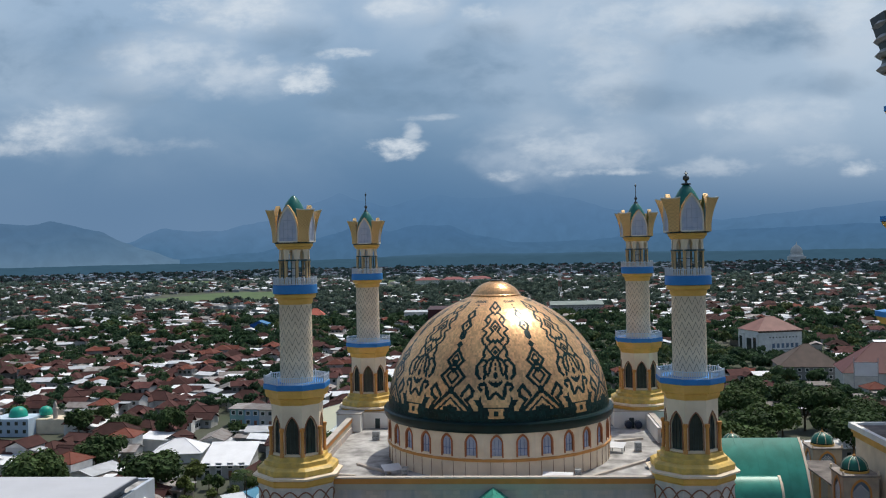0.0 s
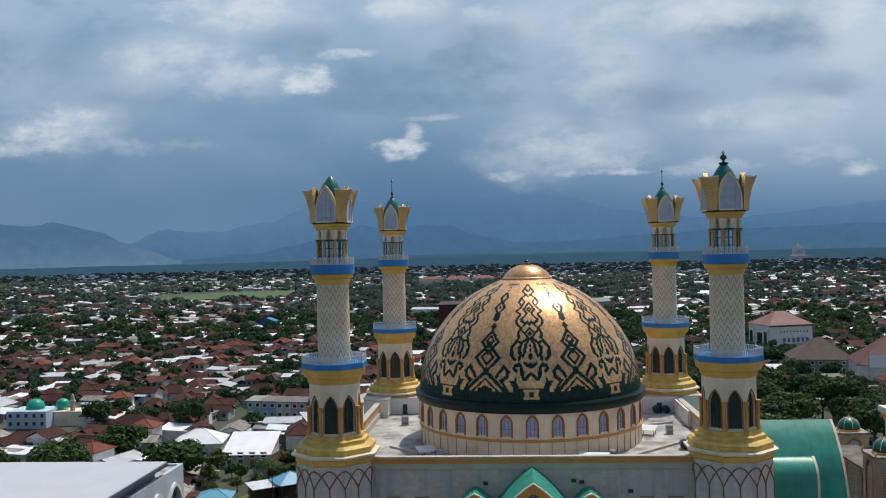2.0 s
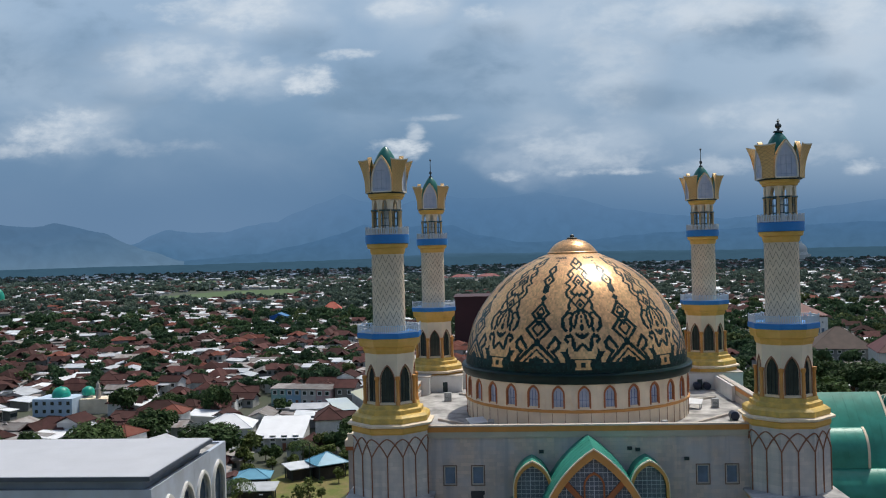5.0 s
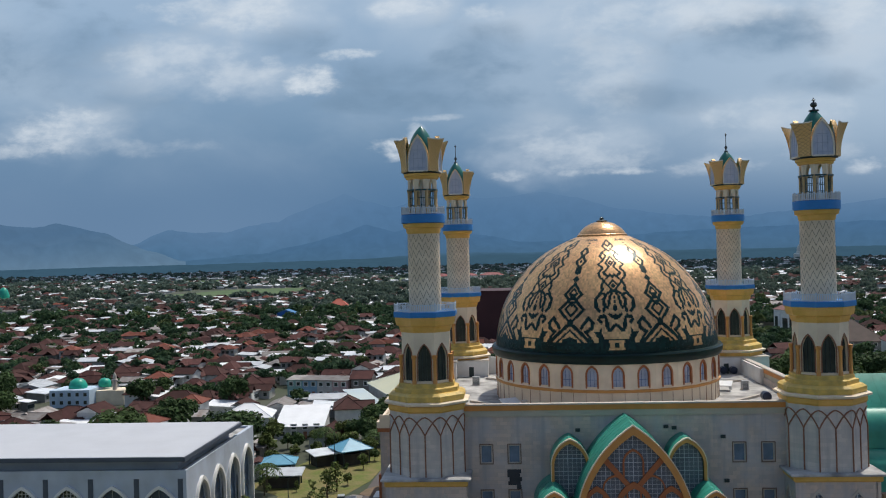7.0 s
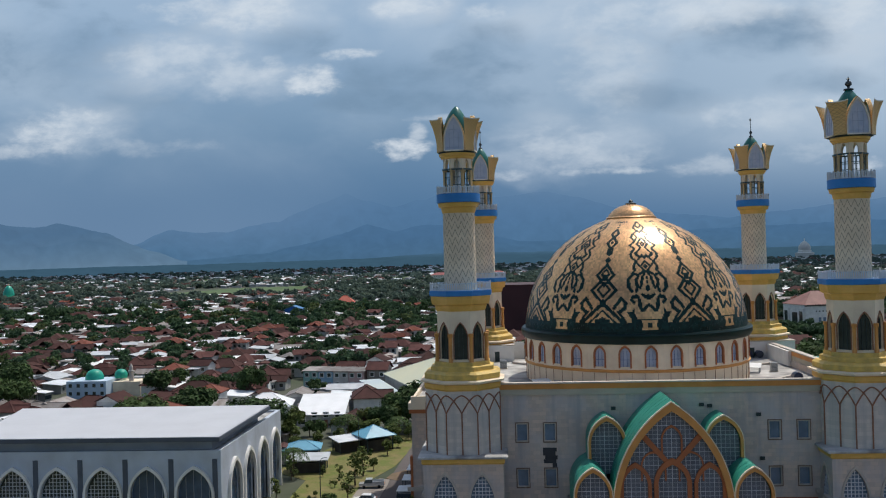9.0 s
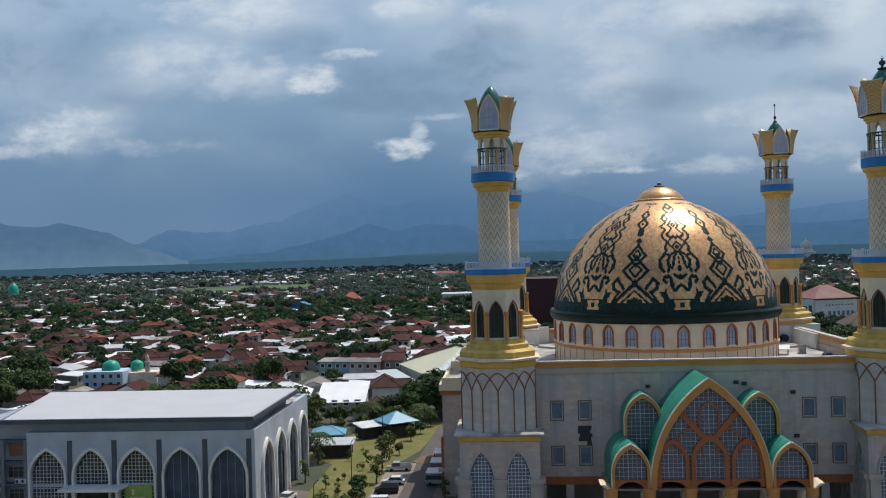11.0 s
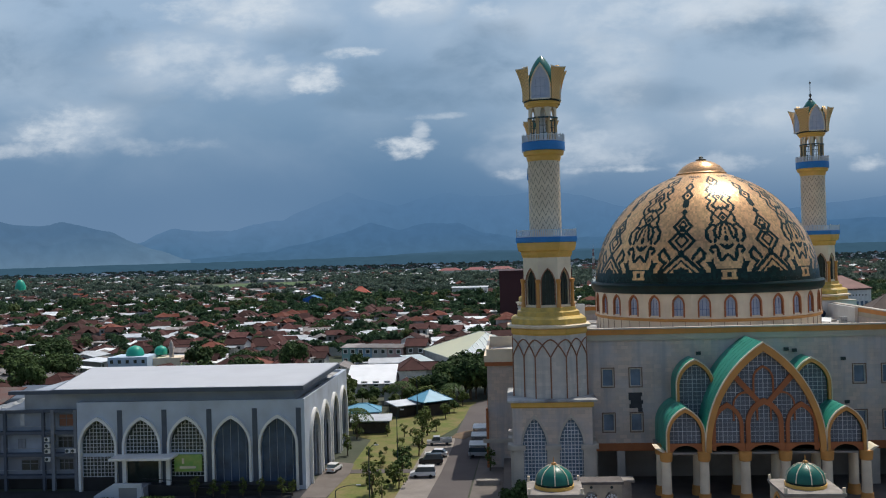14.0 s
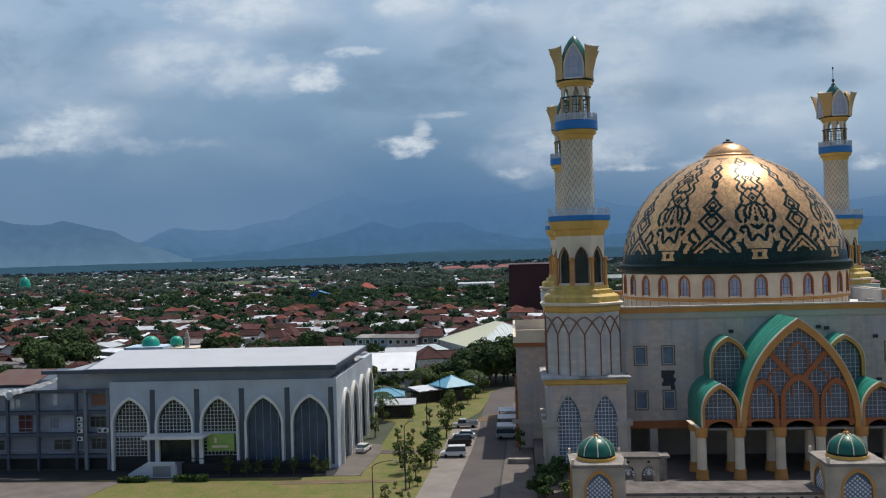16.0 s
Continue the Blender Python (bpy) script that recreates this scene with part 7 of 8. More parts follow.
def roof_mesh(bm, w, d, z, rise, kind, over=0.6, courses=True):
    x, y = w / 2 + over, d / 2 + over
    t = 0.18
    if kind == "hip":
        rx = max(0.0, x - y) if x > y else 0.0
        ry = max(0.0, y - x) if y > x else 0.0
        base = [(-x, -y, z), (x, -y, z), (x, y, z), (-x, y, z)]
        if x >= y:
            r = [(-rx, 0, z + rise), (rx, 0, z + rise)]
            fs = ((0, 1, 5, 4), (1, 2, 5), (2, 3, 4, 5), (3, 0, 4))
        else:
            r = [(0, -ry, z + rise), (0, ry, z + rise)]
            fs = ((0, 1, 4), (1, 2, 5, 4), (2, 3, 5), (3, 0, 4, 5))
        v = [bm.verts.new(p) for p in base + r]
        for f in fs:
            bm.faces.new([v[i] for i in f])
        lo = [bm.verts.new((p[0], p[1], z - t)) for p in base]
        bm.faces.new(lo[::-1])
        for i in range(4):
            bm.faces.new((lo[i], lo[(i + 1) % 4], v[(i + 1) % 4], v[i]))
        if courses:
            tube(bm, [r[0], r[1]] if r[0] != r[1] else [r[0], (r[0][0] + 0.05, r[0][1], r[0][2])], 0.16, 5)
            for i in range(4):
                e = r[0] if (base[i][0] < 0 if x >= y else base[i][1] < 0) else r[1]
                tube(bm, [base[i], e], 0.13, 5)
    elif kind == "gable":
        pts = [(-x, -y, z), (x, -y, z), (x, 0, z + rise), (x, y, z), (-x, y, z), (-x, 0, z + rise)]
        hi = [bm.verts.new(p) for p in pts]
        lo = [bm.verts.new((p[0], p[1], p[2] - t)) for p in pts]
        for f in ((0, 1, 2, 5), (5, 2, 3, 4)):
            bm.faces.new([hi[i] for i in f])
            bm.faces.new([lo[i] for i in f][::-1])
        for i in range(6):
            j = (i + 1) % 6
            bm.faces.new((lo[i], lo[j], hi[j], hi[i]))
        if courses:
            tube(bm, [(-x, 0, z + rise), (x, 0, z + rise)], 0.15, 5)
    else:
        pts = [(-x, -y, z), (x, -y, z), (x, y, z + rise), (-x, y, z + rise)]
        hi, lo = [bm.verts.new(p) for p in pts], [bm.verts.new((p[0], p[1], p[2] - t)) for p in pts]
        bm.faces.new(hi)
        bm.faces.new(lo[::-1])
        for i in range(4):
            j = (i + 1) % 4
            bm.faces.new((lo[i], lo[j], hi[j], hi[i]))


def house(w, d, h, rise, kind, roof_mat, wall_mat, label, at=(0, 0, 0), rz=0.0, storeys=1, group="town houses", over=0.6, wing=0, porch=0):
    th = thing("house", label, "house", at, rz, group=group)
    bm = bmesh.new()
    box(bm, -w / 2, w / 2, -d / 2, d / 2, 0, h - 0.05)
    if kind == "gable":
        for s in (-1, 1):
            sheet(bm, [(-d / 2, h - 0.05), (d / 2, h - 0.05), (0, h + rise * d / (d + 1.2) - 0.25)], pose(s * (w / 2 - 0.1), 0, 0, 0, 0, 90), -0.1, 0.1)
    if kind == "shed":
        sheet(bm, [(-d / 2, h - 0.05), (d / 2, h - 0.05), (d / 2, h + rise - 0.3)], pose(0, 0, 0, 0, 0, 90), -w / 2, w / 2)
    part("wall", bm, wall_mat, th)
    bm = bmesh.new()
    roof_mesh(bm, w, d, h, rise, kind, over)
    part("roof", bm, roof_mat, th)
    for s in range(storeys):
        z = h / storeys * s + 1.0
        n = max(2, int(w / 3))
        for i in range(n):
            x = -w / 2 + w * (i + 0.5) / n
            for sy in (-1, 1):
                bm = bmesh.new()
                if s == 0 and i == n // 2:
                    box(bm, x - 0.5, x + 0.5, sy * d / 2 - 0.05, sy * d / 2 + 0.06, 0.05, 2.1)
                    part("door", bm, M_RIB, th)
                    continue
                box(bm, x - 0.6, x + 0.6, sy * d / 2 - 0.05, sy * d / 2 + 0.06, z, z + 1.2)
                win = part("window", bm, M_DGLASS, th)
                if storeys == 2:
                    bm = bmesh.new()
                    yy = sy * (d / 2 + 0.05)
                    for a, b, c, e in ((-0.85, -0.6, z - 0.25, z + 1.45), (0.6, 0.85, z - 0.25, z + 1.45), (-0.6, 0.6, z - 0.25, z), (-0.6, 0.6, z + 1.2, z + 1.45)):
                        box(bm, x + a, x + b, min(yy, sy * d / 2), max(yy, sy * d / 2), c, e)
                    part("window_frame", bm, M_WHITE, win)
    if wing:
        ww, wd = w * 0.42, d * 0.45
        wx = w * 0.24 * wing
        bm = bmesh.new()
        box(bm, wx - ww / 2, wx + ww / 2, -d / 2 - wd, -d / 2 - 0.01, 0, h - 0.25)
        part("wing_wall", bm, wall_mat, th)
        bm = bmesh.new()
        roof_mesh(bm, wd + d * 0.4, ww, h - 0.2, rise * 0.72, "gable", 0.45)
        bmesh.ops.transform(bm, matrix=pose(wx, -d / 2 - wd / 2 + d * 0.2, 0, 0, 0, 90), verts=bm.verts)
        part("wing_roof", bm, roof_mat, th)
    if porch:
        bm = bmesh.new()
        roof_mesh(bm, w * 0.62, 2.6, h - 0.95, 0.5, "shed", 0.1)
        bmesh.ops.transform(bm, matrix=pose(-w * 0.12, -d / 2 - 1.5, 0), verts=bm.verts)
        part("porch_roof", bm, M_TIN if porch == 1 else M_ROOFS[4], th, "tin porch roof")
        for px in (-w * 0.40, w * 0.16):
            bm = bmesh.new()
            box(bm, px - 0.08, px + 0.08, -d / 2 - 2.6, -d / 2 - 2.44, 0, h - 0.9)
            part("porch_post", bm, wall_mat, th)
    return th


rng = random.Random(12)
KINDS = []
spec = [(8.6, 7, 3.4, 2.4, "hip", 0, 0), (8, 6.4, 3.2, 1.9, "hip", 1, 2), (10.5, 7.2, 3.6, 2.6, "hip", 0, 1), (8, 8, 6.2, 2.2, "hip", 2, 1), (11, 7, 3.2, 2.3, "gable", 0, 0), (9, 6, 3.0, 1.8, "gable", 1, 0),
        (11, 8, 4.0, 1.2, "gable", 3, 1), (10, 7, 3.2, 0.7, "shed", 3, 0), (9, 6, 3.0, 0.6, "shed", 4, 2), (8, 7, 6.0, 2.0, "gable", 0, 1), (12, 8, 4.2, 3.0, "hip", 1, 1), (9, 8, 3.4, 2.3, "hip", 2, 0), (11, 8, 3.4, 0.8, "shed", 6, 1), (12, 7, 3.4, 1.5, "gable", 4, 0)]
words = {0: "red clay-tiled", 1: "dark brown tiled", 2: "orange clay-tiled", 3: "pale metal-roofed", 4: "rusty metal-roofed", 5: "blue metal-roofed", 6: "white metal-roofed"}
walls_w = {0: "grey rendered", 1: "white", 2: "tan rendered"}


def road_free(x, y):
    """Open ground for town houses: away from the mosque's grounds, the hall, the lawn and the landmarks."""
    if y < 62 and -75 < x < 160:
        return False
    if y < 30 and x > -140:
        return False
    if x > 38 and y < 150 and x < 135:
        return False
    for cx, cy, r in KEEP:
        if (x - cx) ** 2 + (y - cy) ** 2 < r * r:
            return False
    return True


KEEP = [(-45, 76, 17), (-167, 140, 19), (-152, 116, 12), (-158, 122, 12), (-74, 82, 16), (-46, 126, 30), (-62, 116, 12), (-88, 142, 20), (-96, 97, 15), (146, 350, 32), (135, 260, 22), (160, 216, 30), (-23, 343, 32), (-60, 45, 14), (-192, 528, 12), (-172, 636, 14), (-670, 950, 25), (63, 690, 30), (61, 922, 8)]
first_of = [house(*s[:5], M_ROOFS[s[5]], M_WALLS[s[6]], "%s house with %s walls" % (words[s[5]], walls_w[s[6]]), storeys=2 if s[2] > 5 else 1, wing={0: 1, 2: -1, 4: 1, 10: -1, 11: 1, 5: -1}.get(k, 0), porch={1: 1, 3: 2, 6: 2, 9: 1, 13: 1}.get(k, 0)) for k, s in enumerate(spec)]
used = [False] * len(first_of)
near_count, far_walls, far_roofs, far_windows = 0, ([], []), {}, ([], [])


def add_far(x, y, rz, s):
    w, d, h, rise, kind, rm, wm = s
    bm = bmesh.new()
    roof_mesh(bm, w, d, h, rise, kind, 0.6, False)
    ca, sa = math.cos(rz), math.sin(rz)
    V, F = far_roofs.setdefault(rm, ([], []))
    base = len(V)
    bm.verts.index_update()
    V += [(x + v.co.x * ca - v.co.y * sa, y + v.co.x * sa + v.co.y * ca, v.co.z) for v in bm.verts]
    F += [tuple(base + v.index for v in f.verts) for f in bm.faces]
    bm.free()
    if y < 700:
        V, F = far_windows
        for i in range(3):
            px = -w / 2 + w * (i + 0.5) / 3
            for zb in ([0.9] if h < 5 else [0.9, 3.9]):
                base = len(V)
                V += [(x + qx * ca + (d / 2 + 0.06) * sa, y + qx * sa - (d / 2 + 0.06) * ca, zb + zz) for qx, zz in ((px - 0.6, 0), (px + 0.6, 0), (px + 0.6, 1.3), (px - 0.6, 1.3))]
                F.append((base, base + 1, base + 2, base + 3))
    if y < 900 and rm in (0, 1, 2) and w > 6:
        # a short gabled wing toward the street
        side = 1 if int(x * 3) % 2 else -1
        bm = bmesh.new()
        roof_mesh(bm, d * 0.9, w * 0.42, h - 0.2, rise * 0.75, "gable", 0.4, False)
        V, F = far_roofs[rm]
        base = len(V)
        bm.verts.index_update()
        ox, oy = side * w * 0.24, -d * 0.5
        for v in bm.verts:
            lx, ly = ox - v.co.y, oy + v.co.x
            V.append((x + lx * ca - ly * sa, y + lx * sa + ly * ca, v.co.z))
        F += [tuple(base + v.index for v in f.verts) for f in bm.faces]
        bm.free()
    V, F = far_walls
    base = len(V)
    for z in (0, h):
        V += [(x + px * ca - py * sa, y + px * sa + py * ca, z) for px, py in ((-w / 2, -d / 2), (w / 2, -d / 2), (w / 2, d / 2), (-w / 2, d / 2))]
    F += [(base, base + 1, base + 5, base + 4), (base + 1, base + 2, base + 6, base + 5), (base + 2, base + 3, base + 7, base + 6), (base + 3, base, base + 4, base + 7)]


tree_spots = []
# blocks of houses, finer near the camera
y = 34.0
while y < 4300:
    step = 11.2 + max(0, y - 320) * 0.013
    half = 0.62 * (y + 170) + 60
    x = -half + rng.uniform(0, 8)
    while x < half:
        px, py = x + rng.uniform(-3, 3), y + rng.uniform(-4, 4)
        wild = noise.noise(Vector((px * 0.004, py * 0.003, 4.0))) + 0.45 * noise.noise(Vector((px * 0.015, py * 0.015, 9.0)))
        right_park = 0.25 if (px > 30 and py < 500) else 0.0
        centre_wood = 0.45 if (-260 + 0.05 * py < px < 90 and 380 < py < 1500) else 0.0
        dens = 0.90 - max(0, wild) * 0.75 - right_park - centre_wood + (0.10 if py > 500 else 0.0)
        in_field = (-540 < px < -310 and 970 < py < 1310) or (-300 < px < -90 and 1640 < py < 1820) or (-890 < px < -610 and 1850 < py < 2020) or (-520 < px < -450 and 620 < py < 700) or (-330 < px < -280 and 750 < py < 840) or (-260 < px < -110 and 1340 < py < 1510)
        if road_free(px, py) and not in_field:
            if rng.random() < dens:
                k = rng.choices(range(len(spec)), [3, 6, 3, 1.5, 3, 6, 4, 4, 4, 2, 5, 2, 3.5, 5] if py < 400 else [1.0, 5, 1.0, 0.8, 1.0, 5, 7, 8, 6, 1, 5, 0.6, 8, 7] if py < 1100 else [0.5, 3, 0.5, 0.5, 0.5, 3, 9, 9, 5, 0.5, 3, 0.3, 11, 6])[0]
                rz = rng.choice((0, 90)) + rng.uniform(-14, 14) + 26 * noise.noise(Vector((px * 0.006, py * 0.006, 1.0)))
                if py < 330 and near_count < 300:
                    m = pose(px, py, 0, 0, 0, rz)
                    if used[k]:
                        copy_thing(first_of[k], m)
                    else:
                        first_of[k].matrix_world = m
                        used[k] = True
                    near_count += 1
                else:
                    s = spec[k]
                    sc = rng.uniform(0.8, 1.15) * (1 + min(0.3, max(0, py - 500) / 4000))
                    add_far(px, py, radians(rz), (s[0] * sc, s[1] * sc, s[2], s[3] * sc, *s[4:]))
                if rng.random() < 0.55:
                    # a lean-to or shed beside the house
                    k2 = rng.choice((7, 8, 12, 8, 5, 13))
                    s2 = spec[k2]
                    add_far(px + rng.choice((-1, 1)) * rng.uniform(5, 8), py + rng.uniform(-6, 6), radians(rz + rng.uniform(-15, 15)), (s2[0] * rng.uniform(0.3, 0.65), s2[1] * rng.uniform(0.4, 0.75), rng.uniform(2.4, 4.2), s2[3] * 0.5, *s2[4:]))
                if rng.random() < 0.38:
                    tree_spots.append((px + rng.uniform(-9, 9), py + rng.choice((-7, 7)) + rng.uniform(-2, 2)))
            else:
                for _ in range(1 if py > 600 else 2):
                    tree_spots.append((px + rng.uniform(-6, 6), py + rng.uniform(-6, 6)))
        x += step * rng.uniform(0.85, 1.2)
    y += step * 1.02
for k, ok in enumerate(used):
    if not ok:
        first_of[k].matrix_world = pose(-200 - 20 * k, 320, 0)
for rm, (V, F) in far_roofs.items():
    me = bpy.data.meshes.new("town_roofs")
    me.from_pydata(V, [], F)
    me.materials.append(M_ROOFS[rm])
    tagged(new("town_roofs", me), "distant town roofs, %s" % words[rm], "roofs", kind="stuff")
me = bpy.data.meshes.new("town_walls")
me.from_pydata(far_walls[0], [], far_walls[1])
me.materials.append(M_HOUSE)
tagged(new("town_walls", me), "pale rendered walls of the distant town", "houses", kind="stuff")
me = bpy.data.meshes.new("town_windows")
me.from_pydata(far_windows[0], [], far_windows[1])
me.materials.append(M_DGLASS)
tagged(new("town_windows", me), "dark windows of the town houses", "windows", kind="stuff")

# ---- trees of the town: near ones singly, far ones as woods ----
woods = [([], []) for _ in range(6)]


def wood_clump(x, y, r, h):
    """A crown of loose leaf clumps, coarser and in haze-tinted leaf colours far away."""
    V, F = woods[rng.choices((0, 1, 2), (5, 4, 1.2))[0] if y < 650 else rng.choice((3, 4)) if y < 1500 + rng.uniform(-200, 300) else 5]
    far = y > 1300
    leaves, size = (16, 0.5) if far else (64, 0.25) if y < 300 else (42, 0.31)
    for _ in range(4):
        bx, by = x + rng.uniform(-0.6, 0.6) * r, y + rng.uniform(-0.6, 0.6) * r
        bz = h * (rng.uniform(0.25, 0.5) if far else rng.uniform(0.45, 0.8))
        rr = r * rng.uniform(0.35, 0.6)
        for _ in range(leaves):
            d = Vector((rng.gauss(0, 1), rng.gauss(0, 1), abs(rng.gauss(0, 0.9)) - 0.2)).normalized()
            p = Vector((bx, by, bz)) + d * rr * rng.uniform(0.6, 1.05)
            a = (d + Vector((rng.uniform(-1, 1), rng.uniform(-1, 1), rng.uniform(-0.5, 1)))).normalized()
            u = a.orthogonal().normalized() * rng.uniform(0.6, 1.1) * rr * size
            w = a.cross(u) * rng.uniform(0.7, 1.2)
            base = len(V)
            V += [tuple(p - u - w), tuple(p + u - w * 0.7), tuple(p + u * 0.8 + w), tuple(p - u * 0.9 + w * 0.8)]
            F.append((base, base + 1, base + 2, base + 3))


near_trees = 0
for x, y in tree_spots:
    if not road_free(x, y):
        continue
    if y < 300 and near_trees < 165 and not (y < 60 and -75 < x < 100):
        tree(rng.choices(("big", "small", "rain"), (5, 3, 1))[0], x, y, rng, rng.uniform(0.55, 1.0))
        near_trees += 1
    else:
        s = 1 + max(0, y - 300) / 900
        wood_clump(x, y, rng.uniform(3.0, 5.6) * min(s, 2.3), rng.uniform(4.5, 8) * min(s, 1.25))
# the last three leaf colours are paled and blued to paint in distance haze
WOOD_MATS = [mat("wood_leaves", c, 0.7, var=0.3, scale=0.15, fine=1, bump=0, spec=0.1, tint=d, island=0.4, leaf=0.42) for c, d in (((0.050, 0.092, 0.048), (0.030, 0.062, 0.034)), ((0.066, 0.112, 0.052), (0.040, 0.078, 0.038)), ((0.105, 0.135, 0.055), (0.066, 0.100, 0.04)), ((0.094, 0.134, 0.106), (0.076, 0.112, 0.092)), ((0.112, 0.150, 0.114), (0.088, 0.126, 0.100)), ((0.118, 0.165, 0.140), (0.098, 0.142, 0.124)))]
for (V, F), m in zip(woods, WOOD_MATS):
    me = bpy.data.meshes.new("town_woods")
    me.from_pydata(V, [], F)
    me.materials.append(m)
    tagged(new("town_woods", me), "green crowns of distant woods and gardens, the far ones haze-tinted", "woods", kind="stuff")

# ---- huts, cars, posts and trees on the lawn ----
open_hut(-56.2, 46.0, 7.2, 7.0, 3.6, 5.8, 35, M_BLUETIN, "hip", "open hut with a sky-blue hipped metal roof on the lawn")
open_hut(-70.5, 33.0, 7.6, 6.0, 3.4, 4.9, 8, M_BLUETIN, "hip", "open hut with a sky-blue hipped metal roof on the lawn")
open_hut(-67.2, 24.4, 8.0, 5.0, 2.9, 3.4, 5, M_TIN, "shed", "shed with painted-in shade under a pale lean-to metal roof")
open_hut(-62.6, 44.0, 5.5, 5.0, 2.9, 3.4, 35, M_TIN, "shed", "small grey lean-to beside the blue hut")
palm(-69.5, 19.5, 6.0, 3)
palm(-64.5, 56.0, 6.5, 5)
palm(-52.0, 58.0, 5.5, 6)

M_TYRE = mat("black_rubber", (0.02, 0.02, 0.02), 0.8)
PAINT = {"white": mat("white_car_paint", (0.78, 0.78, 0.78), 0.25, var=0.03), "black": mat("black_car_paint", (0.02, 0.02, 0.022), 0.2, var=0.1), "silver": mat("silver_car_paint", (0.5, 0.52, 0.54), 0.3, 0.4, var=0.05)}


def car(x, y, rz, paint, kind):
    L, W, H = {"van": (4.4, 1.75, 1.9), "car": (4.3, 1.7, 1.45), "pickup": (5.0, 1.8, 1.7)}[kind]
    th = thing("car", "%s %s parked on the grounds" % (paint, {"van": "minivan", "car": "hatchback car", "pickup": "pickup truck"}[kind]), "car", (x, y, 0.1), rz, group="parked cars")
    side = {"van": [(-L / 2, 0.35), (L / 2, 0.35), (L / 2, 0.85), (L / 2 - 0.7, 1.05), (-L / 2, 1.05)], "car": [(-L / 2, 0.3), (L / 2, 0.3), (L / 2, 0.7), (L / 2 - 1.1, 0.92), (-L / 2 + 0.1, 0.92)], "pickup": [(-L / 2, 0.45), (L / 2, 0.45), (L / 2, 0.95), (-L / 2, 1.0)]}[kind]
    top = {"van": [(L / 2 - 0.75, 1.05), (L / 2 - 1.4, H), (-L / 2 + 0.25, H), (-L / 2 + 0.02, 1.05)], "car": [(L / 2 - 1.15, 0.92), (L / 2 - 1.8, H), (-L / 2 + 0.9, H), (-L / 2 + 0.3, 0.92)], "pickup": [(L / 2 - 0.9, 0.95), (L / 2 - 1.4, H), (-0.1, H), (-0.2, 0.95)]}[kind]
    bm = bmesh.new()
    sheet(bm, side, I4, -W / 2, W / 2)
    bmesh.ops.bevel(bm, geom=bm.edges[:], offset=0.08, segments=2, affect="EDGES")
    part("body", bm, PAINT[paint], th, smooth=40)
    bm = bmesh.new()
    sheet(bm, top, I4, -W / 2 + 0.1, W / 2 - 0.1)
    bmesh.ops.bevel(bm, geom=bm.edges[:], offset=0.06, segments=2, affect="EDGES")
    part("window_glass", bm, M_GLASS, th, "dark tinted windows", smooth=40)
    bm = bmesh.new()
    (xa, _), (xb, _) = top[2], top[1]
    box(bm, xa - 0.05, xb + 0.05, -W / 2 + 0.1, W / 2 - 0.1, H - 0.04, H + 0.05)
    part("roof_panel", bm, PAINT[paint], th)
    for sx in (-1, 1):
        for sy in (-1, 1):
            bm = bmesh.new()
            lathe(bm, [(0.1, -0.1), (0.3, -0.1), (0.32, -0.05), (0.32, 0.05), (0.3, 0.1), (0.1, 0.1)], 14)
            bmesh.ops.transform(bm, matrix=pose(sx * L * 0.3, sy * (W / 2 - 0.08), 0.32, 90, 0, 0), verts=bm.verts)
            part("wheel", bm, M_TYRE, th)
    for sx, mt, nm in ((1, M_WHITE, "headlight"), (-1, M_ORANGE, "tail_light")):
        for sy in (-1, 1):
            bm = bmesh.new()
            box(bm, sx * L / 2 - 0.06, sx * L / 2 + 0.02, sy * W * 0.36 - 0.16, sy * W * 0.36 + 0.16, 0.62, 0.8)
            part(nm, bm, mt, th)
    if kind == "pickup":
        bm = bmesh.new()
        for a, b, c, d in ((-L / 2, -0.2, -W / 2, -W / 2 + 0.08), (-L / 2, -0.2, W / 2 - 0.08, W / 2), (-L / 2, -L / 2 + 0.08, -W / 2, W / 2)):
            box(bm, a, b, c, d, 0.98, 1.35)
        part("load_bed", bm, PAINT[paint], th)


car(-51.9, -16.6, 182, "white", "van")
car(-51.4, -7.2, 186, "black", "van")
car(-50.9, -1.0, 178, "white", "car")
car(-51.2, 9.8, 185, "silver", "pickup")
car(-68.4, -11.6, 80, "white", "car")
car(-42.6, -1.5, 0, "silver", "van")
car(-42.4, 5.0, 0, "white", "car")
for y, w in ((-1.0, 4.2), (7.5, 4.5), (16.0, 5.0)):
    th = thing("carport", "pale flat carport roof on posts beside the wing", "carport", (-42.6, y, 0), group="carports")
    bm = bmesh.new()
    box(bm, -2.0, 1.8, -w / 2, w / 2, 2.5, 2.65)
    part("carport_roof", bm, M_TIN, th)
    for sx in (-1.8, 1.6):
        for sy in (-1, 1):
            bm = bmesh.new()
            box(bm, sx - 0.06, sx + 0.06, sy * (w / 2 - 0.2) - 0.06, sy * (w / 2 - 0.2) + 0.06, 0, 2.5)
            part("carport_post", bm, M_DARKFRAME, th)
bm = bmesh.new()
box(bm, -42.5, -38.6, -22.6, -21.4, 0, 0.9)
solo("low_wall", bm, M_LEDGE, "low mossy stone wall beside the lane", "wall")


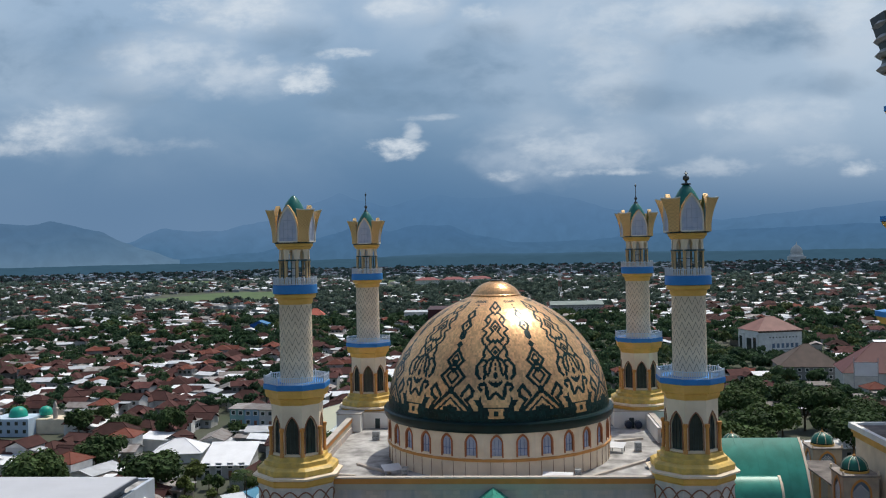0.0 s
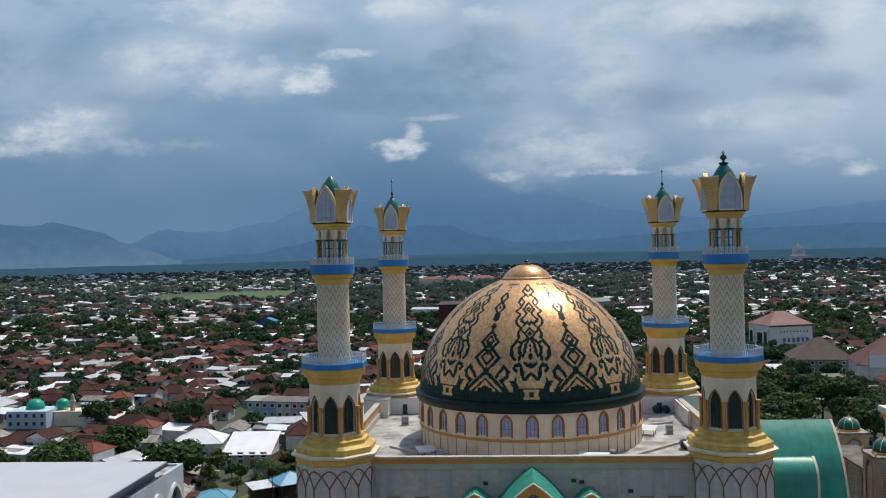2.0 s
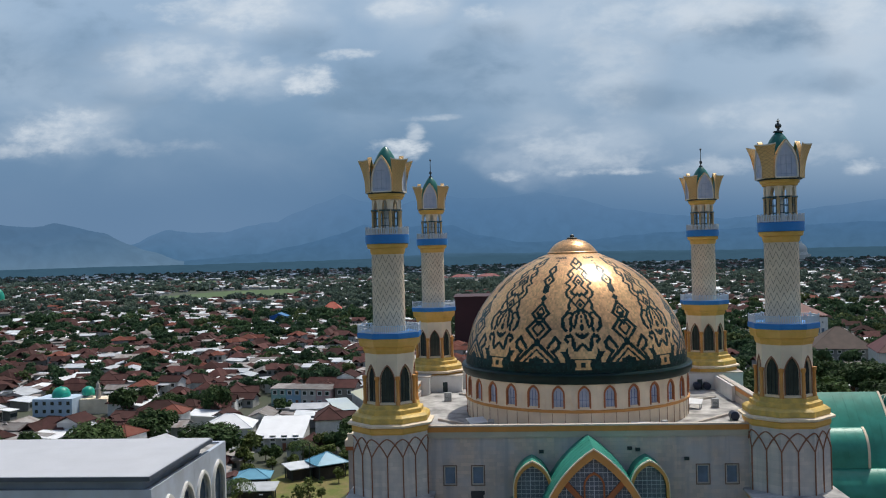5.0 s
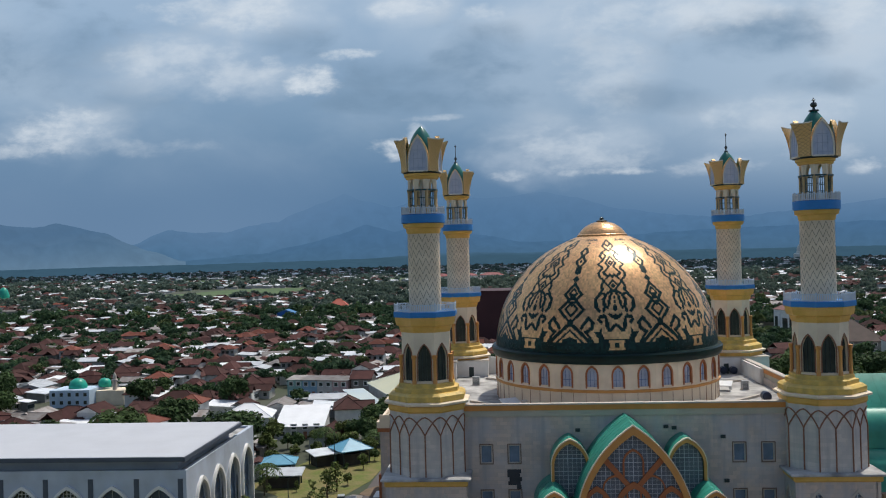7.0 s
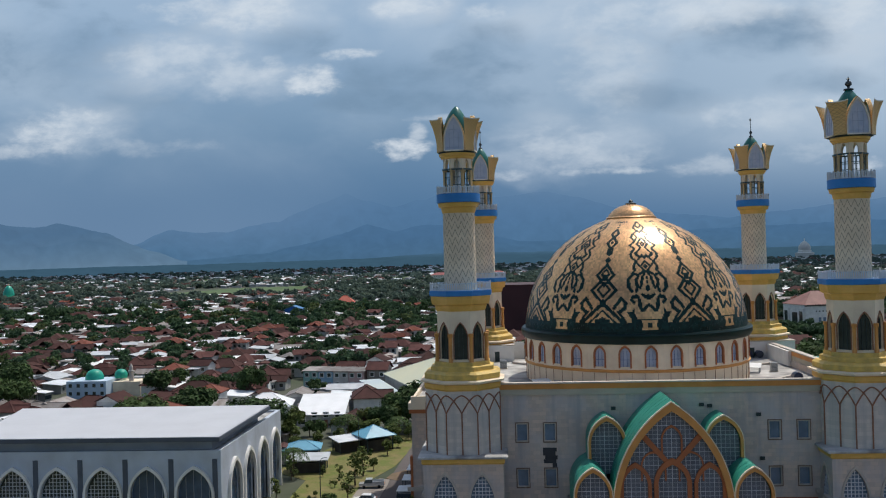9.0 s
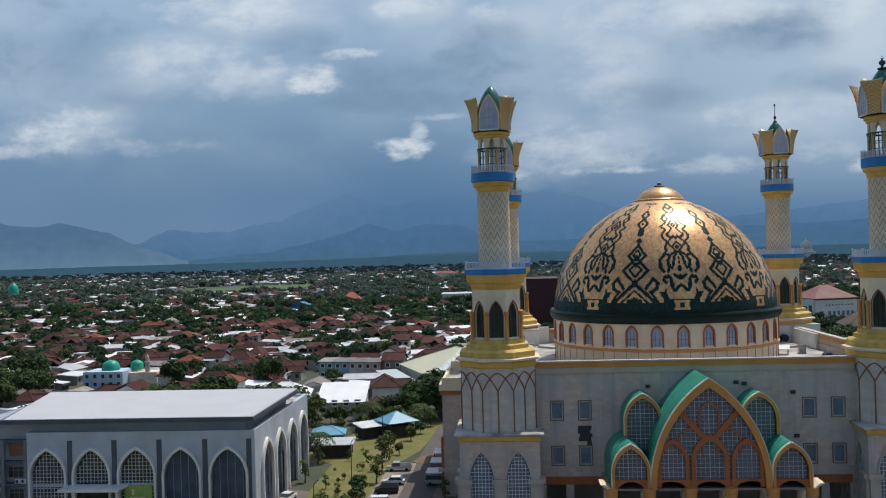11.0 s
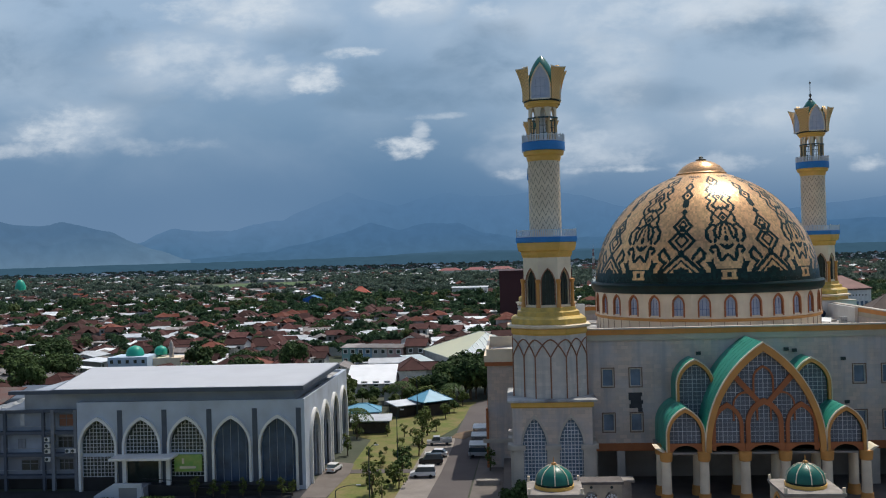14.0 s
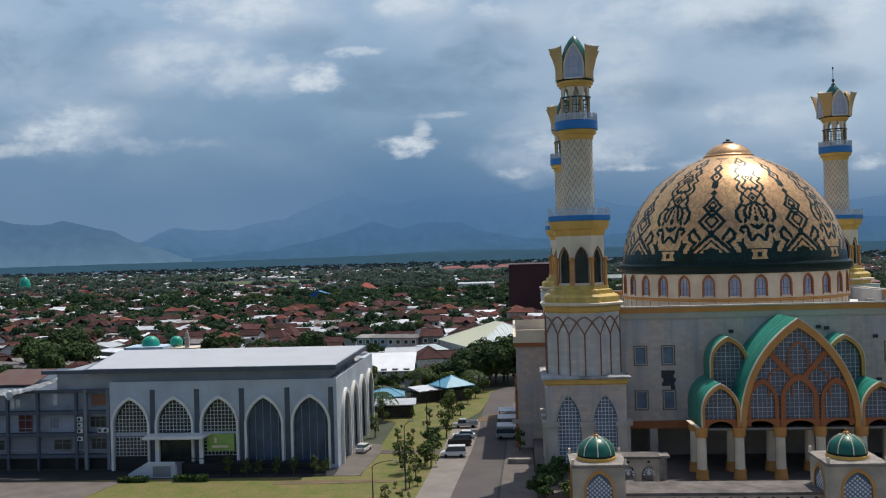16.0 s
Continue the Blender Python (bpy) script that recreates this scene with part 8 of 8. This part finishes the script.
def lamp_post(x, y, h, arms):
    th = thing("street_lamp", "tall dark street lamp on the lawn" if len(arms) != 1 or h > 8 else "dark street lamp with one curved arm", "street lamp", (x, y, 0), group="street lamps")
    bm = bmesh.new()
    tube(bm, [(0, 0, 0), (0, 0, h * 0.5), (0, 0, h)], [0.11, 0.09, 0.06], 8)
    part("pole", bm, M_DARKFRAME, th)
    for a, reach in arms:
        c, s = math.cos(radians(a)), math.sin(radians(a))
        bm = bmesh.new()
        tube(bm, [(c * reach * (1 - math.cos(q * math.pi / 16)), s * reach * (1 - math.cos(q * math.pi / 16)), h - 0.3 + 1.1 * math.sin(q * math.pi / 16)) for q in range(9)], 0.05, 6)
        part("arm", bm, M_DARKFRAME, th)
        bm = bmesh.new()
        box(bm, c * reach - 0.3, c * reach + 0.3, s * reach - 0.14, s * reach + 0.14, h + 0.7, h + 0.84)
        part("lamp_head", bm, M_STEEL, th)


lamp_post(-57.6, -38.8, 9.6, [(0, 1.2)])
lamp_post(-62.0, -42.4, 4.6, [(0, 3.4)])
lamp_post(-56.8, -12.1, 10.2, [(0, 1.0)])
lamp_post(-58.5, 38.0, 9.5, [(180, 2.5)])
rng2 = random.Random(77)
for x, y, k, s in ((-58.9, -27.8, "young", 1.15), (-60.8, -20.6, "young", 0.8), (-56.6, -8.3, "small", 0.62), (-54.4, 0.1, "young", 1.1), (-54.8, 11.5, "young", 1.4), (-53.0, 24.3, "small", 0.45), (-52.1, 39.1, "small", 0.6), (-50.6, 47.2, "small", 0.5), (-55.2, -24.0, "young", 0.85), (-57.2, -37.4, "young", 0.6),
                   (-56.4, -21.7, "small", 0.6), (-63.3, -4.0, "young", 0.6), (-69.2, 16.5, "young", 1.1), (-74.5, 42.0, "small", 0.7), (-63.0, 19.1, "young", 0.5), (-59.3, 18.1, "young", 0.6), (-65.5, 50.7, "small", 0.7), (-59.6, -46.1, "young", 0.6), (-60.0, -8.9, "young", 0.5), (-54.6, 19.7, "young", 1.3),
                   (-58.9, 56.4, "small", 0.9), (-55.6, 62.5, "big", 0.7), (-47.5, 66.6, "big", 0.95), (-68.3, 1.1, "young", 0.9), (-56.9, -32.0, "young", 0.8), (-55.8, -14.4, "small", 0.55), (-44.0, 74.0, "big", 1.05), (-49.5, 80.0, "big", 1.0), (-41.0, 84.0, "big", 1.1), (-53.5, 72.0, "big", 0.8), (-38.0, 70.0, "big", 1.0), (-78.0, 52.0, "small", 1.0), (-84.0, 46.0, "small", 1.0), (-72.0, 58.0, "small", 0.85), (-67.0, 61.0, "small", 0.8), (-70.5, 50.0, "small", 0.6), (-75.5, 62.0, "small", 0.7), (-69.5, 66.5, "small", 0.7), (-63.0, 58.0, "small", 0.8), (-61.0, 66.0, "small", 1.1), (-46.0, 67.0, "small", 1.2), (-50.5, 67.5, "small", 1.3), (-43.0, 68.5, "small", 1.2), (-55.0, 67.0, "small", 1.1), (-48.0, 73.0, "small", 1.4), (-52.5, 76.0, "big", 0.9), (-88.0, 58.0, "big", 0.9), (-80.0, 64.0, "small", 1.2),
                   (-52.4, 53.0, "small", 0.8), (-49.0, 56.0, "small", 0.6), (-36.2, -41.5, "small", 0.75), (-34.6, -38.5, "small", 0.8), (-38.0, -46.5, "small", 0.7), (-33.9, -47.0, "small", 0.6), (-40.5, -12.5, "young", 0.9)):
    tree(k, x, y, rng2, s)
for x, y in ((-87.7, -28.7), (-84.8, -28.5), (-82.8, -28.6), (-80.0, -28.4), (-73.6, -28.6), (-71.8, -28.2), (-77.0, -28.5)):
    tree("young", x, y, rng2, rng2.uniform(0.5, 0.75))


for k in range(30):
    x, y = rng2.uniform(-65, -55.5), rng2.uniform(-46, 48)
    if -14.5 < y < -9.5 or (y > 14 and x < -60) or (x < -62 and y < -28):
        continue
    th = tree("small" if k % 3 else "young", x, y, rng2, rng2.uniform(0.14, 0.26))
    tagged(th, "low dark green shrub on the lawn", "shrub", "lawn shrubs")


def hedge(x0, x1, y0, y1, h):
    bm = bmesh.new()
    r = random.Random(int(x0 * 10))
    for _ in range(500):
        p = Vector((r.uniform(x0, x1), r.uniform(y0, y1), r.uniform(0.1, h)))
        nrm = Vector((r.gauss(0, 1), r.gauss(0, 1), r.gauss(0.5, 1))).normalized()
        a = nrm.orthogonal().normalized() * 0.2
        b = nrm.cross(a)
        bm.faces.new([bm.verts.new(p + q) for q in (-a - b, a - b, a + b, b - a)])
    box(bm, x0 + 0.15, x1 - 0.15, y0 + 0.15, y1 - 0.15, 0, h - 0.15)
    solo("hedge", bm, TREE_MATS[1], "clipped green hedge before the hall", "hedge", group="hedges")


hedge(-104.6, -99.9, -32.6, -31.5, 0.8)
hedge(-95.6, -90.2, -32.4, -31.3, 1.0)

# ---- landmarks of the town ----
# small mosque with two green domes
M_TURQ = mat("turquoise_dome", (0.015, 0.34, 0.24), 0.4, var=0.08, scale=0.5)
sm = thing("small_mosque", "small white mosque with turquoise domes among the houses", "mosque", (-168.5, 136, 0))
bm = bmesh.new()
box(bm, -7, 7, -5, 6, 0, 6.0)
part("wall", bm, mat("pale_blue_wall", (0.50, 0.62, 0.74), 0.8, var=0.08, scale=0.4), sm, "pale blue rendered wall")
for i in range(5):
    for z in (1.2, 3.9):
        bm = bmesh.new()
        box(bm, -5.6 + 2.8 * i - 0.55, -5.6 + 2.8 * i + 0.55, -5.06, -4.95, z, z + 1.2)
        part("window", bm, M_DGLASS, sm)
for x, y, r, h in ((0.5, 0.5, 3.1, 6.3), (8.0, 5.0, 2.2, 6.6)):
    bm = bmesh.new()
    lathe(bm, [(r * 0.96, h - 0.8), (r, h), (r * 0.97, h + 0.9), (r * 0.8, h + r * 0.68), (r * 0.5, h + r * 0.92), (0, h + r * 1.05)], 24, 0, x, y)
    part("dome", bm, M_TURQ, sm, smooth=50)
bm = bmesh.new()
box(bm, 7.1, 17, 0, 8, 0, 5.0)
part("annex", bm, M_CREAM, sm)
bm = bmesh.new()
lathe(bm, [(0.8, 0), (0.8, 8.0), (1.1, 8.1), (1.1, 8.6), (0.7, 8.7), (0.6, 10.0), (0, 11.2)], 12, 0, 13.0, 2.0)
part("small_minaret", bm, M_STONE, sm)


def block(x, y, w, d, h, rz, wall, roof, rise, kind, label, name="house", storeys=2):
    th = house(w, d, h, rise, kind, roof, wall, label, (x, y, 0), rz, storeys, group="larger town buildings")
    return th


M_MAROON = mat("maroon_wall", (0.055, 0.014, 0.018), 0.6, var=0.1, scale=0.1)
M_PALEGREEN = mat("pale_green_metal_roof", (0.50, 0.55, 0.52), 0.5, var=0.1, scale=0.08, fine=2, tint=(0.42, 0.50, 0.54))
M_REDSHEET = mat("red_metal_roof", (0.22, 0.035, 0.035), 0.5, var=0.1, scale=0.2)
M_BROWNROOF = mat("brown_shingle_roof", (0.10, 0.072, 0.060), 0.8, var=0.15, scale=0.3, fine=4)
block(-75.6, 80.5, 12.5, 13.0, 3.6, 3, M_WALLS[0], M_ROOFS[6], 3.6, "shed", "long shed with a bright white metal roof")
block(-96.0, 97.0, 14.0, 11.5, 2.9, 8, M_WALLS[1], M_ROOFS[6], 3.4, "hip", "house under a bright white hipped tent roof", storeys=0)
big_hall = block(-45.8, 127.3, 30.0, 36.0, 6.0, 22, M_WALLS[0], M_PALEGREEN, 6.5, "hip", "large hall with a pale green hipped metal roof")
block(-65.3, 119.5, 6.0, 30.0, 3.8, 22, M_WALLS[0], M_PALEGREEN, 0.9, "shed", "long low annex with a pale metal lean-to roof")
for ch in big_hall.children:
    if ch.name.startswith("roof"):
        ch.data.materials.append(mat("cream_metal_roof", (0.58, 0.57, 0.40), 0.5, var=0.08, scale=0.08, fine=2, tint=(0.50, 0.52, 0.40)))
        for p in ch.data.polygons:
            p.material_index = 1 if p.normal.x < -0.15 and p.normal.z > 0.2 else 0
for k in range(17):
    bm = bmesh.new()
    f = -15.2 + 1.9 * k
    tube(bm, [(f, -18.55, 6.1), (f, -18.55 + max(0.5, (15.6 - abs(f))), 6.1 + max(0.2, 6.5 * (15.6 - abs(f)) / 15.6))], 0.09, 5)
    part("roof_rib", bm, M_TIN, big_hall)
PASTEL = [mat("pastel_wall", c, 0.8, var=0.1, scale=0.4) for c in ((0.30, 0.50, 0.46), (0.30, 0.46, 0.60), (0.64, 0.60, 0.56), (0.62, 0.42, 0.40))]
for i in range(4):
    block(-94.0 + 5.6 * i, 152.0 - 1.2 * i, 5.4, 8.0, 6.2, -6, PASTEL[i], M_ROOFS[4], 0.5, "shed", "narrow two-storey row house with pale walls")
block(-70.0, 150.0, 7.0, 8.0, 6.4, -6, M_WALLS[2], M_ROOFS[0], 2.4, "gable", "pink gabled house at the row's end")
block(-124.0, 116.0, 13.0, 9.0, 4.6, 6, M_WALLS[2], M_ROOFS[1], 3.0, "hip", "house with a dark red hipped roof")
block(-192.0, 528.0, 11.0, 13.0, 7.0, 90, mat("blue_wall", (0.02, 0.12, 0.42), 0.7), M_ROOFS[5], 2.6, "gable", "bright blue warehouse among the trees")
block(-172.0, 636.0, 16.0, 13.0, 6.0, 5, M_WALLS[1], mat("coral_roof_tiles", (0.46, 0.11, 0.07), 0.7, var=0.1, scale=0.3), 6.0, "hip", "white house with a steep coral-red roof")
office = block(146.0, 352.0, 26.0, 21.0, 13.5, 16, M_WALLS[1], mat("dull_red_roof_tiles", (0.26, 0.13, 0.11), 0.7, var=0.12, scale=0.2), 7.0, "hip", "white office block with a dull red hipped roof", storeys=0)
block(136.0, 258.0, 26.0, 24.0, 6.0, -8, M_WALLS[0], M_BROWNROOF, 9.0, "hip", "long low building with a wide brown hipped roof")
block(160.0, 216.0, 46.0, 26.0, 8.5, -12, M_WALLS[1], mat("dark_red_roof", (0.13, 0.045, 0.045), 0.7, var=0.12, scale=0.2), 11.0, "hip", "large building with a dark red roof", storeys=1)
block(208.0, 330.0, 30.0, 12.0, 7.0, 3, M_WALLS[1], M_ROOFS[6], 2.0, "gable", "white gabled building among the trees")
block(-23.0, 343.0, 40.0, 24.0, 28.5, 0, M_MAROON, M_MAROON, 0.5, "shed", "large dark maroon block behind the mosque", storeys=1)
block(-72.0, 600.0, 30.0, 14.0, 10.0, 0, M_WALLS[0], M_TIN, 0.8, "shed", "low grey service building beside the maroon block")
block(63.0, 690.0, 48.0, 24.0, 9.0, 2, M_WALLS[0], mat("grey_green_roof", (0.20, 0.25, 0.23), 0.6, var=0.1, scale=0.1), 3.0, "gable", "long pale warehouse with a grey-green roof")
for i in range(3):
    block(-150 + 48 * i, 1500 + 12 * i, 44.0, 22.0, 9.0, 3, M_WALLS[1], M_REDSHEET, 5.0, "hip", "long institute building with a red metal roof")
for nm, mt, box_ in (("window", M_DGLASS, (-13.06, -12.9, -3.0, 2.0, 1.5, 9.0)), ("portal", M_WALLS[1], (-13.8, -13.01, -9.9, -5.0, 0, 11.5)), ("portal_window", M_DGLASS, (-13.86, -13.8, -9.0, -6.0, 0.5, 9.8)), ("portal", M_WALLS[1], (-13.8, -13.01, 4.2, 9.2, 0, 11.5)), ("portal_window", M_DGLASS, (-13.86, -13.8, 5.2, 8.2, 0.5, 9.8)), ("fascia", M_BROWNROOF, (-13.4, 13.4, -10.9, -10.51, 12.6, 13.2)), ("lower_band", M_WALLS[0], (-4.0, 13.1, -10.8, -10.51, 2.6, 3.1))):
    bm = bmesh.new()
    box(bm, *box_)
    part(nm, bm, mt, office)
for k in range(9):
    bm = bmesh.new()
    box(bm, -6.6 + 2.0 * k, -5.9 + 2.0 * k, -10.56, -10.45, 9.4, 10.1)
    part("window", bm, M_DGLASS, office)
for k in range(6):
    bm = bmesh.new()
    box(bm, -5.0 + 2.8 * k, -3.4 + 2.8 * k, -10.56, -10.45, 4.0, 6.4)
    part("window", bm, M_GLASSBLUE, office)
sign = thing("billboard", "blank white billboard on two steel posts before a dark red roof", "billboard", (139.0, 196.0, 1.2), -12)
bm = bmesh.new()
box(bm, -4.1, 4.1, -0.12, 0.12, 7.6, 12.6)
part("sign_panel", bm, M_ROOFS[6], sign)
for x in (-4.3, 4.3):
    bm = bmesh.new()
    tube(bm, [(x, 0.1, 0), (x, 0.1, 14.6)], 0.16, 8)
    part("sign_post", bm, M_STEEL, sign)
for z in (7.4, 12.8):
    bm = bmesh.new()
    box(bm, -4.3, 4.3, 0.02, 0.16, z - 0.1, z + 0.1)
    part("sign_rail", bm, M_STEEL, sign)
mast = thing("radio_mast", "tall red and white lattice radio mast among the trees", "radio mast", (61, 922, 0))
M_MAST = mat("red_mast_paint", (0.30, 0.07, 0.06), 0.6, var=0.1)
def leg_at(k, z):
    r = 2.6 * (1 - z / 44) + 0.3
    return (r * math.cos(k * math.tau / 3 + 0.4), r * math.sin(k * math.tau / 3 + 0.4), z)


for k in range(3):
    for z in range(0, 40, 8):
        bm = bmesh.new()
        tube(bm, [leg_at(k, z), leg_at(k, z + 8)], 0.24, 5)
        part("mast_leg", bm, M_MAST if z % 16 == 0 else M_WHITE, mast)
    for z in range(0, 40, 4):
        bm = bmesh.new()
        tube(bm, [leg_at(k, z), leg_at((k + 1) % 3, z + 4)], 0.13, 4)
        part("mast_brace", bm, M_MAST if z % 16 < 8 else M_WHITE, mast)
bm = bmesh.new()
tube(bm, [(0, 0, 40), (0, 0, 46)], 0.15, 5)
part("antenna", bm, M_STEEL, mast)
for a in (0, 120, 240):
    bm = bmesh.new()
    box(bm, -0.3, 0.3, -1.1, -0.7, 36.0, 38.4)
    bmesh.ops.transform(bm, matrix=pose(0, 0, 0, 0, 0, a), verts=bm.verts)
    part("aerial_panel", bm, M_WHITE, mast)
egg = thing("egg_domed_mosque", "distant mosque with a tall turquoise egg-shaped dome", "mosque", (-655, 930, 0))
bm = bmesh.new()
box(bm, -12, 12, -9, 9, 0, 7)
part("wall", bm, M_CREAM, egg)
bm = bmesh.new()
lathe(bm, [(6.2, 7), (6.7, 10), (6.3, 14), (4.8, 18), (2.4, 21), (0, 22.4)], 32)
part("egg_dome", bm, M_TURQ, egg, smooth=40)
bm = bmesh.new()
lathe(bm, [(1.4, 20.6), (0.9, 22.4), (0, 24.2)], 16)
part("dome_cap", bm, M_ORANGE, egg, smooth=40)
fd = thing("distant_white_dome", "large pale domed mosque on the horizon", "mosque", (1080, 3350, 0))
for prof, nm in (([(34, 0), (34, 18), (24, 20), (24, 26), (20, 27)], "wall"), ([(20, 26), (22, 32), (21, 42), (16, 51), (8, 58), (2, 63), (1, 70), (0, 74)], "dome")):
    bm = bmesh.new()
    lathe(bm, prof, 32)
    part(nm, bm, M_WALLS[1], fd, smooth=40)
# dense dark trees east of the mosque
rng3 = random.Random(5)
for i in range(64):
    x, y = rng3.uniform(46, 150), rng3.uniform(66, 190)
    if math.hypot(x - 72, y - 40) > 28 and y < 172 - (x - 60) * 0.42:
        tree(rng3.choice(("rain", "rain", "big")), x, y, rng3, rng3.uniform(0.75, 1.05))
block(88.0, 96.0, 16.0, 9.0, 3.5, 12, M_WALLS[0], M_ROOFS[6], 1.6, "gable", "low building with pale metal roof under the trees", storeys=1)
